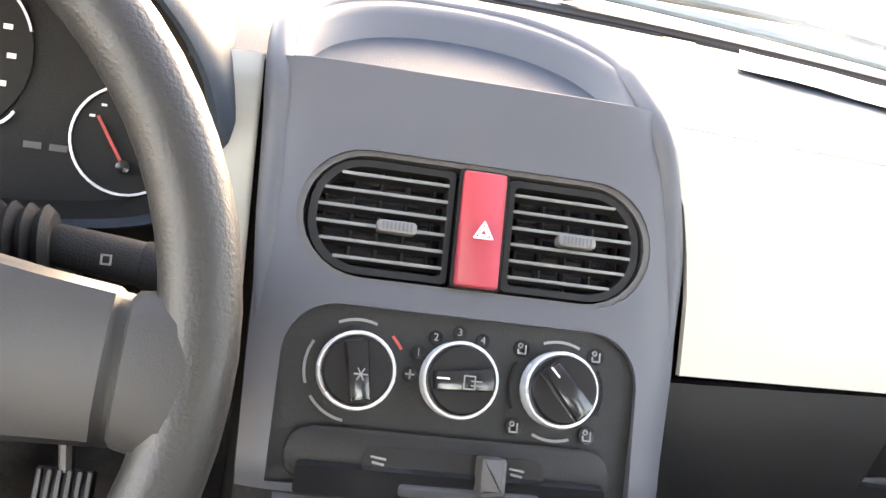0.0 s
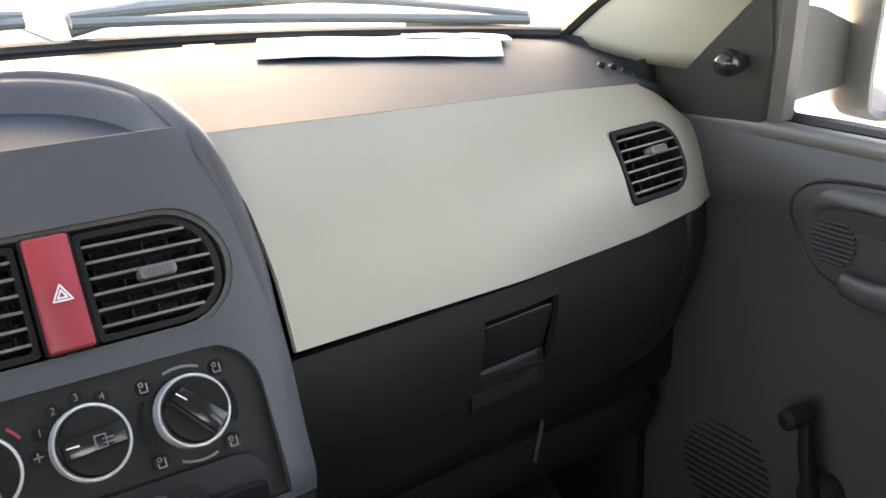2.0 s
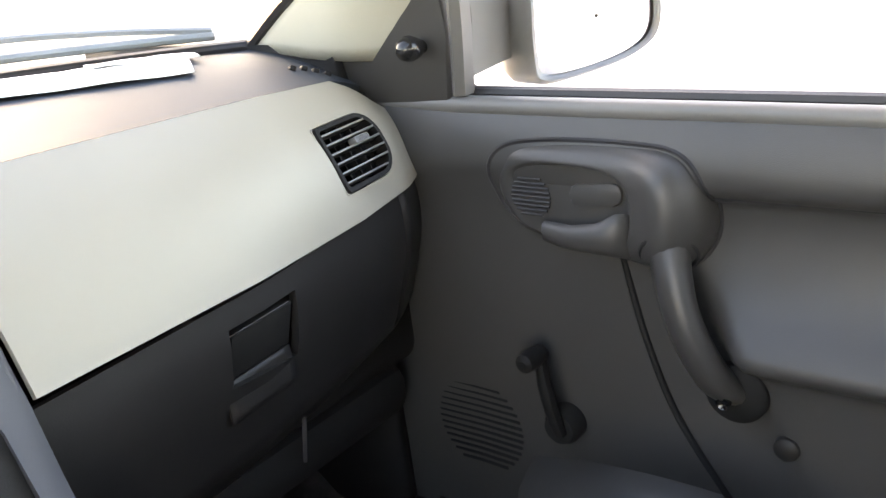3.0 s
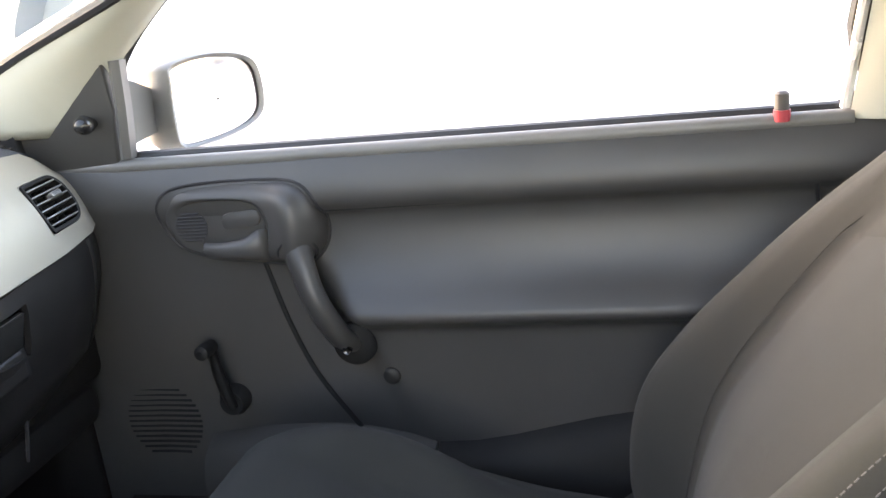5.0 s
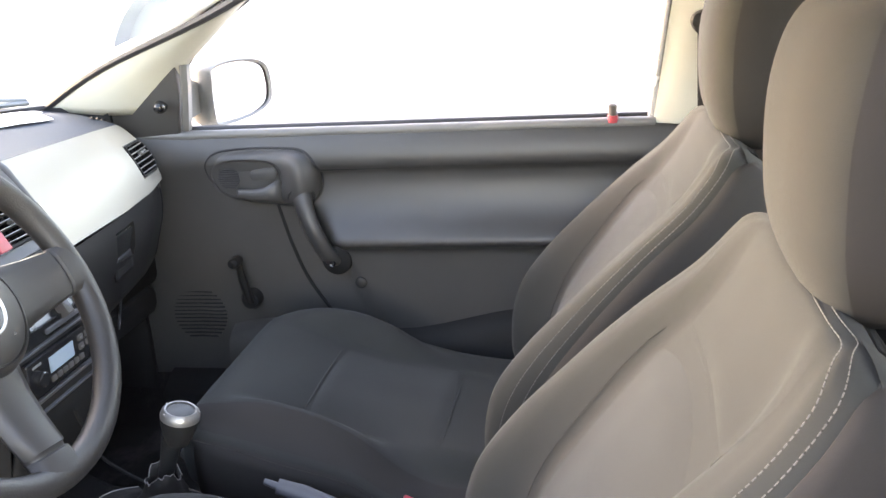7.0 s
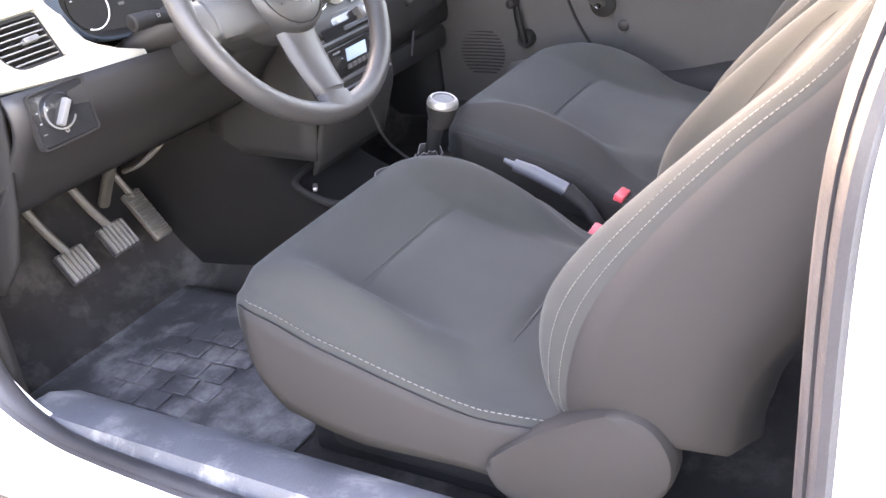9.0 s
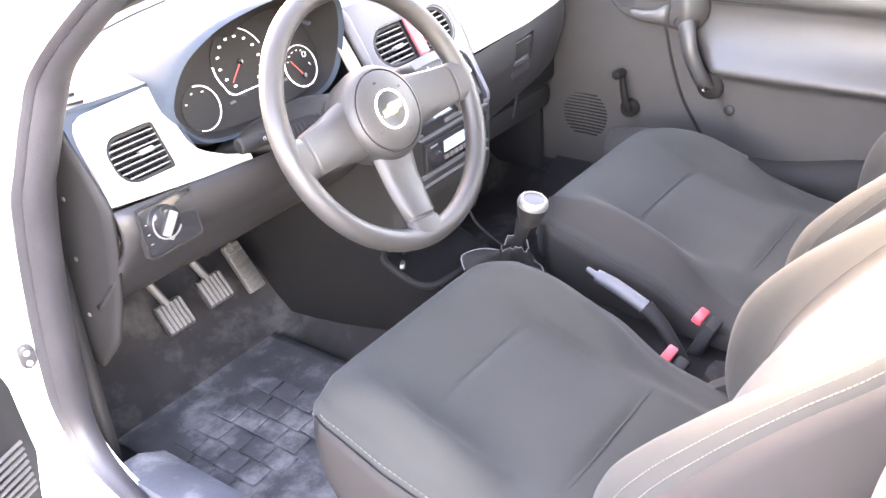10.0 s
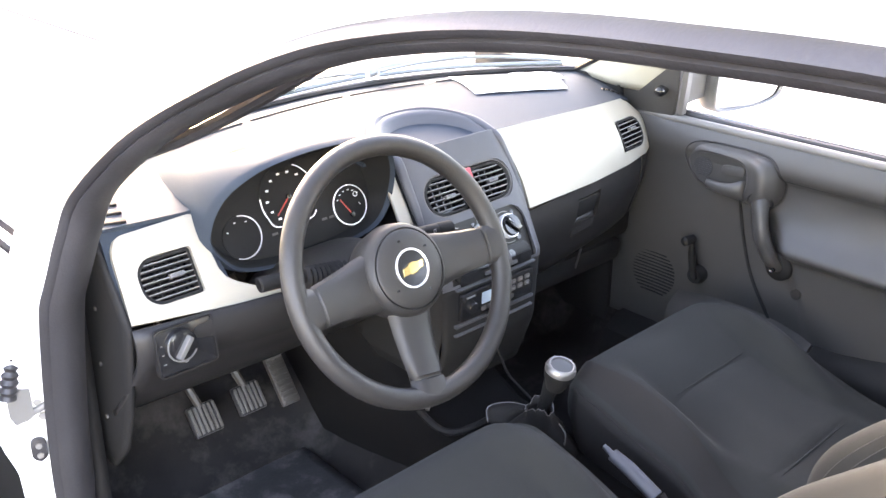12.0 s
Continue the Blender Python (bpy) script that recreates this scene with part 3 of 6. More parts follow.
def seat(cx, label, longer=0.0):
    """A front seat on its centre line; longer carries the cushion's front edge forward."""
    o = Vector((cx, -0.55, 0.24))
    st = thing("front_seat", label, "car seat", "front seats", at=o)

    def rel(p):
        p = Vector(p)
        return p - o + Vector((0, longer * lin(p.y, (-0.42, 0.0), (-0.24, 1.0)), 0))

    def cush_side(y):
        return lin(y, (-0.76, 0.215), (-0.62, 0.236), (-0.40, 0.242), (-0.30, 0.236), (-0.255, 0.214), (-0.22, 0.155))

    def cush_top(w, y):
        crest = table(y, (-0.76, 0.432), (-0.66, 0.434), (-0.60, 0.442), (-0.54, 0.470), (-0.46, 0.522), (-0.37, 0.553), (-0.29, 0.548), (-0.245, 0.525), (-0.215, 0.46))
        edge = table(y, (-0.76, 0.436), (-0.62, 0.440), (-0.54, 0.456), (-0.41, 0.494), (-0.29, 0.525), (-0.245, 0.505), (-0.215, 0.45))
        flat = table(y, (-0.76, 0.425), (-0.63, 0.446), (-0.50, 0.468), (-0.41, 0.494), (-0.35, 0.526), (-0.29, 0.545), (-0.245, 0.527), (-0.215, 0.465))
        if w * cx < 0:  # the inner rear corner slopes down to the buckle
            crest -= table(y, (-0.66, 0.018), (-0.56, 0.012), (-0.50, 0.0))
            edge -= table(y, (-0.66, 0.030), (-0.56, 0.024), (-0.48, 0.0))
        a = abs(w)
        z = lerp(flat, crest, table(a, (0.54, 0.0), (0.76, 1.0)))
        z = lerp(z, min(edge, crest + 0.01), table(a, (0.78, 0.0), (1.0, 1.0)))
        return z

    ys = [-0.76 + 0.545 * i / 44 for i in range(45)]
    rings = []
    for y in ys:
        hs = cush_side(y)
        zb = lin(y, (-0.76, 0.33), (-0.60, 0.355), (-0.45, 0.352), (-0.33, 0.375), (-0.28, 0.42), (-0.215, 0.44))
        top = [rel((cx + hs * w, y, cush_top(w, y))) for w in [-1 + 2 * k / 40 for k in range(41)]]
        side_r = [rel((cx + hs * k, y, lerp(cush_top(1, y), zb, t))) for t, k in ((0.15, 1.025), (0.5, 1.04), (0.85, 1.02), (1.0, 0.97))]
        side_l = [rel((cx - hs * k, y, lerp(cush_top(-1, y), zb, t))) for t, k in ((1.0, 0.97), (0.85, 1.02), (0.5, 1.04), (0.15, 1.025))]
        rings.append(top + side_r + side_l)
    part("cushion", loft(rings), CLOTH, st, "dark grey cloth seat cushion", angle=70)

    def puff(u, v):
        across = table(min(u, 1 - u), (0.0, 0.0), (0.42, 1.0))
        return 0.40 + 0.60 * across if 0.10 < v < 0.90 else lerp(min(v, 1 - v) * 4, 0.40 + 0.60 * across, min(v, 1 - v) / 0.10)

    def ins(u, v):
        w, y = lerp(-0.60, 0.60, u), lerp(-0.605, -0.387, v)
        return rel((cx + cush_side(y) * w, y, cush_top(w, y) - 0.004 + 0.011 * puff(u, v)))

    part("cushion_insert", surf(ins, 28, 28), CLOTHIN, st, "dark woven cushion insert", angle=80)
    for v0 in (0.015, 0.985):  # sewn grooves across the front and the rear
        part("insert_seam", tube([Vector(ins(lerp(0.10, 0.90, k / 14), v0)) + Vector((0, 0, 0.0030)) for k in range(15)], [0.0004 + 0.0012 * math.sin(math.pi * k / 14) for k in range(15)], 6), CLOTHIN, st, "dark sewn seam")
    spine = curve([(0, -0.715, 0.40), (0, -0.70, 0.45), (0, -0.715, 0.53), (0, -0.752, 0.63), (0, -0.812, 0.72), (0, -0.88, 0.80), (0, -0.942, 0.858), (0, -0.983, 0.908), (0, -1.000, 0.929)], 6)
    N = len(spine) - 1

    def sp(v):
        i = min(max(v, 0), 1) * N
        return spine[int(i)].lerp(spine[min(int(i) + 1, N)], i - int(i))

    def sn(v):
        d = (sp(v + 0.04) - sp(v - 0.04)).normalized()
        return Vector((0, d.z, -d.y))

    def back_half(v):
        w = table(v, (0, 0.19), (0.10, 0.222), (0.35, 0.248), (0.60, 0.242), (0.85, 0.212), (1.0, 0.200))
        k = max(0.0, (v - 0.80) / 0.20)  # rounded shoulders
        return w - 0.062 * (1 - math.sqrt(max(0.0, 1 - k * k)))

    def depth(w, v):
        a = abs(w)
        dish = -0.044 * table(a, (0.56, 1.0), (0.80, 0.0)) * table(v, (0.0, 0.9), (0.4, 1.0), (0.66, 0.75), (0.88, 0.25), (1, 0.0))
        dish += math.exp(-((a - 0.84) / 0.14) ** 2) * table(v, (0.06, 0.0), (0.18, 0.022), (0.30, 0.034), (0.40, 0.018), (0.52, 0.002), (0.66, -0.010), (0.9, -0.010))
        rnd = -0.026 * max(0, (a - 0.87) / 0.13) ** 2 - 0.036 * max(0, (v - 0.86) / 0.14) ** 2
        lum = 0.010 * math.exp(-((v - 0.35) / 0.15) ** 2) * (1 - a)
        return dish + rnd + lum

    def on_back(w, v, lift=0.0):
        q = sp(v) + sn(v) * (depth(w, v) + lift)
        return rel((cx + back_half(v) * w, q.y, q.z))

    rings = []
    for i in range(61):
        v = i / 60
        hw, p, n = back_half(v), sp(v), sn(v)
        th = lin(v, (0, 0.20), (0.5, 0.175), (0.9, 0.095), (1, 0.05))
        row = [on_back(-1 + 2 * k / 44, v) for k in range(45)]
        for w, dd in ((1.02, -0.40), (1.03, -0.70), (0.95, -0.95), (0.5, -1.05), (-0.5, -1.05), (-0.95, -0.95), (-1.03, -0.70), (-1.02, -0.40)):
            q = p + n * (th * dd - 0.01)
            row.append(rel((cx + hw * w, q.y, q.z)))
        rings.append(row)
    part("backrest", loft(rings), CLOTH, st, "grey cloth backrest with side bolsters", angle=70)

    def bins(u, v):
        vv = lerp(0.14, 0.655 + 0.03 * math.sin(u * math.pi), v)
        w = lerp(-0.64, 0.64, u) * table(vv, (0.1, 0.92), (0.40, 1.0), (0.70, 1.02))
        return on_back(w, vv, -0.003 + 0.009 * puff(u, v))

    part("backrest_insert", surf(bins, 28, 28), CLOTHIN, st, "woven backrest insert", angle=80)

    for u in (0.012, 0.988):
        part("insert_seam", tube([Vector(bins(u, k / 16)) + Vector((0, 0.0035, 0)) for k in range(17)], 0.0006, 6), CLOTHIN, st)

    def upper(u, v):
        vv = lerp(0.667 + 0.03 * math.sin(u * math.pi), 0.965, v)
        w = lerp(-0.78, 0.78, u) * lin(vv, (0.6, 0.84), (0.8, 1.0), (1, 1.0))
        return on_back(w, vv, -0.003 + 0.008 * puff(u, v))

    part("backrest_top", surf(upper, 28, 20), CLOTH, st, "grey cloth upper backrest panel", angle=80)
    part("yoke_seam", tube([Vector(upper(k / 20, 0.012)) + Vector((0, 0.0012, 0)) for k in range(2, 19)], 0.0010, 6), CLOTHIN, st)
    for s in (-1, 1):
        rows = []
        for i in range(41):
            v = 0.02 + 0.95 * i / 40
            th = lin(v, (0, 0.20), (0.5, 0.175), (0.9, 0.095), (1, 0.05))
            row = []
            d1 = depth(1.0, v)
            for f, b in ((0.0, 1.002), (0.16, 1.015), (0.42, 1.034), (0.70, 1.036), (0.95, 0.985), (1.08, 0.80)):
                q = sp(v) + sn(v) * (lerp(d1, -th - 0.008, f) - 0.001)
                row.append(rel((cx + s * back_half(v) * b, q.y, q.z)))
            rows.append(row)
        part("side_facing", loft(rows, False, False), VINYL, st, "charcoal vinyl side of the backrest", angle=70, thick=0.003)
        if s < 0 < cx:  # beside the tunnel it comes up over the bolster
            part("bolster_facing", surf(lambda u, v: rel((cx + s * cush_side(lerp(-0.75, -0.245, u)) * lerp(0.80, 1.036, v), lerp(-0.75, -0.245, u),
                                                      cush_top(s * min(1.0, lerp(0.80, 1.036, v)), lerp(-0.75, -0.245, u)) + 0.0025 - 0.016 * max(0.0, v - 0.72) / 0.28)), 26, 12), VINYL, st, angle=70)
        part("cushion_side", surf(lambda u, v: rel((cx + s * cush_side(lerp(-0.75, -0.275, u)) * (1.035 + 0.02 * math.sin(v * 3)), lerp(-0.75, -0.275, u),
                                                lerp(cush_top(s, lerp(-0.75, -0.275, u)) - 0.010, lin(lerp(-0.75, -0.275, u), (-0.76, 0.33), (-0.60, 0.355), (-0.45, 0.352), (-0.33, 0.375), (-0.275, 0.43)), v))), 24, 6), VINYL, st, "charcoal vinyl cushion side", angle=70, thick=0.003)
        rc = [(-0.624, 0.372), (-0.648, 0.402), (-0.70, 0.442), (-0.746, 0.472), (-0.79, 0.490), (-0.826, 0.480), (-0.846, 0.440), (-0.835, 0.395), (-0.789, 0.352), (-0.72, 0.335), (-0.65, 0.334)]
        part("recliner_cover", plate([(p.x, p.y) for p in curve([(a, b, 0) for a, b in rc], 3, True)], lambda a, b, c: rel((cx + s * (0.226 + c), a, b)), 0.034, 0.010), VINYL, st, "dark plastic recliner cover")
        for w0, v_top in () if s > 0 else ((0.948, 0.945), (0.984, 0.975)):
            # up the side, round the shoulder and in along the top
            line = [on_back(s * w0, 0.05 + (v_top - 0.17) * k / 160, 0.0022) for k in range(161)]
            line += [on_back(s * w0 * (1 - 0.20 * (1 - math.cos(k * math.pi / 60))), v_top - 0.12 + 0.12 * math.sin(k * math.pi / 60), 0.0022) for k in range(1, 31)]
            line += [on_back(s * w0 * (0.80 - 0.55 * k / 20), v_top, 0.0022) for k in range(1, 21)]
            run = [0.0]
            for p, q in zip(line, line[1:]):
                run.append(run[-1] + (q - p).length)

            def along(d):
                j = min(max(int(np.searchsorted(run, d)), 1), len(line) - 1)
                return line[j - 1].lerp(line[j], (d - run[j - 1]) / max(run[j] - run[j - 1], 1e-6))

            bm = bmesh.new()
            for i in range(int(run[-1] / 0.0058)):
                a, b = along(i * 0.0058), along(i * 0.0058 + 0.0038)
                t2 = tube([a, b], 0.00055, 5)
                me = bpy.data.meshes.new("t")
                t2.to_mesh(me)
                t2.free()
                bm.from_mesh(me)
                bpy.data.meshes.remove(me)
            tagged(part("stitching", bm, THREAD, st, "pale double stitching"), kind="stuff")
        if cx > 0 or s > 0:
            continue
        bm = bmesh.new()
        for i in range(56):
            a, b = [rel((cx + s * (cush_side(y) * 1.012 + 0.001), y, cush_top(s, y) + 0.0008)) for y in (-0.74 + 0.45 * i / 56, -0.74 + 0.45 * (i + 0.6) / 56)]
            t2 = tube([a, b], 0.0007, 5)
            me = bpy.data.meshes.new("t")
            t2.to_mesh(me)
            t2.free()
            bm.from_mesh(me)
            bpy.data.meshes.remove(me)
        tagged(part("cushion_stitching", bm, THREAD, st, "pale stitching"), kind="stuff")
    # headrest on its two posts
    hz = curve([(0, -1.062, 0.884), (0, -1.058, 0.910), (0, -1.052, 0.96), (0, -1.052, 1.03), (0, -1.058, 1.08), (0, -1.064, 1.115), (0, -1.068, 1.132)], 4)
    rings = []
    for i, c in enumerate(hz):
        t = i / (len(hz) - 1)
        a = (1 - abs(2 * t - 1) ** 2.5) ** 0.55
        hw, ht = 0.035 + 0.090 * a, 0.010 + 0.058 * a
        rings.append([rel((cx + hw * math.copysign(abs(math.cos(an)) ** 0.62, math.cos(an)), c.y + ht * math.copysign(abs(math.sin(an)) ** 0.75, math.sin(an)), c.z)) for an in [2 * math.pi * k / 28 for k in range(28)]])
    part("headrest", loft(rings), CLOTH, st, "grey cloth headrest", angle=75)
    # thin darker shell paints the unlit sides and back; the front stays cloth
    shell = []
    for ring_, c in zip(rings, hz):
        mid = rel((cx, c.y, c.z))
        row = [mid + (p - mid) * 1.014 for p in ring_[12:] + ring_[:3]]
        shell.append(row)
    part("headrest_shaded_side", loft(shell, False, False), VINYL, st, "sides and back of the headrest, darker for shade", angle=75)
    for s in (-1, 1):
        part("headrest_post", tube([rel((cx + s * 0.06, -1.045, 0.88)), rel((cx + s * 0.06, -1.05, 0.93))], 0.006, 10), LOWER, st)
        part("seat_rail", box(*rel((cx + s * 0.17, -0.52, 0.275)), 0.03, 0.42, 0.04, 0.006), LOWER, st, "black seat rail")
    part("seat_base", box(*rel((cx, -0.54, 0.325)), 0.42, 0.36, 0.07, 0.015), LOWER, st)
    return st


seat(-0.315, "grey cloth driver's seat with stitched vinyl sides, reclined")
seat(0.305, "grey cloth passenger seat beside the far door", 0.02)
rs = thing("rear_seat", "dark cloth rear bench seat behind the front seats", "rear seat", at=(0, -1.6, 0.24))
part("bench", box(0, 0, 0.14, 1.2, 0.5, 0.24, 0.06, 4), CLOTH, rs)
part("bench_back", box(0, -0.33, 0.40, 1.2, 0.14, 0.55, 0.06, 4, Matrix.Rotation(radians(20), 4, "X")), CLOTH, rs)

# ---------------------------------------------------------------- dashboard
dash = thing("dashboard", "grey moulded dashboard with champagne silver panels", "dashboard")


def ws_y(x):
    return 0.375 - 0.145 * (x / 0.62) ** 2


def top_front(x):
    """Front edge of the dash top: (y, z)."""
    return lin(x, (-0.63, 0.03), (-0.5, 0.022), (0.14, 0.02), (0.45, 0.03), (0.60, 0.065), (0.66, 0.095)), lin(x, (-0.63, 0.921), (-0.5, 0.918), (0.14, 0.914), (0.45, 0.902), (0.58, 0.889), (0.66, 0.864))


def dash_top(u, v):
    x = lerp(-0.63, 0.66, u)
    y0, z0 = top_front(x)
    y1, z1 = ws_y(x) + 0.006, lin(abs(x), (0, 0.934), (0.3, 0.93), (0.62, 0.912))
    y = lerp(y0, y1, v)
    z = lerp(z0, z1, v) + 0.016 * math.sin(v * math.pi) * lin(x, (-0.6, 0.6), (0, 1), (0.5, 1), (0.66, 0.3))
    return (x, y, z)


def top_z(x, y):
    y0, y1 = top_front(x)[0], ws_y(x) - 0.005
    return dash_top((x + 0.63) / 1.29, min(max((y - y0) / (y1 - y0), 0), 1))[2]


dtop = part("dash_top", surf(dash_top, 60, 16), TOPGREY, dash, "grained grey dashboard top", thick=0.006)
carve(dtop, box(-0.31, -0.02, 0.93, 0.285, 0.20, 0.16, 0.002, 1))  # well of the instruments
# demister slots along the screen and at both ends
for x0, x1 in ((-0.56, -0.42), (-0.40, -0.22), (-0.20, 0.02), (0.04, 0.22), (0.25, 0.42)):
    part("demister_slot", tube([(lerp(x0, x1, k / 10), ws_y(lerp(x0, x1, k / 10)) - 0.055, top_z(lerp(x0, x1, k / 10), ws_y(lerp(x0, x1, k / 10)) - 0.055) + 0.0035) for k in range(11)], 0.0032, 8, squash=0.6), LOWER, dash)
for k in range(4):
    if k < 3:
        x, y = -0.592 + 0.007 * k, 0.042 + 0.029 * k
        part("side_demister_slot", box(x, y, top_z(x, y) + 0.0035, 0.036, 0.013, 0.004, 0.0012, 2, Matrix.Rotation(radians(-18), 4, "Z")), LOWER, dash)
    x, y = 0.567 + 0.0130 * k, 0.102 - 0.003 * k
    part("side_demister_slot", box(x, y, top_z(x, y) + 0.002, 0.0065, 0.019, 0.005, 0.0012, 2, Matrix.Rotation(radians(26), 4, "Y") @ Matrix.Rotation(radians(-32), 4, "Z")), LOWER, dash)


def pass_panel(u, v, lift=0.0):
    x0 = lin(v, (0, 0.1290), (0.35, 0.1415), (0.7, 0.1455), (1, 0.146))
    x1 = lin(v, (0, 0.575), (0.06, 0.602), (0.12, 0.620), (0.3, 0.648), (0.6, 0.662), (0.85, 0.664), (0.95, 0.658), (1, 0.645))
    x = lerp(x0, x1, u)
    yt, zt = top_front(min(x, 0.66))
    yb, zb = lin(x, (0.14, -0.071), (0.35, -0.055), (0.5, -0.03), (0.60, -0.002), (0.66, 0.03)), lin(x, (0.14, 0.785), (0.636, 0.778), (0.66, 0.784))
    y = lerp(yt, yb, v) - 0.010 * math.sin(v * math.pi) - lift
    return (x, y, lerp(zt, zb, v) + 0.006 * math.sin(v * math.pi) + lift * 0.5)


pv_f = frame_at((0.5335, -0.018, 0.843), (1, 0.13, 0), (0, 0.46, 0.888))
pv_out = d_outline(-0.043, 0.043, -0.033, 0.033, 0.004, 0.028)
pp = part("passenger_panel", surf(pass_panel, 48, 20), SILVER, dash, "champagne silver passenger dash panel", thick=0.005)
# bead of panel silver added to draw the highlight along the top
part("panel_edge_highlight", tube([Vector(pass_panel(n / 40, 0.0)) + Vector((0, -0.0005, 0.0012)) for n in range(41)], 0.0016, 6), SILVER, pp, "thin bead for the highlight on the panel's upper edge")
carve(pp, plate([(a * 1.03, b * 1.04) for a, b in pv_out], lambda a, b, c: pv_f(a, b, c - 0.05), 0.12))
part("vent_well", frame_plate([(a * 1.05, b * 1.06) for a, b in pv_out], [(a * 1.03, b * 1.04) for a, b in pv_out], lambda a, b, c: pv_f(a, b, c - 0.047), 0.034), SILVER, dash)
air_vent(dash, lambda a, b, c=0: pv_f(a, b, c - 0.010), pv_out, 6, 5, "dark slatted passenger air vent", (0.006, 0.008))


def glove(u, v):
    x = lerp(0.142, 0.655, u)
    yb = lin(x, (0.14, -0.066), (0.35, -0.05), (0.5, -0.025), (0.60, 0.003), (0.66, 0.035))
    z = lerp(0.776, 0.56, v)
    return (x, yb + 0.004 + lin(v, (0, 0), (0.12, -0.004), (0.3, 0.0), (0.7, 0.03), (1, 0.10)), z)


part("centre_panel", surf(lambda u, v: (lerp(-0.145, -0.1225 + 0.006 * v, u), lerp(0.018, -0.064, v) - 0.006 * math.sin(v * math.pi), lerp(0.921, 0.775, v)), 8, 10), SILVER, dash, "champagne silver panel beside the console", thick=0.005)
gb_f = frame_at((0.347, -0.046, 0.727), (1, 0.10, 0), (0, -0.10, 1))
gb = part("glove_box_lid", surf(lambda u, v: glove(u * 0.86, v), 30, 14), GLOVE, dash, "dark grained glove box lid", thick=0.008)
carve(gb, plate([(-0.042, -0.020), (0.040, -0.030), (0.044, 0.030), (-0.038, 0.030)], lambda a, b, c: gb_f(a, b, c - 0.03), 0.08))
lt = part("glove_box_latch", plate([(-0.036, -0.018), (0.036, -0.018), (0.038, 0.022), (-0.035, 0.022)], lambda a, b, c: gb_f(a, b, c - 0.012 + 0.006 * (b + 0.02) / 0.04), 0.008, 0.002), LOWER, dash, "dark glove box latch with a worn bright edge")
part("latch_edge", strokes([[(-0.034, 0.0215), (0.036, 0.0215)]], lambda a, b, c: gb_f(a, b, c - 0.001), 0.0014, 0.001), GREYMARK, lt)
part("latch_scoop", surf(lambda u, v: gb_f(lerp(-0.045, 0.034, u), lerp(-0.018, -0.052, v), -0.004 + 0.005 * math.sin(v * 1.5)), 8, 6), GLOVE, dash, thick=0.003)
part("glove_side", surf(lambda u, v: glove(lerp(0.868, 1.0, u), v), 6, 12), GLOVE, dash, thick=0.008)
part("bulkhead_top", surf(lambda u, v: (lerp(-0.69, 0.69, u), lerp(0.16, 0.56, v), 0.882 - 0.02 * (2 * u - 1) ** 4), 12, 6), LOWER, dash, thick=0.01)
part("lower_dash", box(0.40, 0.25, 0.60, 0.52, 0.38, 0.10, 0.02), LOWER, dash)
part("lower_duct", box(0.40, 0.16, 0.53, 0.44, 0.22, 0.06, 0.02), LOWER, dash)
part("trim_strip", tube([(0.435, 0.02, 0.67), (0.44, 0.03, 0.60), (0.445, 0.05, 0.53)], 0.0025, 6), PODGREY, dash)

part("dash_end_fillet", tube(curve([(0.655, 0.085, 0.853), (0.654, 0.14, 0.868), (0.648, 0.20, 0.886), (0.636, 0.245, 0.902)], 5), 0.013, 10), LOWER, dash)

# driver's side panel with vent
dp_f = frame_at((-0.545, -0.0185, 0.849), (1, 0, 0), (0, 0.515, 0.857))
dp_out = [(-0.050, 0.0745), (0.055, 0.0785), (0.0625, 0.076), (0.066, 0.04), (0.069, -0.01), (0.076, -0.026), (0.09, -0.038), (0.115, -0.050), (0.155, -0.064), (0.155, -0.078), (-0.078, -0.049), (-0.074, 0.0), (-0.071, 0.045), (-0.068, 0.058), (-0.061, 0.069)]
dp = part("driver_panel", plate(dp_out, lambda a, b, c: dp_f(a, b, c - 0.006), 0.008, 0.002), SILVER, dash, "champagne silver panel round the driver's air vent")
bez_d = part("dash_bezel", plate([(-0.083, -0.05), (-0.079, 0.0), (-0.077, 0.045), (-0.075, 0.086), (0.068, 0.089), (0.070, 0.04), (0.09, -0.045), (0.0, -0.055)], lambda a, b, c: dp_f(a, b, c - 0.016), 0.010, 0.004), TOPGREY, dash, "grey dash skin round the driver's panel")
dv_out = d_outline(-0.046, 0.040, -0.034, 0.033, 0.027, 0.005)
carve(bez_d, plate([(a * 1.03, b * 1.04) for a, b in dv_out], lambda a, b, c: dp_f(a, b, c - 0.03), 0.06))
carve(dp, plate([(a * 1.03, b * 1.04) for a, b in dv_out], lambda a, b, c: dp_f(a, b, c - 0.03), 0.06))
air_vent(dash, lambda a, b, c=0: dp_f(a, b, c - 0.003), dv_out, 7, 4, "dark slatted driver's air vent", (0.01, 0.0))


def knee(u, v):
    x = lerp(-0.626, -0.13, u)
    return (x, lerp(-0.050, -0.062, min(u * 2, 1)) + 0.11 * v * v - 0.012 * math.sin(min(v * 2, 1) * math.pi), lerp(0.803 - 0.03 * u, 0.62, v))


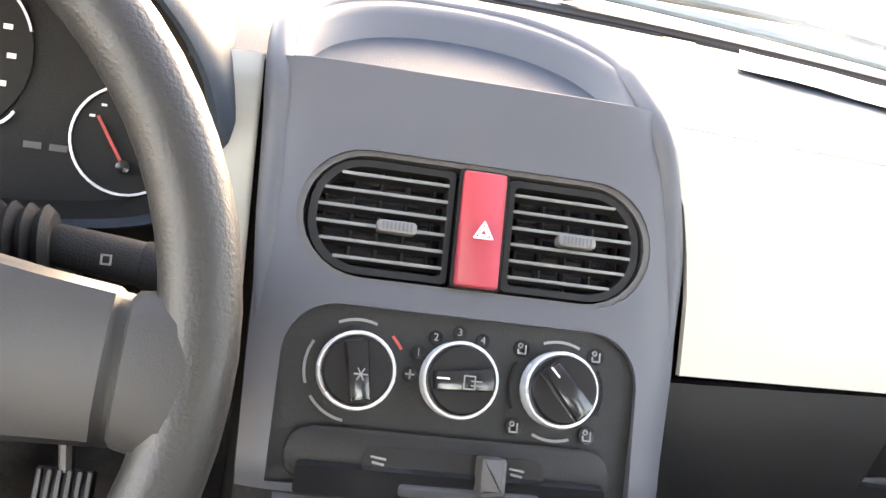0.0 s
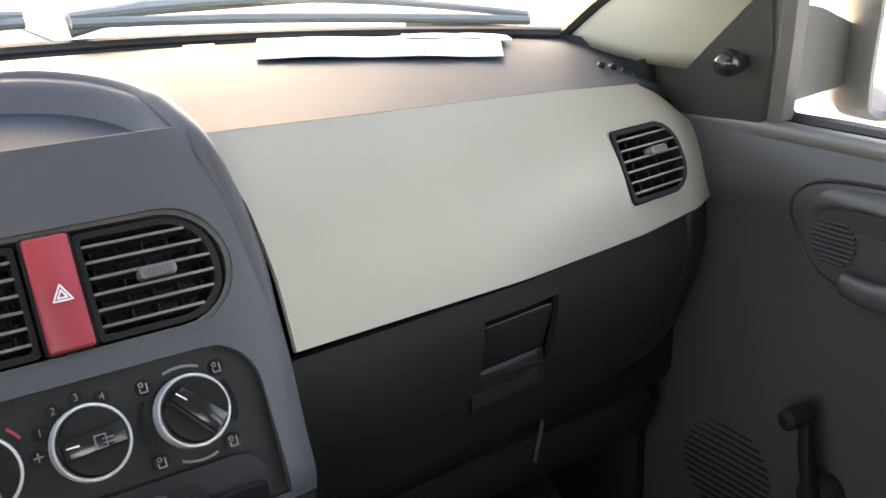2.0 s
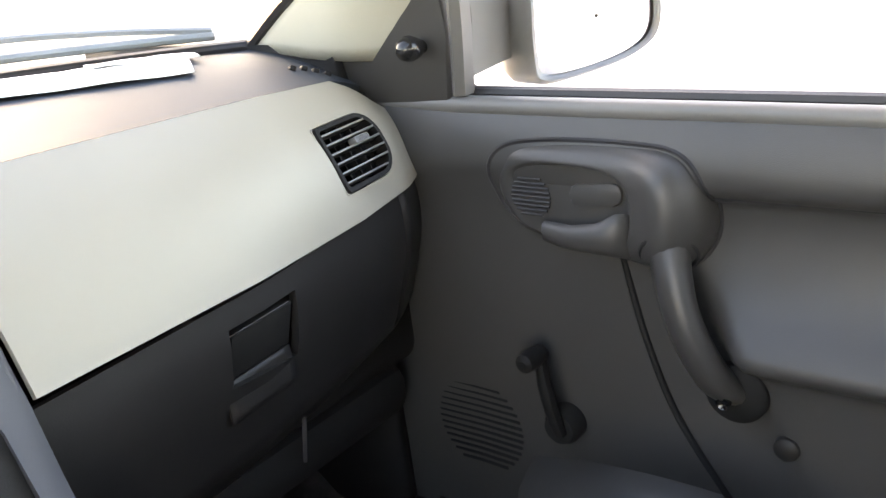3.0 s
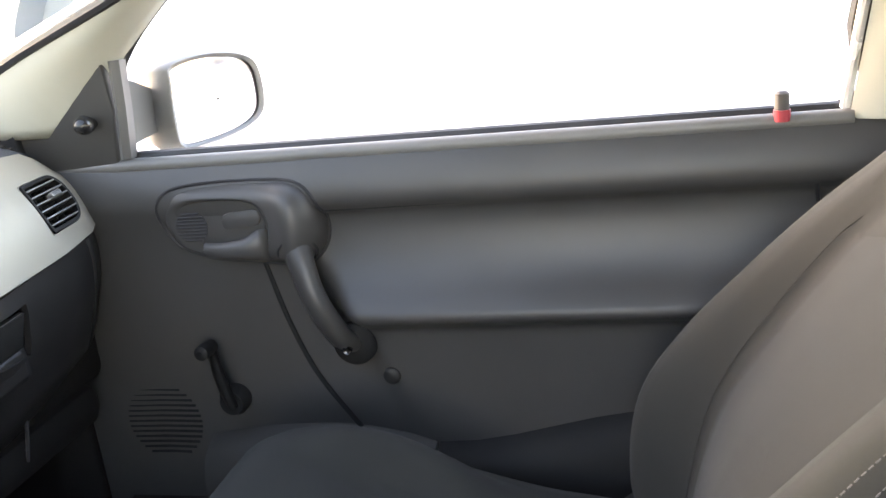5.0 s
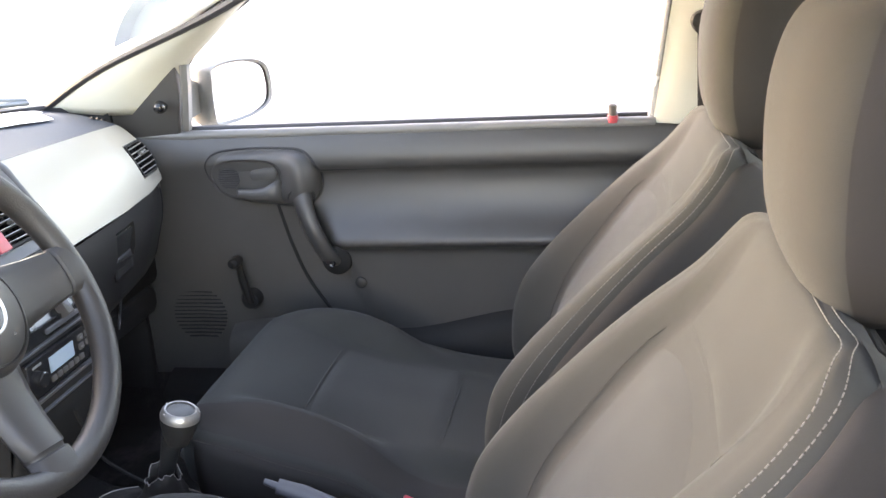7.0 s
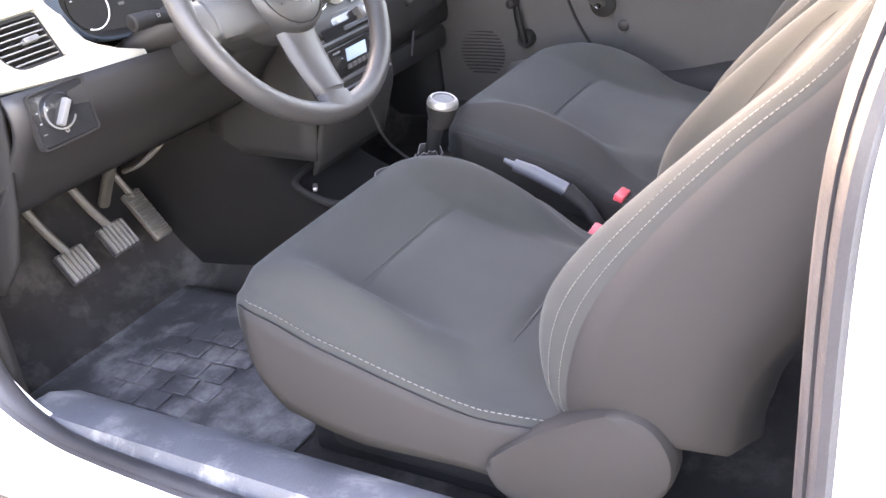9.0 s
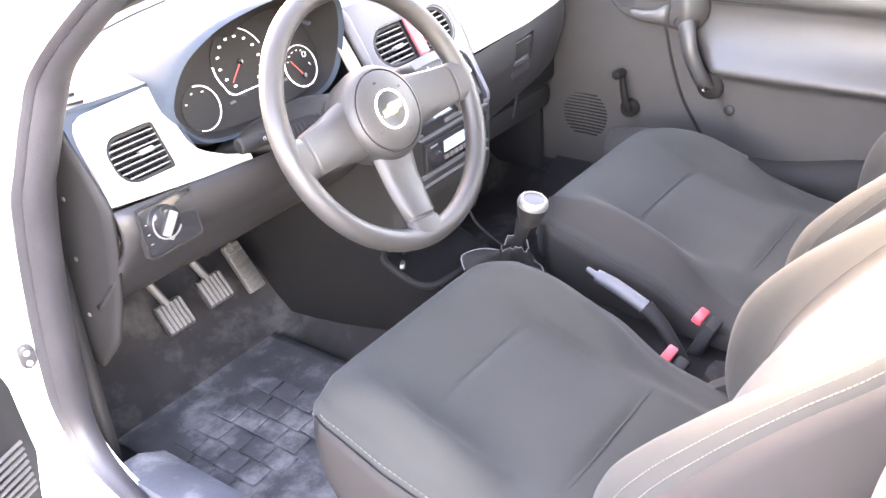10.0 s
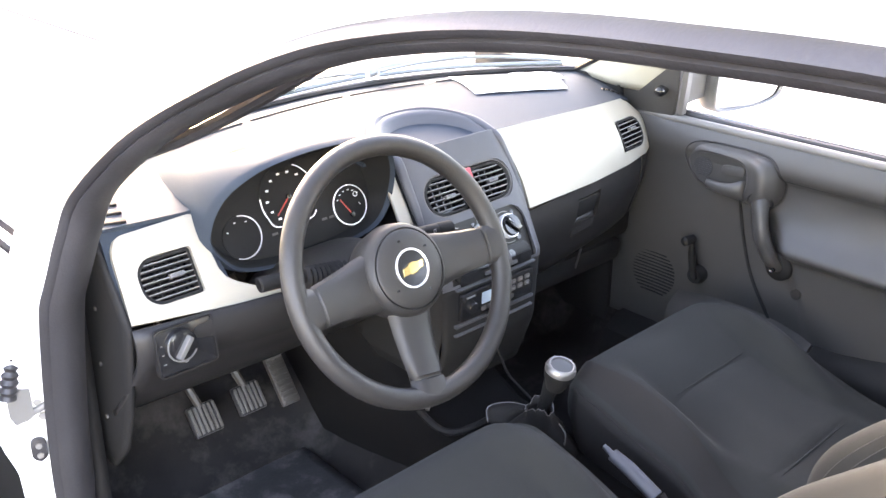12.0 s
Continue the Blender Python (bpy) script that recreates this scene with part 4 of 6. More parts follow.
part("knee_panel", surf(knee, 20, 12), GLOVE, dash, "dark grained lower dash panel", thick=0.008)
sb_f = frame_at((-0.557, -0.062, 0.761), (1, 0, 0), (0, 0.12, 1))
sb_out = rounded(-0.044, -0.034, 0.043, 0.034, 0.006, 4)
sbox = part("light_switch", plate(sb_out, lambda a, b, c: sb_f(a, b, c - 0.006), 0.010, 0.002), GLOSS, dash, "gloss black headlamp switch panel")
part("switch_frame", frame_plate([(a * 1.05, b * 1.06) for a, b in sb_out], sb_out, lambda a, b, c: sb_f(a, b, c - 0.006), 0.0115), GLOVE, sbox)
part("switch_dial", disc(sb_f, -0.010, 0.006, ((0.0235, 0.004), (0.023, 0.012), (0.0215, 0.013), (0.001, 0.013))), GLOSS, sbox)
part("dial_edge", ribbon(arc(-0.010, 0.006, 0.0222, 150, 330, 20), lambda a, b, c: sb_f(a, b, c + 0.0128), 0.0022, 0.0008), VENTGREY, sbox)
part("switch_grip", plate([(-0.021, -0.007), (-0.015, -0.012), (0.007, 0.015), (0.001, 0.020)], lambda a, b, c: sb_f(a - 0.002, b, c + 0.012), 0.012, 0.003), PEDAL, sbox, "silver grey switch grip")
for ln in ([(-0.038, 0.012), (-0.036, 0.012)], [(-0.038, -0.002), (-0.035, -0.002)], [(-0.038, -0.016), (-0.034, -0.016)], arc(-0.004, -0.021, 0.0025, 0, 360, 8)):
    part("switch_mark", strokes([ln], lambda a, b, c: sb_f(a, b, c + 0.004), 0.0010, 0.0006), GREYMARK, sbox)


def endcap(u, v):
    z = lerp(0.50, 0.935, v)
    y0 = lin(z, (0.50, 0.10), (0.56, 0.04), (0.64, 0.0), (0.74, -0.035), (0.80, -0.05), (0.84, -0.03), (0.92, 0.028), (0.935, 0.04))
    return (-0.630 + 0.012 * (1 - v), lerp(y0, 0.20, u), z)


part("end_cap", surf(endcap, 8, 20), LOWER, dash, "dark plastic dashboard end cap", thick=0.006)
for y, z in ((0.055, 0.80), (0.075, 0.70), (0.09, 0.60)):
    part("cap_screw", disc(frame_at((-0.634 + 0.012 * (0.935 - z) / 0.435, y, z), (0, -1, 0), (0, 0, 1)), 0, 0, ((0.0035, -0.002), (0.0035, 0.001), (0.001, 0.002)), 12), DARK, dash)
part("column_shroud", loft([[(-0.303 + 0.045 * math.cos(a) * k, y, z + 0.04 * math.sin(a) * k) for a in [2 * math.pi * i / 16 for i in range(16)]] for y, z, k in ((-0.17, 0.825, 1.0), (-0.10, 0.79, 1.15), (0.02, 0.74, 1.3), (0.12, 0.70, 1.3))]), LOWER, dash, "black steering column shroud")

part("upper_shroud", loft([[(-0.305 + rx * math.cos(a), y, z + rz * math.sin(a)) for a in [2 * math.pi * i / 24 for i in range(24)]] for y, z, rx, rz in ((-0.165, 0.838, 0.044, 0.026), (-0.12, 0.830, 0.062, 0.032), (-0.06, 0.812, 0.078, 0.034), (-0.008, 0.788, 0.088, 0.030), (0.03, 0.772, 0.090, 0.024))]), SPOKE, dash, "dark upper cowl of the steering column", angle=60)

# ---- instrument binnacle
LIP = curve([(-0.425, -0.012, 0.815), (-0.458, -0.012, 0.838), (-0.482, -0.016, 0.882), (-0.470, -0.040, 0.945), (-0.430, -0.066, 0.985), (-0.375, -0.082, 1.003), (-0.31, -0.088, 1.008), (-0.245, -0.084, 1.001),
             (-0.185, -0.066, 0.972), (-0.150, -0.040, 0.925), (-0.138, -0.018, 0.872), (-0.150, -0.012, 0.835), (-0.18, -0.012, 0.815),
             (-0.24, -0.014, 0.806), (-0.305, -0.016, 0.803), (-0.37, -0.014, 0.806)], 5, True)
CEN = Vector((-0.31, 0, 0.90))


def lip_row(scale, dy):
    return [Vector((CEN.x + (p.x - CEN.x) * scale, p.y + dy, CEN.z + (p.z - CEN.z) * scale)) for p in LIP]


def hood_back():
    """Where the hood meets the dash top."""
    out = []
    for p in LIP:
        x = CEN.x + (p.x - CEN.x) * 1.03
        y = lin((p.z - 0.815) / 0.193, (0, 0.03), (0.3, 0.05), (0.65, 0.10), (1, 0.32))
        y = min(y, ws_y(x) - 0.07)
        z = min(p.z, top_z(x, y) - 0.004) if p.z > 0.90 else p.z
        out.append(Vector((x, y, z)))
    return out


hb_row = hood_back()
midr = [a.lerp(b, 0.35) + Vector((0, 0, 0.016 * max(0, (a.z - 0.9) / 0.1))) for a, b in zip(lip_row(1.03, 0.01), hb_row)]
mid2 = [a.lerp(b, 0.7) + Vector((0, 0, 0.018 * max(0, (a.z - 0.9) / 0.1))) for a, b in zip(lip_row(1.03, 0.01), hb_row)]
part("binnacle_hood", loft([lip_row(0.955, 0.004), lip_row(0.985, -0.003), lip_row(1.012, 0.003), lip_row(1.03, 0.014), midr, mid2, hb_row], True, False), TOPGREY, dash, "grey instrument binnacle hood", angle=60)
part("hood_seam", tube([p + Vector((0, 0, 0.003)) for p in hb_row[8:54]], 0.0022, 6), LOWER, dash)
ic_k = 0.35
ic_f = frame_at((-0.302, 0.024, 0.865), (1, 0, 0), (0, ic_k, 1))
inner_end = [ic_f(0, 0) + Vector((CEN.x + (p.x - CEN.x) * 0.90 + 0.302, 0, 0)) + Vector((0, ic_k * ((p.z - 0.9) * 0.90 + 0.035), (p.z - 0.9) * 0.90 + 0.035)) for p in LIP]
part("binnacle_inner", loft([lip_row(0.955, 0.004), [a.lerp(b, 0.5) for a, b in zip(lip_row(0.945, 0.0), inner_end)], inner_end], True, False), LOWER, dash, "black inside of the binnacle", angle=60)
part("cluster_housing", loft([lip_row(0.972, 0.006), lip_row(0.972, 0.10), lip_row(0.5, 0.13), lip_row(0.02, 0.14)], True, False), LOWER, dash, "black back of the binnacle")
clus = part("instrument_panel", plate([(CEN.x + (p.x - CEN.x) * 0.93 + 0.302, (p.z - 0.9) * 0.93 + 0.035) for p in LIP], lambda a, b, c: ic_f(a, b, c - 0.004), 0.003), LOWER, dash, "black instrument cluster with three ringed gauges")


def gauge(a, b, r, a0, a1, ring0, ring1, needle, ticks, label, bars=True, drop=0.0):
    g = part("gauge", disc(ic_f, a, b, ((r, -0.001), (r, 0.0012), (0.001, 0.0012))), LOWER, clus, label)
    lines = [arc(a, b, r, ring0, ring1, 40)] if ticks != 12 else [
        arc(a, b, r, 88, 18, 16), arc(a, b, r, 172, 207, 12) + arc(a - 0.52 * r, b - 0.50 * r, 0.34 * r, 205, 270, 8)[1:] + [(a - 0.2 * r, b - 0.84 * r), (a + 0.5 * r, b - 0.84 * r)] + arc(a + 0.55 * r, b - 0.50 * r, 0.34 * r, 270, 335, 8)]
    for ln in lines:
        part("gauge_ring", ribbon(ln, lambda x, y, c: ic_f(x, y, c + 0.001), 0.0015, 0.002), CHROME, g)
    for k in range(ticks):
        t = radians(lerp(a0, a1, k / (ticks - 1)))
        rr = r * 0.76
        cx, cy = a + rr * math.cos(t), b + rr * math.sin(t)
        w = 0.0017 if bars else 0.0012
        part("gauge_mark", strokes([[(cx - w, cy), (cx + w, cy)]], lambda x, y, c: ic_f(x, y, c + 0.0013), 0.0030 if bars else 0.0014, 0.0004), WHITEMARK, g)
    if needle is None:
        return g
    t = radians(needle)
    b -= drop
    part("needle", strokes([[(a, b), (a + (0.72 * r + drop * 0.6) * math.cos(t), b + (0.72 * r + drop * 0.6) * math.sin(t))]], lambda x, y, c: ic_f(x, y, c + 0.003), 0.0018, 0.001), REDMARK, g, "red needle")
    part("needle_cap", disc(ic_f, a, b, ((0.0045, 0.002), (0.0042, 0.0055), (0.001, 0.006)), 16), GLOSS, g)
    return g


gauge(-0.007, 0.031, 0.051, 232, -52, 250, -70, 222, 12, "round speedometer with a thin silver ring")
gauge(0.103, -0.010, 0.033, 150, 40, 0, 360, 122, 6, "round fuel gauge with a red needle", False, 0.016)
gauge(-0.103, -0.010, 0.033, 150, 60, -115, 90, None, 3, "round temperature gauge cut by the cluster edge", False)
part("fuel_mark", strokes([arc(0.118, 0.005, 0.004, 0, 360, 10), [(0.121, -0.010), (0.124, -0.014)]], lambda x, y, c: ic_f(x, y, c + 0.0015), 0.001, 0.0004), WHITEMARK, clus)
for a in (0.045, 0.060, -0.050):
    part("warning_mark", strokes([[(a, -0.02), (a + 0.008, -0.02)]], lambda x, y, c: ic_f(x, y, c + 0.0005), 0.004, 0.0004), DARK, clus)

# ---- centre pod
PX = 0.0115
pod = frame_at((PX, -0.050, 0.852), (1, 0, 0), (0, 0.4915, 0.8709))


def pod_edge(b, s):
    """Half width of the stack to the left (-1) or the right (1)."""
    if s < 0:
        w = lin(b, (-0.36, 0.112), (-0.16, 0.117), (-0.083, 0.1195), (-0.03, 0.121), (0.03, 0.1235), (0.07, 0.1265), (0.09, 0.1285))
    else:
        w = lin(b, (-0.36, 0.118), (-0.20, 0.121), (-0.12, 0.1235), (-0.07, 0.127), (-0.034, 0.128), (0.004, 0.1265), (0.032, 0.1235), (0.06, 0.1185), (0.075, 0.114), (0.09, 0.108))
    return s * w


def pod_across(u, b):
    return lerp(pod_edge(b, -1), pod_edge(b, 1), u)


def pod_face(a, b, c=0.0):
    """Face of the stack: straight above, upright below the heater slider."""
    if b < -0.142:
        p = pod(a, -0.142, c)
        return Vector((p.x, p.y + (-0.142 - b) * 0.03, p.z - (-0.142 - b)))
    return pod(a, b, c)


stack = part("centre_console_face", surf(lambda u, v: pod_face(pod_across(u, lerp(-0.155, 0.0895, v)), lerp(-0.155, 0.0895, v), -0.004 - 0.012 * abs(2 * u - 1) ** 10), 40, 40), PODGREY, dash, "slate grey plastic centre console face", thick=0.008)
part("console_lower_face", surf(lambda u, v: pod_face(pod_across(u, lerp(-0.36, -0.154, v)), lerp(-0.36, -0.154, v), -0.005 - 0.012 * abs(2 * u - 1) ** 10 - 0.10 * max(0, 0.4 - v)), 24, 16), LOWER, dash, "black lower console face, deepened for shade", thick=0.006)
bez = rounded(-0.1045, -0.0365, 0.1065, 0.0395, 0.038, 7)
carve(stack, plate(bez, lambda a, b, c: pod(a, b, c - 0.04), 0.08))
ctl = [(-0.1035, -0.152), (0.1035, -0.152), (0.1035, -0.100)] + [(0.1035 - 0.03 + 0.03 * math.cos(radians(t)), -0.080 + 0.03 * math.sin(radians(t))) for t in range(0, 91, 15)] + [(-0.1035 + 0.03 + 0.03 * math.cos(radians(t)), -0.080 + 0.03 * math.sin(radians(t))) for t in range(90, 181, 15)]
carve(stack, plate(ctl, lambda a, b, c: pod_face(a, b, c - 0.03), 0.06))
for s in (-1, 1):
    part("console_side", surf(lambda u, v: pod_face(pod_edge(lerp(-0.34, 0.0895, v), s) + s * 0.001, lerp(-0.34, 0.0895, v), -0.014 - 0.10 * max(0, 0.25 - v)) + Vector((0, lerp(0, 0.24, u), 0)), 6, 24), LOWER, dash, thick=0.004)
part("vent_recess", frame_plate(bez, [(a * 0.965, b * 0.93) for a, b in bez], lambda a, b, c: pod(a, b, c - 0.026), 0.023), DARK, dash)
part("recess_back", plate([(a * 1.02, b * 1.03) for a, b in bez], lambda a, b, c: pod(a, b, c - 0.034), 0.004), GLOSS, dash)
lv_out = d_outline(-0.0975, -0.0150, -0.0320, 0.0345, 0.030, 0.003)
rv_out = d_outline(0.0175, 0.0995, -0.0320, 0.0345, 0.003, 0.030)
air_vent(dash, lambda a, b, c=0: pod(a, b, c - 0.004), lv_out, 6, 5, "dark slatted centre air vent", (-0.047, -0.003))
air_vent(dash, lambda a, b, c=0: pod(a, b, c - 0.004), rv_out, 6, 5, "dark slatted centre air vent", (0.060, 0.002))
hz = part("hazard_switch", plate(rounded(-0.0115, -0.0325, 0.0142, 0.0355, 0.002, 3), lambda a, b, c: pod(a, b, c - 0.008 + 0.004 * math.cos(b * 40)), 0.010, 0.0015), RED, dash, "large red hazard light switch")


def tri(r, cy):
    return [(0.0022 + r * math.cos(radians(t)), cy + r * math.sin(radians(t))) for t in (90, 210, 330, 450)]


part("warning_triangle", strokes([tri(0.0062, -0.001), tri(0.0030, -0.001)], lambda a, b, c: pod(a, b, c + 0.0062), 0.0010, 0.0006), WHITEMARK, hz)
part("hazard_frame", frame_plate(rounded(-0.0135, -0.0335, 0.0162, 0.0365, 0.003, 3), rounded(-0.0117, -0.0326, 0.0144, 0.0356, 0.002, 3), lambda a, b, c: pod(a, b, c - 0.02), 0.020), GLOSS, dash)

# heater panel
hp = part("heater_panel", plate(ctl, lambda a, b, c: pod_face(a, b, c - 0.012), 0.006), HEATER, dash, "dark heater control panel with three dials")
KNB = (-0.0610, -0.0025, 0.0565)
for i, ka in enumerate(KNB):
    kb = -0.086 + 0.0005 * i
    kn = part("heater_dial", disc(pod, ka, kb, ((0.0195, -0.006), (0.0195, 0.010), (0.0182, 0.0125), (0.001, 0.0125))), GLOSS, hp, "gloss black rotary heater dial with a silver ring")
    part("dial_ring", disc(pod, ka, kb, ((0.0220, -0.006), (0.0220, 0.005), (0.0214, 0.0068), (0.0201, 0.0068), (0.0196, 0.004), (0.0196, -0.006))), CHROME, kn)
    ang = radians((100, 5, -48)[i])
    ca, sa = math.cos(ang), math.sin(ang)
    gp = [(-0.0165, -0.0055), (0.0165, -0.0065), (0.0165, 0.0065), (-0.0165, 0.0055)]
    part("dial_grip", plate([(ka + ca * x - sa * y, kb + sa * x + ca * y) for x, y in gp], lambda a, b, c: pod(a, b, c + 0.012), 0.008, 0.003), GLOSS, kn)
    d0 = (-78, 180, 135)[i]
    part("dial_pointer", strokes([[(ka + 0.0095 * math.cos(radians(d0)), kb + 0.0095 * math.sin(radians(d0))), (ka + 0.016 * math.cos(radians(d0)), kb + 0.016 * math.sin(radians(d0)))]], lambda a, b, c: pod(a, b, c + (0.0125, 0.0205, 0.0205)[i]), 0.0009, 0.0005), WHITEMARK, kn)
k0, k1, k2 = KNB
kb = -0.086
part("snow_mark", strokes([[(k0 + 0.001 + 0.0035 * math.cos(radians(t)), kb - 0.002 + 0.0035 * math.sin(radians(t))), (k0 + 0.001 - 0.0035 * math.cos(radians(t)), kb - 0.002 - 0.0035 * math.sin(radians(t)))] for t in (0, 60, 120)], lambda a, b, c: pod(a, b, c + 0.0205), 0.0008, 0.0004), GREYMARK, hp)
part("rear_screen_mark", strokes([[(k1 - 0.001, kb - 0.004), (k1 + 0.005, kb - 0.004), (k1 + 0.005, kb + 0.003), (k1 - 0.001, kb + 0.003), (k1 - 0.001, kb - 0.004)], [(k1 + 0.003, kb - 0.002), (k1 + 0.009, kb - 0.002)], [(k1 + 0.003, kb + 0.0005), (k1 + 0.009, kb + 0.0005)]], lambda a, b, c: pod(a, b, c + 0.0205), 0.0007, 0.0004), GREYMARK, hp)
for cx, a0, a1, m in ((k0, 70, 115, GREYMARK), (k0, 150, 200, GREYMARK), (k0, 215, 262, GREYMARK), (k2, 65, 110, GREYMARK), (k2, 245, 290, GREYMARK), (k2, -25, 30, GLOSS), (k2, 150, 205, GLOSS), (k0, 30, 48, REDMARK)):
    part("dial_scale", ribbon(arc(cx, kb, 0.0285, a0, a1, 10), lambda a, b, c: pod(a, b, c - 0.006), 0.0016, 0.0008), m, hp)
for txt, t in (("1", 150), ("2", 122), ("3", 92), ("4", 62)):
    lettering(txt, lambda a, b, c=0: pod(a, b, c - 0.006), k1 + 0.0275 * math.cos(radians(t)), kb + 0.0275 * math.sin(radians(t)), 0.0062, GREYMARK, hp)
for t in (150, 122, 92, 62, 178):
    part("mark_boss", disc(pod, k1 + 0.0275 * math.cos(radians(t)), kb + 0.0275 * math.sin(radians(t)), ((0.0042, -0.007), (0.004, -0.0055), (0.001, -0.0054)), 14), GLOSS, hp)
part("fan_mark", strokes([[(k1 - 0.0298, kb + 0.001), (k1 - 0.0252, kb + 0.001)], [(k1 - 0.0275, kb - 0.0013), (k1 - 0.0275, kb + 0.0033)]], lambda a, b, c: pod(a, b, c - 0.0052), 0.0011, 0.0005), GREYMARK, hp)
for a, b in ((k2 - 0.0225, kb + 0.0225), (k2 + 0.0225, kb + 0.0225), (k2 - 0.0235, kb - 0.0225), (k2 + 0.0205, kb - 0.0235)):
    part("mark_boss", disc(pod, a, b, ((0.0052, -0.007), (0.005, -0.0055), (0.001, -0.0054)), 14), GLOSS, hp)
    part("air_mark", strokes([arc(a - 0.0012, b + 0.0016, 0.0012, 0, 360, 8), [(a - 0.0025, b - 0.0006), (a - 0.0022, b - 0.003), (a + 0.002, b - 0.003)], [(a + 0.002, b + 0.002), (a + 0.002, b - 0.003)]], lambda x, y, c: pod(x, y, c - 0.0052), 0.0009, 0.0005), GREYMARK, hp)
# slider, its panel in heater black to paint the shade low on the stack
sl = part("heater_slider", plate(rounded(-0.095, -0.150, 0.091, -0.118, 0.014, 6), lambda a, b, c: pod_face(a, b, c - 0.007), 0.005, 0.002), HEATER, dash, "heater slider panel with a grip, darkened for shade")
part("slider_slot", plate(rounded(-0.052, -0.143, 0.052, -0.126, 0.008, 5), lambda a, b, c: pod(a, b, c - 0.003), 0.0016), GLOSS, sl)
part("slider_grip", plate(rounded(0.012, -0.147, 0.027, -0.126, 0.002, 3), lambda a, b, c: pod(a, b, c - 0.002), 0.016, 0.003), DARK, sl)
for a in (-0.043, 0.036):
    part("slider_mark", strokes([[(a - 0.004, -0.132), (a + 0.004, -0.133)], [(a - 0.003, -0.135), (a + 0.003, -0.136)]], lambda x, y, c: pod(x, y, c - 0.0012), 0.0013, 0.0005), GREYMARK, sl)


# storage tray on top of the pod
def tray_ring(sx, sy, y0, n=40):
    out = []
    for k in range(n + 1):
        t = math.pi * k / n
        out.append((PX - 0.012 - 0.1175 * sx * math.copysign(abs(math.cos(t)) ** 0.92, math.cos(t)), y0 + 0.132 * sy * max(0.0, math.sin(t)) ** 0.92))
    return out


def rim_z(y):
    return 0.9285 + 0.025 * max(0.0, min(1.0, (y + 0.005) / 0.13)) ** 0.8


def tray_row(sx, sy, y0, drop, ends=0.0):
    """One row of the hooded rim: lowered by drop, and more at its two ends."""
    return [Vector((x, y, rim_z(y) - drop - ends * max(0.0, 1 - y / 0.05))) for x, y in tray_ring(sx, sy, y0)]


rows = [tray_row(1.0, 1.0, 0.003, 0.030), tray_row(1.012, 1.012, 0.003, 0.010, 0.004), tray_row(1.0, 1.0, 0.002, 0.002, 0.005), tray_row(0.965, 0.965, 0.004, -0.001, 0.012), tray_row(0.90, 0.86, 0.003, 0.0, 0.011), tray_row(0.875, 0.82, 0.003, 0.004, 0.008)]
rows.append([Vector((x, y, 0.920 - 0.004 * (y > 0.02))) for x, y in tray_ring(0.83, 0.74, -0.002)])
rows.append([Vector((x, y, 0.906)) for x, y in tray_ring(0.76, 0.62, 0.0)])
rows.append([Vector((x, y, 0.904)) for x, y in tray_ring(0.3, 0.25, 0.0)])
part("tray", loft(rows, False, False), PODGREY, dash, "hooded storage tray on top of the console", angle=60)
rim = [pod(pod_edge(b, -1) * 0.972, b, c) for b, c in ((-0.10, -0.0155), (-0.05, -0.0145), (0.0, -0.0130), (0.05, -0.0115), (0.080, -0.0105))]
rim += [Vector((x, y, rim_z(y) - 0.0045)) for x, y in tray_ring(0.985, 0.985, 0.004)[3:-3:2]]
rim += [pod(pod_edge(b, 1) * 0.972, b, c) for b, c in ((0.080, -0.0105), (0.05, -0.0115), (0.0, -0.0130), (-0.05, -0.0145), (-0.10, -0.0155))]
rim_path = curve(rim, 4)
part("pod_rim", tube(rim_path, [0.0085 * min(1.0, 0.35 + min(k, len(rim_path) - 1 - k) / 12) for k in range(len(rim_path))], 12), PODGREY, dash, "rounded rim of the console and its tray")
part("tray_lip", tube([pod(lerp(-0.114, 0.096, k / 20), 0.0885, -0.0050 - 0.003 * abs(k / 10 - 1) ** 8) for k in range(21)], 0.0030, 8), PODGREY, dash)

# radio and pocket
rad_f = frame_at((PX, -0.117, 0.672), (1, 0, 0), (0, -0.03, 1))
radio = thing("car_radio", "black car radio with a small display in the console", "car radio", at=(PX, -0.11, 0.672))


def rloc(a, b, c=0.0):
    return rad_f(a, b, c) - Vector((PX, -0.11, 0.672))


part("fascia", plate(rounded(-0.090, -0.025, 0.090, 0.027, 0.003, 3), lambda a, b, c: rloc(a, b, c - 0.004), 0.012, 0.002), GLOSS, radio)
part("display", plate(rounded(-0.042, -0.004, 0.018, 0.018, 0.001, 2), lambda a, b, c: rloc(a, b, c + 0.0075), 0.0012), LCD, radio, "pale blue grey display")
part("volume_knob", disc(rloc, -0.068, 0.0, ((0.011, 0.007), (0.0105, 0.016), (0.009, 0.0175), (0.001, 0.0175)), 20), GLOSS, radio)
for k in range(6):
    part("button", plate(rounded(-0.042 + 0.014 * k, -0.017, -0.031 + 0.014 * k, -0.009, 0.001, 2), lambda a, b, c: rloc(a, b, c + 0.007), 0.003, 0.0008), DARK, radio)
for k in range(6):
    part("button", plate(rounded(0.030 + 0.018 * (k % 3), 0.010 - 0.013 * (k // 3), 0.043 + 0.018 * (k % 3), 0.019 - 0.013 * (k // 3), 0.002, 2), lambda a, b, c: rloc(a, b, c + 0.007), 0.003, 0.0008), DARK, radio)
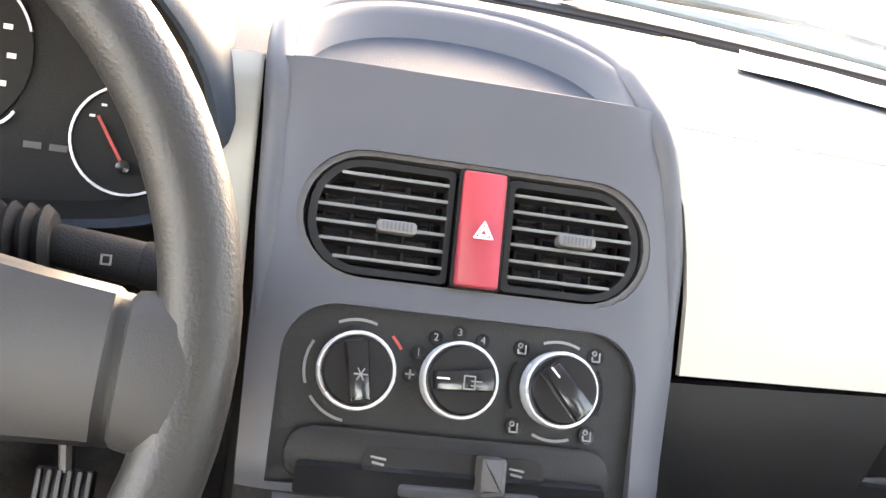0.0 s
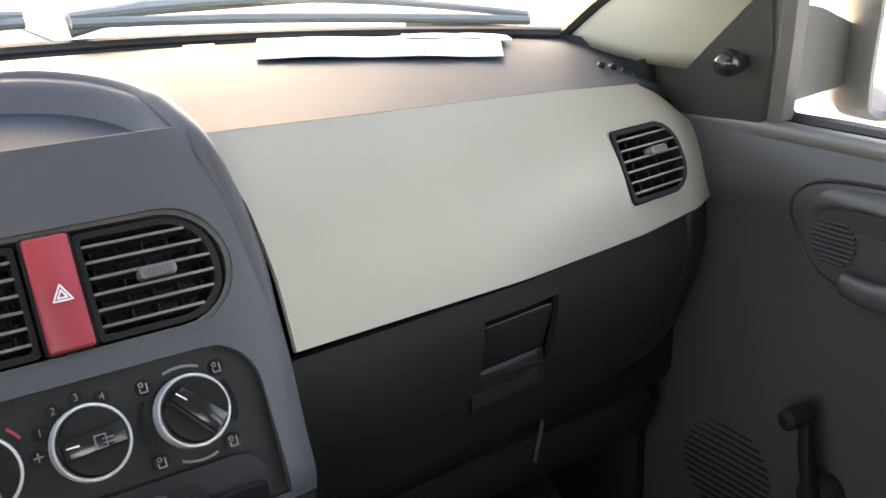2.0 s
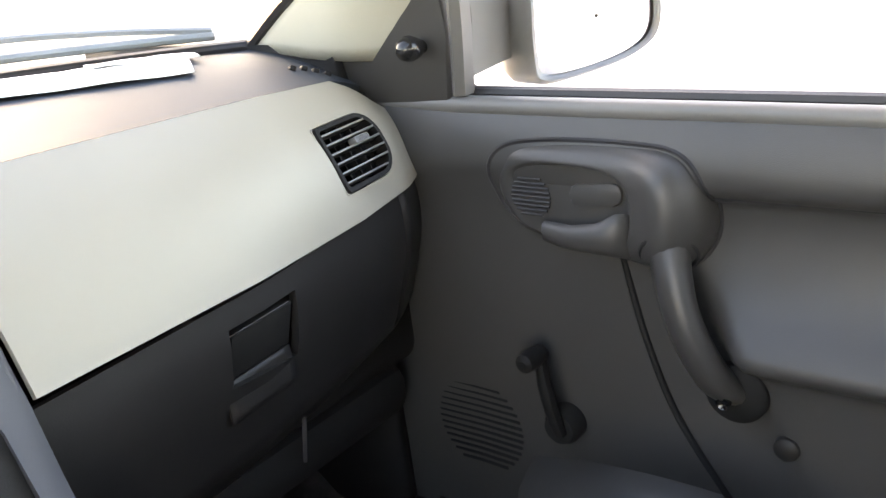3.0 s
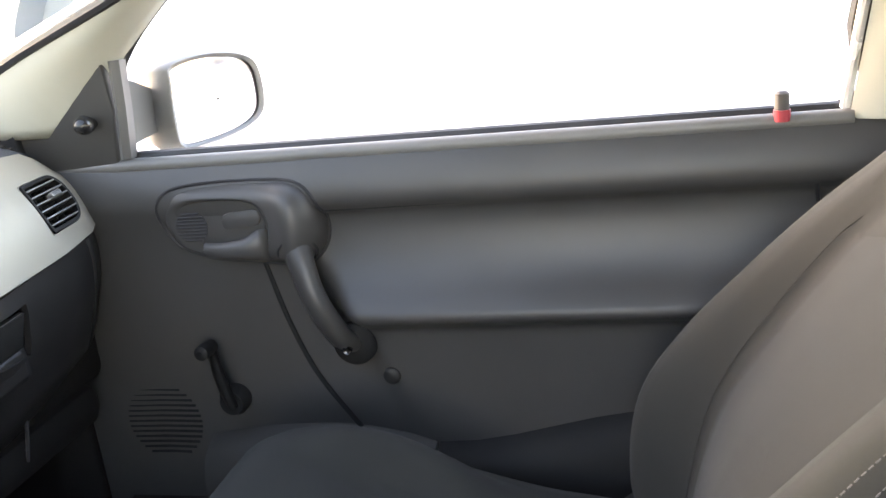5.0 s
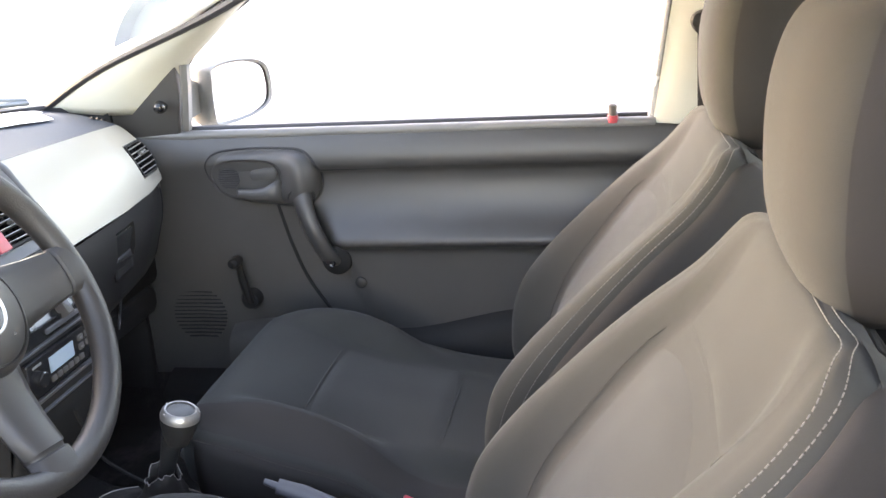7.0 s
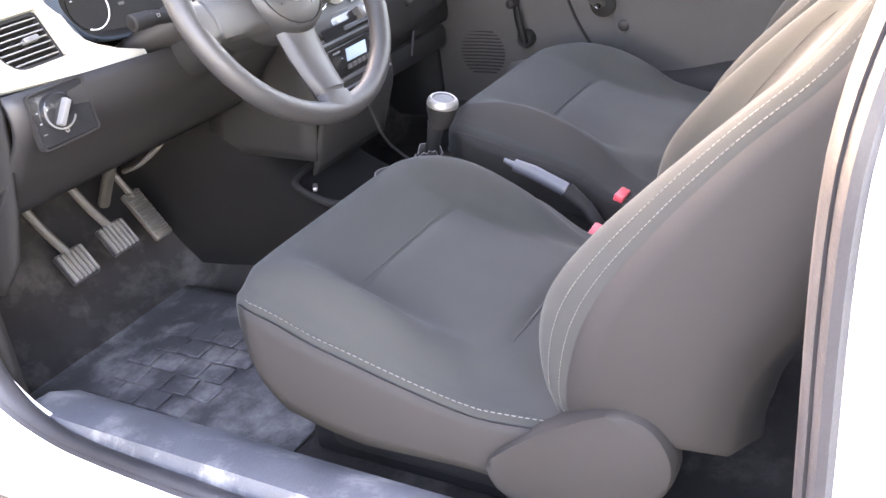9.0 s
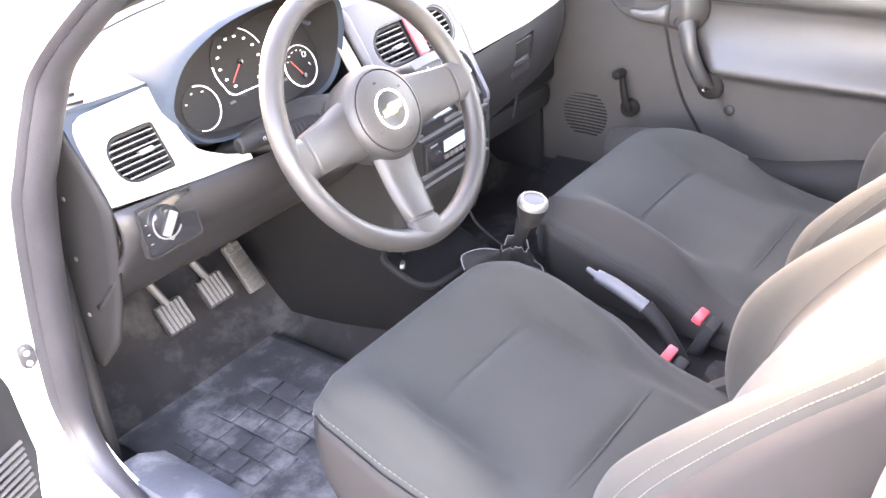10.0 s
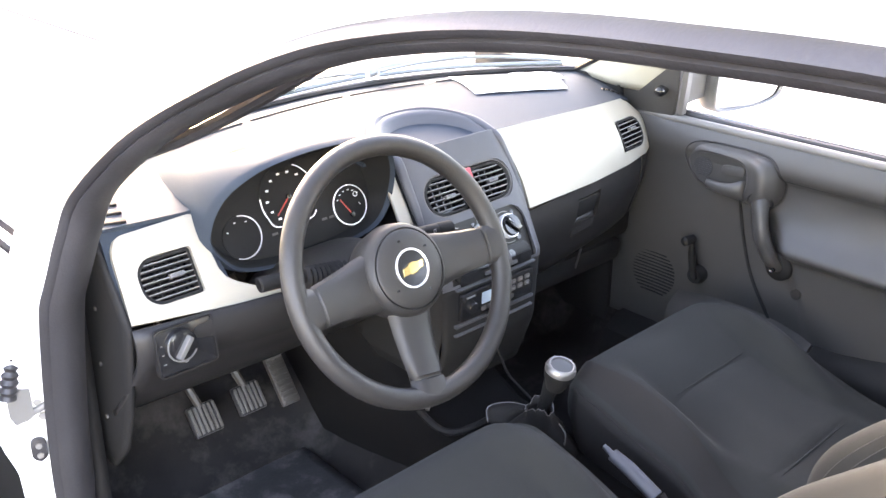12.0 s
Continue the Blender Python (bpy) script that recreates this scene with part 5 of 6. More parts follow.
part("label_bar", strokes([[(-0.078, 0.019), (-0.060, 0.019)]], lambda a, b, c: rloc(a, b, c + 0.0082), 0.003, 0.0004), GREYMARK, radio)
part("button_marks", strokes([[(0.034 + 0.018 * (k % 3), 0.0145 - 0.013 * (k // 3)), (0.039 + 0.018 * (k % 3), 0.0145 - 0.013 * (k // 3))] for k in range(6)], lambda a, b, c: rloc(a, b, c + 0.0101), 0.0016, 0.0003), GREYMARK, radio)
for b, w in ((0.036, 0.004), (-0.034, 0.006), (-0.052, 0.004)):
    part("console_trim", plate(rounded(-0.098, b - w / 2, 0.098, b + w / 2, 0.001, 2), lambda a, bb, c: rad_f(a, bb, c - 0.002), 0.007, 0.0015), PODGREY, dash)
part("coin_tray", plate(rounded(-0.088, 0.041, 0.088, 0.060, 0.003, 3), lambda a, b, c: rad_f(a, b, c - 0.003), 0.005), GLOSS, dash)
part("card_slot", plate(rounded(-0.03, 0.046, 0.05, 0.053, 0.002, 3), lambda a, b, c: rad_f(a, b, c + 0.001), 0.004, 0.001), PODGREY, dash)

# ---------------------------------------------------------------- passenger door
pdoor = thing("passenger_door", "dark grey plastic trimmed passenger door, closed", "car door")


def card_x(y, z):
    """Inner face of the door card."""
    rail = 0.636 + 0.020 * max(0, (z - 0.80) / 0.056) ** 1.6
    rear = table(z, (0.30, 0.652), (0.44, 0.648), (0.60, 0.641), (0.620, 0.637), (0.630, 0.622), (0.638, 0.6135), (0.655, 0.622), (0.68, 0.640), (0.71, 0.653), (0.745, 0.660), (0.766, 0.659), (0.776, 0.655), (0.783, 0.642), (0.80, 0.636)) if z < 0.80 else rail
    front = table(z, (0.30, 0.655), (0.60, 0.652), (0.72, 0.650), (0.765, 0.645), (0.80, 0.637)) if z < 0.80 else rail + 0.001
    edge = lin(z, (0.30, -0.465), (0.48, -0.39), (0.62, -0.335), (0.70, -0.285), (0.76, -0.268), (0.86, -0.268))
    k = table(-y, (-edge - 0.014, 0.0), (-edge + 0.018, 1.0))
    return lerp(front, rear, k)


part("door_card", surf(lambda u, v: (card_x(lerp(0.135, -0.985, u), lerp(0.30, 0.856, v)), lerp(0.135, -0.985, u), lerp(0.30, 0.856, v)), 110, 80), DOOR, pdoor, "dark grained moulded door card", angle=60, thick=0.003)
part("door_skin", surf(lambda u, v: (0.735 + 0.03 * math.sin(v * 2.8), lerp(0.12, -1.0, u), lerp(0.30, 0.85, v)), 12, 10), PAINT, pdoor, thick=0.005)
# lighter grey than the card paints the sky reflected along the sill
part("belt_rail", tube([(0.657, y, 0.8515) for y in (0.10, -0.03, -0.3, -0.6, -0.94)], [0.004, 0.010, 0.010, 0.010, 0.010], 18), VENTGREY, pdoor, "rounded sill of the window, greyed for its sky sheen")
part("window_strip", tube([(0.672, y, 0.857 + 0.004) for y in (-0.03, -0.3, -0.6, -0.93)], 0.007, 8), RUBBER, pdoor, "black window wiping strip")
part("card_split", tube(curve([(0.650, -0.215, 0.712), (0.649, -0.235, 0.63), (0.649, -0.265, 0.55), (0.651, -0.315, 0.47)], 6), 0.0036, 8), LOWER, pdoor)


def pocket_ring(y):
    """Section of the ledge and map pocket along the door's foot."""
    zt = table(-y, (-0.06, 0.420), (0.14, 0.462), (0.30, 0.470), (0.45, 0.448), (0.67, 0.492), (0.95, 0.525))
    return [(x, y, z) for x, z in ((0.657, zt + 0.006), (0.634, zt - 0.002), (0.614, zt - 0.016), (0.604, zt - 0.045), (0.604, 0.32), (0.657, 0.30))]


part("door_ledge", loft([pocket_ring(-0.09 - 0.0275 * k) for k in range(13)]), DOOR, pdoor, "moulded ledge along the door's foot", angle=60)
# same section as the ledge, in black to paint the shade low down
part("door_pocket", loft([pocket_ring(-0.425 - 0.0525 * k) for k in range(11)]), LOWER, pdoor, "map pocket along the door's foot, darkened for shade", angle=60)
WIN = curve([(a, b, 0) for a, b in ((-0.032, 0.862), (-0.045, 0.93), (-0.062, 0.985), (-0.15, 1.062), (-0.28, 1.14), (-0.42, 1.205), (-0.56, 1.248), (-0.70, 1.272), (-0.86, 1.282), (-0.965, 1.278), (-0.955, 1.10), (-0.935, 0.95), (-0.926, 0.862), (-0.6, 0.862), (-0.3, 0.862))], 4, True)
WNM = normals2(WIN)


def wring(profile):
    return loft([[(side_x(p.y + n.y * o) - d, p.x + n.x * o, p.y + n.y * o) for p, n in zip(WIN, WNM)] for o, d in profile], True, False)


part("window_frame", wring(((0.0, 0.0), (0.0, 0.028), (0.008, 0.034), (0.030, 0.036), (0.038, 0.02), (0.038, -0.01), (0.0, 0.0))), LOWER, pdoor, "dark window frame")
part("window_glass", plate([(p.x, p.y) for p in WIN], lambda a, b, c: Vector((side_x(b) - 0.006 + c, a, b)), 0.004), GLASS, pdoor, "clear side window glass", shadow=False)
part("frame_edge", tube([(side_x(z) - 0.036, y, z) for y, z in ((-0.932, 0.862), (-0.942, 0.95), (-0.962, 1.10), (-0.972, 1.27))], 0.006, 8), CHROME, pdoor, "bright rear window frame edge")
part("corner_panel", plate([(-0.030, 0.850), (0.20, 0.850), (0.17, 0.875), (0.125, 0.902), (0.06, 0.938), (0.0, 0.974), (-0.056, 1.0), (-0.048, 0.93)], lambda a, b, c: Vector((side_x(b) - 0.035 - c, a, b)), 0.014, 0.004), DOOR, pdoor, "dark mirror corner panel")
part("corner_strip", loft([[(side_x(z) - 0.046, y, z), (side_x(z) - 0.050, y - 0.006, z), (side_x(z) - 0.046, y - 0.016, z), (side_x(z) - 0.030, y - 0.016, z)] for y, z in ((-0.034, 0.862), (-0.050, 0.93), (-0.062, 0.992))]), VENTGREY, pdoor, "pale window channel strip")
mk = part("mirror_lever", disc(frame_at((0.652, -0.012, 0.914), (0, -1, 0), (0, 0, 1)), 0, 0, ((0.024, -0.004), (0.023, 0.004), (0.017, 0.009), (0.011, 0.012), (0.001, 0.013)), 24), LOWER, pdoor, "black mirror lever with a ball end")
part("lever_ball", tube([(0.644, -0.013, 0.914), (0.630, -0.015, 0.915), (0.624, -0.016, 0.915), (0.614, -0.016, 0.916), (0.605, -0.016, 0.916), (0.600, -0.016, 0.916)], [0.007, 0.007, 0.0105, 0.0130, 0.0105, 0.004], 14), GLOSS, mk, "glossy black ball")
# pull housing
hs = frame_at((0.642, -0.192, 0.771), (0, -1, 0), (0, 0, 1))
HO = [(p.x, p.y) for p in curve([(-0.112, 0.012, 0), (-0.098, 0.042, 0), (-0.05, 0.052, 0), (0.04, 0.053, 0), (0.09, 0.045, 0), (0.112, 0.012, 0), (0.112, -0.032, 0), (0.085, -0.060, 0), (0.03, -0.058, 0), (-0.03, -0.050, 0), (-0.09, -0.032, 0)], 5, True)]


def hsg_out(a, b, r):
    """Height of the opener housing: a rounded rim, a swelling rear end and the hollow for the lever."""
    t = table(a, (-0.11, 0.014), (0.0, 0.018), (0.045, 0.021), (0.085, 0.041), (0.112, 0.036))
    h = -0.008 + (t + 0.008) * (1 - r ** 5) ** 0.6
    q = abs((a + 0.026) / 0.068) ** 3 + abs((b + 0.006) / 0.038) ** 3
    m = 1 - min(max((q - 0.72) / 0.55, 0.0), 1.0)
    m = m * m * (3 - 2 * m)
    return lerp(h, 0.003, m)


rows = [[hs(a, b, -0.034) for a, b in HO]]
for k in range(29):
    r = 1 - k / 28.5
    rows.append([hs(0.012 + (a - 0.012) * r, -0.004 + (b + 0.004) * r, hsg_out(0.012 + (a - 0.012) * r, -0.004 + (b + 0.004) * r, r)) for a, b in HO])
part("pull_housing", loft(rows, True, False), DOOR, pdoor, "dark moulded housing of door opener and pull", angle=70)
part("housing_seam", tube([(card_x(p.y, p.z) - 0.0005, p.y, p.z) for p in [hs(a * 1.012, b * 1.02) for a, b in HO]], 0.0026, 6, True), RUBBER, pdoor)
part("card_seam", tube(curve([(0.648, -0.302, 0.779), (0.648, -0.45, 0.781), (0.648, -0.70, 0.783), (0.648, -0.90, 0.784)], 4), 0.0030, 6), RUBBER, pdoor)
part("card_seam", tube(curve([(0.645, -0.90, 0.786), (0.660, -0.905, 0.75), (0.667, -0.915, 0.70), (0.655, -0.925, 0.665)], 4), 0.0025, 6), RUBBER, pdoor)
part("opener_tab", plate(rounded(-0.022, -0.010, 0.032, 0.012, 0.009, 6), lambda a, b, c: hs(a, b + 0.003 + 0.1 * a, c + 0.003), 0.004, 0.0018), DOOR, pdoor)
part("opener_lever", loft([[hs(a, b - 0.007 + h * math.cos(t), 0.017 + d + w * math.sin(t)) for t in [2 * math.pi * k / 12 for k in range(12)]] for a, b, h, w, d in ((-0.049, -0.022, 0.004, 0.003, -0.002), (-0.044, -0.024, 0.0105, 0.007, 0.002), (-0.015, -0.026, 0.012, 0.009, 0.006), (0.014, -0.024, 0.015, 0.010, 0.006), (0.032, -0.020, 0.021, 0.009, 0.004), (0.040, -0.021, 0.022, 0.007, 0.0), (0.045, -0.024, 0.019, 0.004, -0.008))]), DOOR, pdoor, "dark door opening lever")
for k in range(9):
    r = 0.022
    b = -0.018 + 0.0045 * k
    w = math.sqrt(max(r * r - b * b, 1e-5))
    part("tweeter_slat", tube([hs(-0.066 - w, b - 0.003, 0.0052), hs(-0.066 + w, b - 0.003, 0.0055)], 0.0014, 6), RUBBER, pdoor)
part("pull_handle", tube(curve([(0.638, -0.266, 0.756), (0.630, -0.271, 0.738), (0.618, -0.279, 0.712), (0.611, -0.290, 0.678), (0.614, -0.302, 0.645), (0.626, -0.314, 0.614), (0.646, -0.323, 0.598)], 6), [0.025 - 0.005 * min(1, k / 16) for k in range(31)] + [0.019] * 6, 14, squash=0.80), DOOR, pdoor, "curved dark door pull")
ja, jb, jn = Vector((0.35, -0.93, 0.0)).normalized(), Vector((-0.5, -0.2, 0.84)), Vector((-0.82, -0.25, -0.51)).normalized()
jb = jn.cross(ja).normalized()
ja = jb.cross(jn)
part("handle_joint", tube([Vector((0.626, -0.2725, 0.731)) + ja * 0.0255 * math.cos(t) + jb * 0.0235 * math.sin(t) for t in [2 * math.pi * k / 24 for k in range(24)]], 0.0018, 6, True), RUBBER, pdoor)
part("pull_cap", disc(frame_at((0.640, -0.327, 0.598), (0, -1, 0), (0, 0, 1)), 0, 0, ((0.030, -0.004), (0.029, 0.004), (0.024, 0.008), (0.001, 0.008)), 24), LOWER, pdoor)
part("pull_screw", disc(frame_at((0.618, -0.323, 0.598), (0, -1, 0), (0, 0, 1)), 0, 0, ((0.006, -0.004), (0.006, 0.003), (0.003, 0.001), (0.001, 0.001)), 14), GLOSS, pdoor)
part("blanking_plug", disc(frame_at((0.644, -0.371, 0.55), (0, -1, 0), (0, 0, 1)), 0, 0, ((0.0125, -0.003), (0.0115, 0.005), (0.008, 0.007), (0.001, 0.007)), 18), GLOVE, pdoor)
ck = part("window_crank", disc(frame_at((0.648, -0.139, 0.516), (0, -1, 0), (0, 0, 1)), 0, 0, ((0.021, -0.003), (0.021, 0.012), (0.017, 0.020), (0.001, 0.021)), 24), LOWER, pdoor, "black window winder handle")
part("crank_arm", tube(curve([(0.630, -0.139, 0.514), (0.622, -0.136, 0.545), (0.622, -0.130, 0.58), (0.626, -0.126, 0.605)], 4), [0.013] * 8 + [0.011] * 5, 10, squash=0.6), LOWER, ck)
part("crank_knob", tube([(0.628, -0.126, 0.603), (0.612, -0.126, 0.604), (0.596, -0.126, 0.605), (0.592, -0.126, 0.605)], [0.010, 0.011, 0.010, 0.005], 12), LOWER, ck)
for k in range(13):
    z = 0.428 + 0.0082 * k
    w = 0.058 * math.sqrt(1 - ((k - 6) / 7.2) ** 2)
    part("speaker_slat", tube([(0.6535, -0.018 + w, z), (0.6530, -0.018, z + 0.001), (0.6525, -0.018 - w, z)], 0.0022, 6), LOWER, pdoor)
lk = part("lock_button", tube([(0.652, -0.864, 0.853), (0.652, -0.864, 0.866)], 0.0095, 10), RED, pdoor, "lock button with a red collar")
part("lock_stem", tube([(0.652, -0.864, 0.866), (0.652, -0.864, 0.884), (0.652, -0.864, 0.887)], [0.008, 0.0085, 0.005], 10), DARK, lk)

# outside mirror
mir = thing("side_mirror", "dark grey outside mirror on the far door", "side mirror", at=(0.72, -0.02, 0.87))
mo = Vector((0.72, -0.02, 0.87))
mf = frame_at(Vector((0.868, -0.077, 0.905)) - mo, (0.94, -0.33, 0.0), (0.02 * 0.33, 0.02 * 0.94, 1))
MO = [(p.x, p.y) for p in curve([(-0.092, 0.040, 0), (-0.085, 0.060, 0), (-0.03, 0.068, 0), (0.04, 0.063, 0), (0.085, 0.045, 0), (0.096, 0.008, 0), (0.088, -0.032, 0), (0.05, -0.050, 0), (-0.02, -0.058, 0), (-0.085, -0.056, 0), (-0.096, -0.03, 0)], 5, True)]
rows = []
for c, k, sh in ((0.006, 0.93, 0), (0.010, 1.0, 0), (0.004, 1.05, 0), (-0.03, 1.06, 0), (-0.07, 0.9, 0.0), (-0.095, 0.6, 0.0), (-0.102, 0.2, 0.0)):
    rows.append([mf(a * k, b * k, c) for a, b in MO])
part("mirror_shell", loft(rows, True, False), VENTGREY, mir, "grey plastic mirror shell", thick=0.002)
part("mirror_pane", loft([[mf(a * k, b * k, 0.006 - 0.5 * ((a * k) ** 2 + (b * k) ** 2) / 1.3) for a, b in MO] for k in (0.94, 0.8, 0.6, 0.4, 0.2, 0.03)], True, False), MIRROR, mir, "convex mirror glass")
part("mirror_back", plate([(a * 0.95, b * 0.95) for a, b in MO], lambda a, b, c: mf(a, b, c - 0.012), 0.004), LOWER, mir)
part("mirror_foot", loft([[Vector((x, y + dy, z)) - mo for dy, z in ((-0.03, z0), (0.03, z0), (0.03, z1), (-0.03, z1))] for x, y, z0, z1 in ((0.69, 0.01, 0.868, 0.965), (0.74, 0.01, 0.872, 0.955), (0.80, 0.005, 0.878, 0.93))]), VENTGREY, mir, "grey mirror foot")

# ---------------------------------------------------------------- steering wheel
n27 = radians(27)
w_up, w_ax = Vector((0, math.sin(n27), math.cos(n27))), Vector((0, -math.cos(n27), math.sin(n27)))
sw = thing("steering_wheel", "black three spoke steering wheel with a round hub", "steering wheel")
sw.matrix_basis = Matrix(((1, 0, 0, -0.303), (0, w_up.y, w_ax.y, -0.24), (0, w_up.z, w_ax.z, 0.858), (0, 0, 0, 1)))
part("rim", tube([(0.1795 * math.cos(2 * math.pi * k / 72), 0.1795 * math.sin(2 * math.pi * k / 72), 0) for k in range(72)], 0.0155, 16, True), WHEEL, sw, "grained black wheel rim")
part("hub", lathe(((0.050, -0.055), (0.062, -0.05), (0.069, -0.02), (0.067, 0.0), (0.063, 0.010), (0.0585, 0.0125), (0.0575, 0.009), (0.001, 0.009)), 48), SPOKE, sw, "round grey hub")
part("horn_pad", lathe(((0.0565, 0.006), (0.0563, 0.0125), (0.053, 0.015), (0.03, 0.0175), (0.001, 0.018)), 48), SPOKE, sw, "dark round horn pad")
for t in (35, 100, 215, 300):
    part("horn_mark", strokes([[(0.041 * math.cos(radians(t)) - 0.0015, 0.041 * math.sin(radians(t))), (0.041 * math.cos(radians(t)) + 0.0015, 0.041 * math.sin(radians(t)))]], lambda a, b, c: Vector((a, b, c + 0.0160)), 0.0025, 0.0008), GLOSS, sw)
em = part("emblem", lathe(((0.0255, 0.017), (0.0253, 0.0185), (0.001, 0.0190)), 40), GLOSS, sw, "round black badge with a gold mark")
part("emblem_ring", lathe(((0.0285, 0.016), (0.0282, 0.020), (0.0265, 0.0205), (0.0255, 0.0185)), 40), CHROME, em)
bt = [(-0.021, -0.0055), (-0.017, 0.005), (-0.0065, 0.005), (-0.0055, 0.0085), (0.0055, 0.0085), (0.0065, 0.005), (0.021, 0.005), (0.017, -0.005), (0.0065, -0.005), (0.0055, -0.0085), (-0.0055, -0.0085), (-0.0065, -0.0055)]
part("emblem_mark", plate([(a * 0.98 - b * 0.14, b * 0.98 + a * 0.14) for a, b in bt], lambda a, b, c: Vector((a, b, c + 0.0188)), 0.0022, 0.0006), GOLD, em)
for ang, h0, h1 in ((183, 0.042, 0.029), (-3, 0.042, 0.029), (262, 0.036, 0.027)):
    rows = []
    for r, k, d in ((0.050, 0.0, -0.012), (0.065, 0.1, -0.014), (0.09, 0.45, -0.014), (0.12, 0.75, -0.010), (0.148, 0.95, -0.004), (0.150, 0.96, -0.006), (0.1535, 0.97, -0.006), (0.155, 0.98, -0.003), (0.172, 1.15, 0.0), (0.180, 1.4, 0.0)):
        h = lerp(h0, h1, min(k, 1)) + max(0, k - 1) * 0.02
        if r in (0.150, 0.1535):
            h -= 0.0015
        row = []
        for a, c in ((-1, -0.004), (-0.9, 0.006), (-0.6, 0.010), (0, 0.0115), (0.6, 0.010), (0.9, 0.006), (1, -0.004), (0.8, -0.012), (0, -0.015), (-0.8, -0.012)):
            row.append((r, a * h, c + d + 0.004))
        rows.append(row)
    bm = loft(rows)
    bmesh.ops.rotate(bm, verts=bm.verts, cent=(0, 0, 0), matrix=Matrix.Rotation(radians(ang), 3, "Z"))
    part("spoke", bm, SPOKE, sw, "smooth dark grey spoke", angle=50)
part("wheel_boss", lathe(((0.045, -0.11), (0.055, -0.05), (0.050, -0.03)), 28), LOWER, sw)

# column stalks
for nm, lab, pts, rad_ in (("indicator_stalk", "black indicator stalk on the steering column", [(-0.34, -0.15, 0.835), (-0.40, -0.145, 0.845), (-0.44, -0.140, 0.852), (-0.477, -0.137, 0.854)], [0.009, 0.009, 0.0105, 0.0105]),
                           ("wiper_stalk", "black wiper stalk on the steering column", [(-0.262, -0.145, 0.851), (-0.205, -0.145, 0.855), (-0.165, -0.150, 0.852), (-0.128, -0.150, 0.848)], [0.010, 0.010, 0.011, 0.010])):
    st = thing(nm, lab, "stalk", at=pts[0])
    o = Vector(pts[0])
    part("lever", tube([Vector(p) - o for p in pts], rad_, 12, squash=0.8), LOWER, st)
    d = (Vector(pts[1]) - o) * 1.12
    part("bellows", tube([d * (k / 18) for k in range(19)], [0.0165 + (0.0035 if k % 2 else 0) - 0.0002 * k for k in range(19)], 16), LOWER, st, "ribbed rubber bellows")
    e, d2 = Vector(pts[-1]) - o, (Vector(pts[-1]) - Vector(pts[-2])).normalized()
    part("stalk_end", tube([e - d2 * 0.032, e - d2 * 0.030, e - d2 * 0.002, e], [0.010, 0.0115, 0.0115, 0.009], 12, squash=0.85), LOWER, st)
    sf = frame_at(e - d2 * 0.040 + Vector((0, -0.0105, 0.004)), (1, 0, 0), (0, 0.35, 1))
    part("stalk_mark", strokes([[(-0.007, -0.002), (-0.007, 0.002), (-0.003, 0.002), (-0.003, -0.002), (-0.007, -0.002)]], sf, 0.0008, 0.0006), GREYMARK, st)

# ---------------------------------------------------------------- tunnel, gear lever, brake
con = thing("tunnel_console", "black plastic tunnel console with an open tray", "console", at=(0, -0.2, 0.36))
co = Vector((0, -0.2, 0.36))


def conp(x, y, z):
    return Vector((x, y, z)) - co


part("console_shell", loft([[conp(0.01 + x * w, y, z) for x, z in ((-1.08, 0.28), (-1.0, h - 0.07), (-0.95, h - 0.025), (-0.86, h - 0.008), (-0.7, h), (0.7, h), (0.86, h - 0.008), (0.95, h - 0.025), (1.0, h - 0.07), (1.08, 0.28))] for y, w, h in ((0.54, 0.150, 0.60), (0.30, 0.134, 0.585), (0.16, 0.128, 0.57), (0.08, 0.122, 0.535), (0.02, 0.118, 0.478), (-0.03, 0.115, 0.448), (-0.10, 0.11, 0.42), (-0.34, 0.085, 0.40), (-0.66, 0.075, 0.37), (-0.9, 0.08, 0.36))]), TUNNEL, con, "black tunnel cover, deepened for shade")
part("tray_wall", tube(curve([conp(0.07, -0.02, 0.475), conp(-0.085, -0.015, 0.470), conp(-0.112, -0.05, 0.452), conp(-0.100, -0.13, 0.436), conp(0.05, -0.145, 0.436)], 6), 0.007, 8), LOWER, con, "worn rim of the open tray")
part("tray_clip", box(*conp(-0.098, -0.060, 0.458), 0.022, 0.008, 0.008, 0.002, 2, Matrix.Rotation(radians(35), 4, "Z")), STEEL, con, "bright metal clip")
part("lighter_cable", tube(curve([conp(0.000, -0.128, 0.60), conp(0.012, -0.130, 0.56), conp(0.034, -0.132, 0.507), conp(0.062, -0.145, 0.465), conp(0.075, -0.17, 0.44)], 6), 0.0026, 8), LOWER, con, "thin dark cable")
gl = thing("gear_lever", "gear lever with a black knob, silver collar and worn boot", "gear lever", at=(0.015, -0.225, 0.40))
rng = random.Random(4)
rows = []
for z, r, lean in ((0.0, 0.074, 0.0), (0.022, 0.066, 0.0), (0.044, 0.050, -0.004), (0.062, 0.036, -0.010), (0.078, 0.026, -0.016), (0.094, 0.022, -0.020), (0.106, 0.025, -0.022)):
    row = []
    for k in range(30):
        t = 2 * math.pi * k / 30
        fold = 1 + 0.13 * math.sin(5 * t + z * 60) * (z < 0.09) + rng.uniform(-0.05, 0.05)
        torn = (0.009 * math.sin(2 * t + 0.6) + rng.uniform(-0.005, 0.005)) if z > 0.1 else 0.0
        row.append((r * fold * math.cos(t) - 0.2 * z, r * fold * math.sin(t) + lean, z + torn))
    rows.append(row)
part("boot", loft(rows, True, False), VINYL, gl, "crumpled black vinyl gear boot with a torn collar", angle=50, thick=0.002)
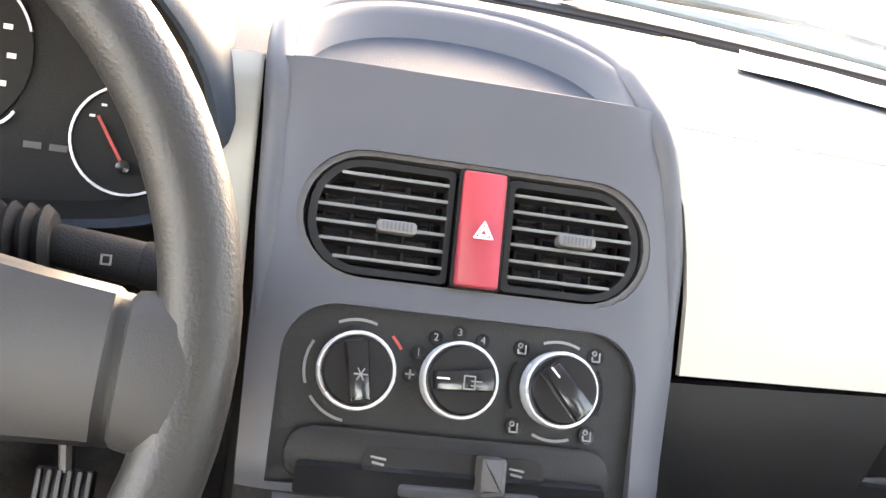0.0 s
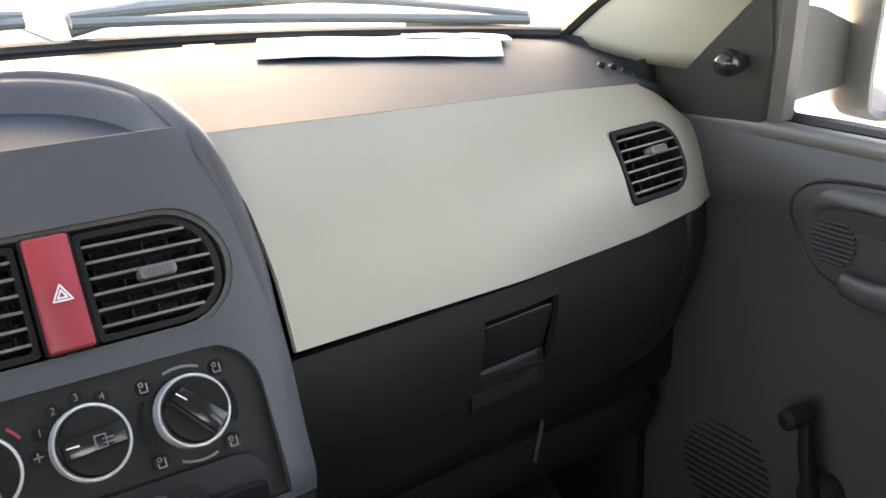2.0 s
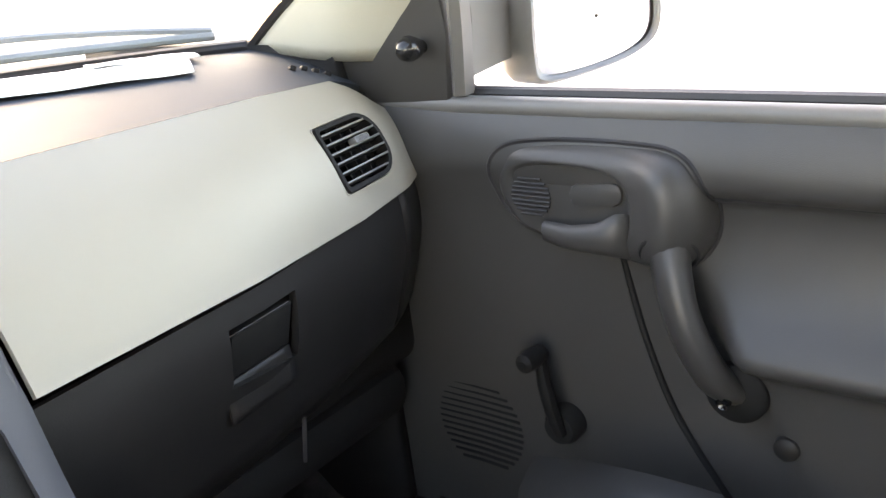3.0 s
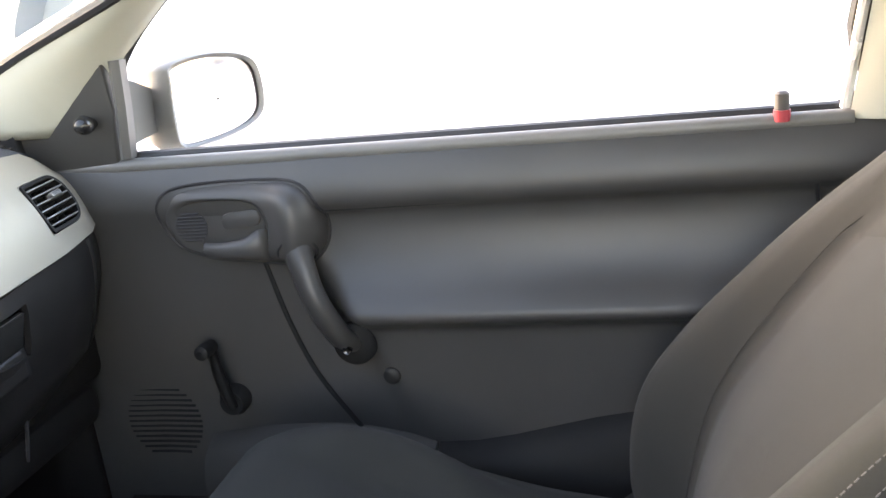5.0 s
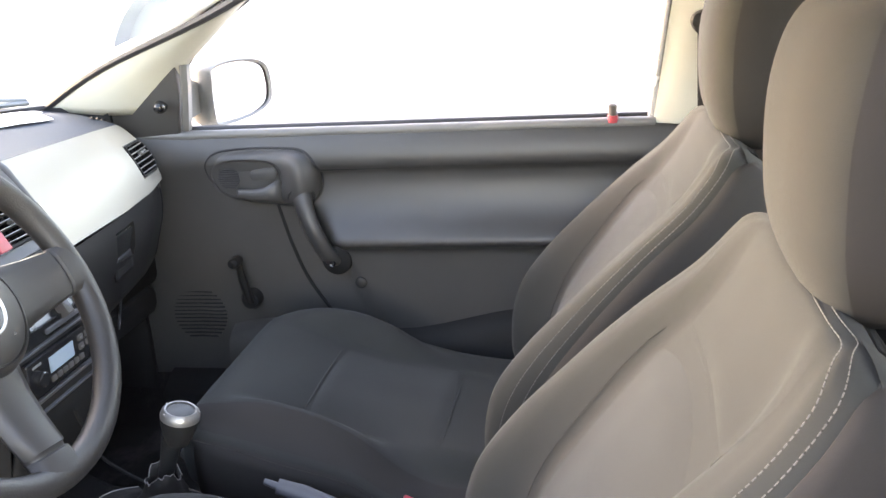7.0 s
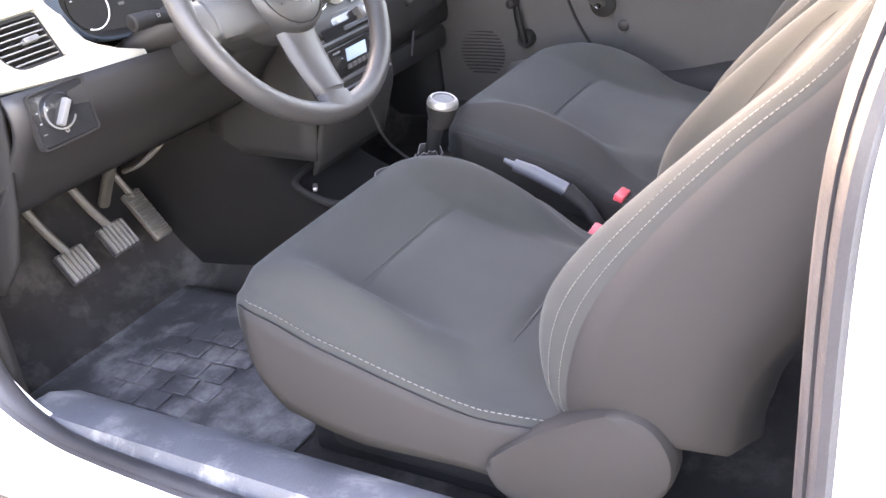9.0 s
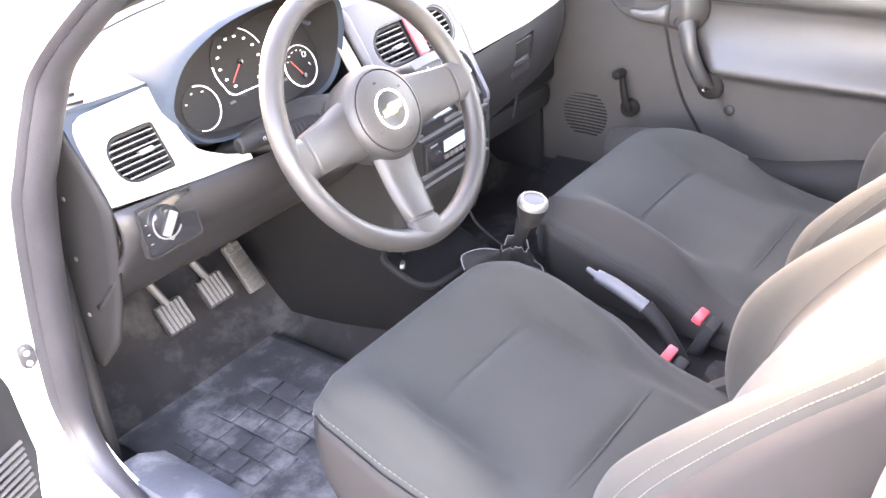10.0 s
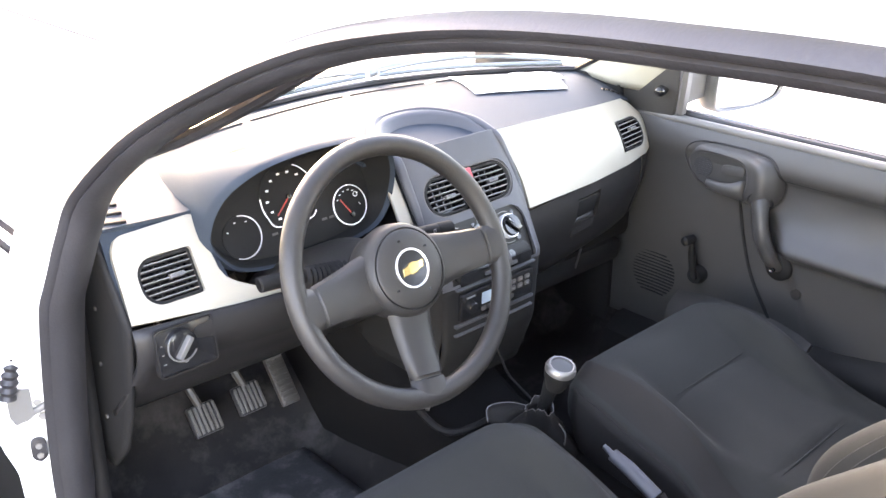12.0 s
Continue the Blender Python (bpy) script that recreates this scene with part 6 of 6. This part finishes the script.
part("boot_edge", tube(rows[-1], 0.0009, 5, True), VENTGREY, gl, "frayed pale collar edge")
flap = [(-0.062, 0.062, 0.050), (-0.044, 0.080, 0.066), (0.000, 0.072, 0.060), (0.030, 0.050, 0.050)]
part("boot_flap", loft([[Vector(p) for p in curve(flap, 4)], [Vector(p) * 0.72 + Vector((0, 0, 0.012)) for p in curve(flap, 4)], [Vector(p) * 0.5 + Vector((0, 0, 0.004)) for p in curve(flap, 4)]], False, False), VINYL, gl, "lifted flap of the boot", thick=0.002)
part("flap_edge", tube(curve(flap, 4), 0.0015, 5), VENTGREY, gl, "pale worn flap edge")
part("boot_frame", tube(curve([(0.040, -0.002, 0.054), (0.022, -0.030, 0.056), (0.004, -0.062, 0.058), (-0.004, -0.068, 0.040)], 4), 0.0014, 6), VENTGREY, gl, "bent wire of the boot frame")
part("shaft", tube([(0, -0.005, 0.06), (-0.005, -0.025, 0.12), (-0.010, -0.040, 0.16)], [0.011, 0.012, 0.016], 14), LOWER, gl)
tilt = Matrix.Translation((-0.012, -0.046, 0.150)) @ Matrix.Rotation(radians(14), 4, "X")
part("knob", lathe(((0.015, 0.0), (0.020, 0.012), (0.0255, 0.030), (0.0265, 0.040), (0.001, 0.041))), LOWER, gl, "black gear knob", at=tilt)
part("collar", lathe(((0.0266, 0.040), (0.0270, 0.044), (0.0252, 0.050), (0.0215, 0.0535), (0.0195, 0.0530), (0.0195, 0.048))), STEEL, gl, "silver knob collar with small studs", at=tilt)
part("knob_cap", lathe(((0.0195, 0.046), (0.0190, 0.0505), (0.012, 0.0525), (0.001, 0.053))), LCDGREY, gl, "grey shift pattern cap", at=tilt)
for k in range(5):
    t = 2 * math.pi * k / 5
    part("collar_stud", lathe(((0.0018, 0.0), (0.0016, 0.001), (0.0005, 0.0012)), 8), STEEL, gl, at=tilt @ Matrix.Translation((0.0245 * math.cos(t), 0.0245 * math.sin(t), 0.0505)))
hbk = thing("handbrake", "grey handbrake lever with a push button between the seats", "handbrake", at=(-0.018, -0.60, 0.38))
ho = Vector((-0.018, -0.60, 0.38))
hpts = [Vector(p) - ho for p in ((-0.022, -0.418, 0.503), (-0.020, -0.45, 0.492), (-0.018, -0.505, 0.466), (-0.017, -0.535, 0.440), (-0.016, -0.565, 0.39), (-0.016, -0.57, 0.372))]
part("grip", tube(hpts[:3], [0.0105, 0.0120, 0.0120], 14), PODGREY, hbk, "grey handbrake grip")
part("button", tube([hpts[0] + Vector((0, 0.018, 0.007)), hpts[0] + Vector((0, 0.006, 0.002)), hpts[0]], [0.004, 0.005, 0.005], 10), PODGREY, hbk)
part("lever_arm", tube(hpts[2:], [0.0145, 0.012, 0.013, 0.016], 12), LOWER, hbk)
for i, (x, y, z, a) in enumerate(((0.038, -0.577, 0.438, 8), (-0.056, -0.564, 0.412, -10))):
    bk = thing("belt_buckle", "black seat belt buckle with a red button", "belt buckle", "belt buckles", at=(x, y - 0.02, z - 0.09))
    r = Matrix.Rotation(radians(22), 4, "X") @ Matrix.Rotation(radians(a), 4, "Y")
    part("housing", box(0, 0.012, 0.05, 0.046, 0.022, 0.075, 0.005, 2, r), LOWER, bk)
    part("release_button", box(0, 0.020, 0.092, 0.040, 0.017, 0.014, 0.003, 2, r), RED, bk, "red release button")
    part("stalk_strap", box(0, 0.0, -0.005, 0.024, 0.008, 0.06, 0.002, 2, r), LOWER, bk)

# pedals
for nm, x, z, w, h in (("clutch_pedal", -0.380, 0.400, 0.058, 0.060), ("brake_pedal", -0.283, 0.405, 0.058, 0.058), ("accelerator_pedal", -0.205, 0.415, 0.040, 0.105)):
    pd = thing(nm, "ribbed " + nm.replace("_", " ") + " with a worn steel arm", "pedal", "pedals", at=(x, 0.262, z))
    r = Matrix.Rotation(radians(-38), 4, "X")
    part("pad", box(0, 0, 0, w, 0.014, h, 0.004, 2, r), OLDSTEEL if nm == "accelerator_pedal" else RUBBER, pd, "worn rubber pedal pad")
    if nm != "accelerator_pedal":
        for k in range(6):
            part("pad_rib", box(0, 0, 0, w / 6 * 0.5, 0.006, h * 0.88, 0.001, 1), PEDAL, pd, at=r @ Matrix.Translation((-w / 2 + w * (k + 0.5) / 6, -0.009, 0)))
        part("arm", tube(curve([(0, 0.012, 0.02), (-0.01, 0.05, 0.07), (-0.022, 0.09, 0.15), (-0.02, 0.12, 0.24)], 4), 0.008, 8), OLDSTEEL, pd)
    else:
        for k in range(9):
            part("pad_rib", box(0, 0, 0, w * 0.86, 0.004, h / 9 * 0.5, 0.001, 1), OLDSTEEL, pd, at=r @ Matrix.Translation((0, -0.008, -h / 2 + h * (k + 0.5) / 9)))
        part("arm", tube(curve([(0, 0.02, 0.03), (-0.01, 0.06, 0.10), (-0.02, 0.12, 0.20)], 4), 0.006, 8), OLDSTEEL, pd)

# steering column below the shroud, with its joint and cable
colm = part("steering_column", tube([(-0.303, -0.02, 0.745), (-0.295, 0.10, 0.690), (-0.285, 0.17, 0.640)], 0.018, 12), LOWER, dash, "black column tube above the pedals")
part("column_joint", box(-0.277, 0.19, 0.615, 0.036, 0.030, 0.050, 0.008, 2, Matrix.Rotation(radians(40), 4, "X")), OLDSTEEL, colm, "steel universal joint")
part("lower_shaft", tube([(-0.272, 0.20, 0.600), (-0.245, 0.29, 0.500), (-0.230, 0.34, 0.440)], 0.011, 10), OLDSTEEL, colm)
part("control_cable", tube(curve([(-0.21, 0.10, 0.66), (-0.20, 0.16, 0.58), (-0.215, 0.22, 0.53), (-0.205, 0.29, 0.50)], 6), 0.005, 8), DARK, dash, "dark control cable")

# floor mat with raised tiles
mat = thing("floor_mat", "dusty black rubber floor mat with raised tiles", "floor mat", at=(-0.40, 0.06, 0.25))
part("mat_sheet", surf(lambda u, v: (lerp(-0.17, 0.22, u), lerp(-0.34, 0.36, v), 0.003 + 0.0015 * noise.noise((u * 3, v * 4, 0)) + max(0, lerp(-0.34, 0.36, v) - 0.20) * 0.8), 20, 24), MATRUB, mat, thick=0.005)
tile_mesh = finish(box(0, 0, 0, 0.0425, 0.0485, 0.004, 0.0014, 1), MATRUB, "mat_tile")
rt = random.Random(8)
for i in range(6):
    for j in range(4):
        tl = new("mat_tile", tile_mesh)
        tl.parent = mat
        tl.matrix_basis = Matrix.Translation((-0.148 + 0.0465 * i, -0.118 + 0.0525 * j + 0.016 * (i % 2), 0.0105 + rt.uniform(-0.0008, 0.0006))) @ Matrix.Rotation(radians(rt.uniform(-2, 3)), 4, "Z")

# seat belt on the far pillar
bt_ = thing("seat_belt", "black seat belt with its anchor on the far door pillar", "seat belt", at=(0.595, -1.024, 1.03))
bo = Vector((0.595, -1.024, 1.03))
part("belt_anchor", plate([(p.x, p.y) for p in curve([(-0.030, -0.006, 0), (-0.024, 0.014, 0), (0.0, 0.020, 0), (0.026, 0.014, 0), (0.030, -0.008, 0), (0.012, -0.026, 0), (-0.012, -0.026, 0)], 4, True)], frame_at((0.012, 0, 0), (0, -1, 0), (0, 0, 1)), 0.024, 0.006), LOWER, bt_, "black belt anchor cover")
part("anchor_bolt", disc(frame_at((-0.012, 0, 0), (0, -1, 0), (0, 0, 1)), 0, 0.002, ((0.009, -0.004), (0.008, 0.004), (0.001, 0.005)), 14), GLOSS, bt_)
part("webbing", surf(lambda u, v: Vector((0.590 + 0.022 * u + 0.003 * math.sin(u * 9), lerp(-1.004, -1.044, v) - 0.012 * u, lerp(1.018, 0.52, u))) - bo, 20, 3), LOWER, bt_, "black belt webbing", thick=0.002)

# papers on the dash
for nm, q, lab in (("paper_sheet", ((0.236, 0.164), (0.452, 0.106), (0.525, 0.212), (0.302, 0.316)), "white paper sheet lying on the dashboard"),
                   ("paper_sheet", ((0.40, 0.20), (0.50, 0.155), (0.535, 0.225), (0.44, 0.265)), "small folded white paper on the dashboard")):
    k = 0.0075 if "small" in lab else 0.0055

    def sheet(u, v, q=q, k=k):
        a = Vector(q[0]).lerp(Vector(q[1]), u)
        b = Vector(q[3]).lerp(Vector(q[2]), u)
        p = a.lerp(b, v)
        return (p.x, p.y, top_z(p.x, min(p.y, ws_y(p.x) - 0.03)) + k + 0.0012 * math.sin(u * 7 + v * 3) ** 2 + 0.004 * max(0, u - 0.85))

    ob = part(nm, surf(sheet, 14, 10), PAPER, None, thick=0.0008)
    tagged(ob, lab, "paper")

# wipers outside the screen, black parts coloured pale grey for the screen's glare

def ws_out(x, v, out=0.014):
    u = 0.5 + x / (2 * 0.62)
    p = Vector(ws_point(u, v))
    return p + Vector((0, out * 0.45, out))


for xs, vv, lab in (((0.13, 0.58), (0.10, 0.055), "black windscreen wiper at rest on the passenger half"), ((-0.46, 0.09), (0.06, 0.12), "black windscreen wiper at rest on the driver half")):
    wp = thing("windscreen_wiper", lab, "wiper", "wipers", at=ws_out(xs[0], vv[0]))
    o = ws_out(xs[0], vv[0])
    part("blade", tube([ws_out(lerp(*xs, k / 12), lerp(*vv, k / 12), 0.008) - o for k in range(13)], 0.005, 8), GLAREGREY, wp)
    part("bow", tube([ws_out(lerp(*xs, k / 12), lerp(*vv, k / 12), 0.014 + 0.012 * math.sin(math.pi * k / 12)) - o for k in range(13)], 0.004, 6), GLAREGREY, wp)
    m_ = lerp(*xs, 0.5)
    part("wiper_arm", tube([ws_out(m_, lerp(*vv, 0.5), 0.028) - o, ws_out(m_ - 0.15, 0.03, 0.03) - o, ws_out(m_ - 0.22, -0.0, 0.02) - o], [0.006, 0.008, 0.012], 8), GLAREGREY, wp)

# ---------------------------------------------------------------- doorway details
sw_f = frame_at((-0.728, 0.098, 0.590), (1, -0.3, 0), (0.1, 0, 1))
dsw = part("door_switch", plate(rounded(-0.011, -0.019, 0.011, 0.019, 0.011, 6), sw_f, 0.012, 0.003), RUBBER, body, "black rubber courtesy light switch")
for b in (-0.008, 0.008):
    part("switch_screw", disc(sw_f, 0, b, ((0.005, 0.011), (0.0045, 0.0145), (0.001, 0.015)), 12), STEEL, dsw)
part("hinge_bracket", box(-0.722, 0.088, 0.683, 0.046, 0.010, 0.030, 0.003, 2, Matrix.Rotation(radians(-30), 4, "Z")), PAINT, body, "white hinge bracket")
part("hinge_arm", box(-0.732, 0.080, 0.660, 0.060, 0.010, 0.010, 0.003, 2, Matrix.Rotation(radians(-28), 4, "Z") @ Matrix.Rotation(radians(-28), 4, "Y")), VENTGREY, body, "grey door check arm")
for x, z in ((-0.724, 0.676), (-0.720, 0.650)):
    part("hinge_bolt", disc(frame_at((x, 0.079, z), (1, -0.3, 0), (0, 0, 1)), 0, 0, ((0.006, -0.004), (0.006, 0.004), (0.001, 0.004)), 6), STEEL, body)
# flat grey plate stands in for the shade behind the wiring boot
part("jamb_shade_plate", plate(rounded(-0.016, -0.085, 0.016, 0.065, 0.014, 5), frame_at((-0.748, 0.078, 0.735), (1, -0.3, 0), (-0.12, 0, 1)), 0.002), VENTGREY, body, "grey plate painting the shade in the door jamb's gap")
part("wiring_boot", tube([(-0.738 - 0.0015 * k, 0.078, 0.795 - 0.0062 * k) for k in range(17)], [0.006, 0.011, 0.014, 0.0155, 0.016, 0.0155, 0.0145, 0.0115, 0.0145, 0.011, 0.014, 0.0105, 0.0135, 0.010, 0.013, 0.0095, 0.012], 14), RUBBER, body, "ribbed rubber wiring boot")

ddoor = thing("driver_door", "open white driver's door with dark inner trim", "car door", at=(-0.742, 0.165, 0.3))
ddoor.rotation_euler = (0, 0, radians(-72))
part("door_card", surf(lambda u, v: (0.055 - 0.02 * math.sin(v * 3), lerp(-0.03, -1.08, u), lerp(0.03, 0.55, v)), 16, 12), LOWER, ddoor, thick=0.01)
part("door_skin", surf(lambda u, v: (-0.03 - 0.03 * math.sin(v * 2.8), lerp(0.0, -1.10, u), lerp(0.0, 0.56, v)), 16, 12), PAINT, ddoor, thick=0.008)
part("door_edge", box(0.005, 0.0, 0.28, 0.09, 0.02, 0.54, 0.01), PAINT, ddoor)
part("door_foot", box(0.005, -0.55, 0.01, 0.09, 1.08, 0.02, 0.005), PAINT, ddoor)
part("upper_frame", tube([(0.0, -0.02, 0.56), (0.03, -0.12, 0.70), (0.06, -0.32, 0.87), (0.08, -0.55, 0.97), (0.09, -0.85, 1.0), (0.08, -1.06, 0.98), (0.02, -1.09, 0.56)], 0.016, 8), PAINT, ddoor)
for k in range(8):
    part("speaker_slat", tube([(0.062, -0.06, 0.09 + 0.012 * k), (0.062, -0.18, 0.09 + 0.012 * k)], 0.003, 6), DARK, ddoor)


# ---------------------------------------------------------------- yard around the car
bld = thing("building", "white rendered building with cream shutter doors across the yard", "building", at=(17, 0, 0))
part("wall", box(3, 0, 1.45, 6, 40, 2.9, 0.03), WHITEWALL, bld)
part("roof", box(3, 0, 3.0, 6.6, 41, 0.25, 0.05), WALLPAINT, bld)
for y, w in ((0.8, 3.0), (-3.0, 1.3)):
    sh = part("shutter_door", box(-0.03, y, 1.25, 0.08, w, 2.5, 0.01), WALLPAINT, bld, "cream metal shutter door")
    for k in range(12):
        part("shutter_slat", box(-0.085, y, 0.12 + 0.2 * k, 0.03, w - 0.04, 0.17, 0.01, 1), WALLPAINT, sh)
wl = thing("boundary_wall", "pale yellow rendered wall behind the parked cars", "wall", at=(14, -26, 0))
part("wall_body", box(0, 0, 1.6, 26, 0.25, 3.2, 0.02), WALLPAINT, wl)
part("coping", box(0, 0, 3.25, 26.1, 0.35, 0.12, 0.02), WHITEWALL, wl)
part("gate", box(4, 0.16, 1.2, 3, 0.08, 2.4, 0.02), GREYMARK, wl, "grey steel gate")


def parked_car(at, turn, label):
    """A small hatchback seen far off; it faces local +y."""
    c = thing("parked_car", label, "car", "parked cars", at=at)
    c.rotation_euler = (0, 0, radians(turn))
    prof = [(-1.9, 0.45), (-1.92, 0.85), (-1.8, 0.95), (-1.35, 1.38), (-0.2, 1.42), (0.55, 0.98), (1.55, 0.86), (1.85, 0.70), (1.9, 0.40), (1.85, 0.25), (-1.85, 0.25)]
    rings = [[(x, y * k, 0.25 + (z - 0.25) * (h if z > 0.9 else 1)) for y, z in prof] for x, k, h in ((-0.78, 0.95, 0.90), (-0.80, 0.99, 0.96), (-0.66, 1.0, 1.0), (0.66, 1.0, 1.0), (0.80, 0.99, 0.96), (0.78, 0.95, 0.90))]
    b = part("body", loft(rings), PAINT, c, "white car body", angle=30)
    part("windscreen", loft([[(-0.62, 0.56, 1.0), (-0.54, -0.14, 1.40), (0.54, -0.14, 1.40), (0.62, 0.56, 1.0)], [(-0.62, 0.60, 1.0), (-0.54, -0.10, 1.42), (0.54, -0.10, 1.42), (0.62, 0.60, 1.0)]]), GLOSS, c, "dark windscreen")
    for s in (-1, 1):
        part("side_window", box(s * 0.79, -0.55, 1.14, 0.03, 1.3, 0.30, 0.02), GLOSS, c, "dark side window")
        part("headlamp", box(s * 0.58, 1.84, 0.66, 0.32, 0.10, 0.14, 0.03), CHROME, c)
        part("mirror", box(s * 0.88, 0.45, 1.0, 0.16, 0.08, 0.11, 0.03), DARK, c)
    part("grille", box(0, 1.88, 0.60, 0.7, 0.06, 0.12, 0.02), GLOSS, c)
    part("lower_grille", box(0, 1.89, 0.38, 1.3, 0.06, 0.16, 0.03), GLOSS, c, "dark bumper intake")
    for x in (-0.74, 0.74):
        for y in (-1.2, 1.2):
            w = part("wheel", lathe(((0.10, -0.09), (0.29, -0.09), (0.30, -0.06), (0.30, 0.06), (0.29, 0.09), (0.10, 0.09)), 24), BROWN, c, "black tyre", at=Matrix.Translation((x, y, 0.30)) @ Matrix.Rotation(radians(90), 4, "Y"))
            part("rim", lathe(((0.02, -0.10), (0.19, -0.10), (0.20, -0.08), (0.20, 0.08), (0.19, 0.10), (0.02, 0.10)), 20), STEEL, w)
    return c


parked_car((7.6, -13.5, 0), 20, "white hatchback parked in the yard, nose towards the car")
parked_car((11.2, -19.0, 0), 25, "white hatchback parked further off by the wall")
parked_car((16.0, -17.0, 0), 60, "white hatchback parked beside the building")
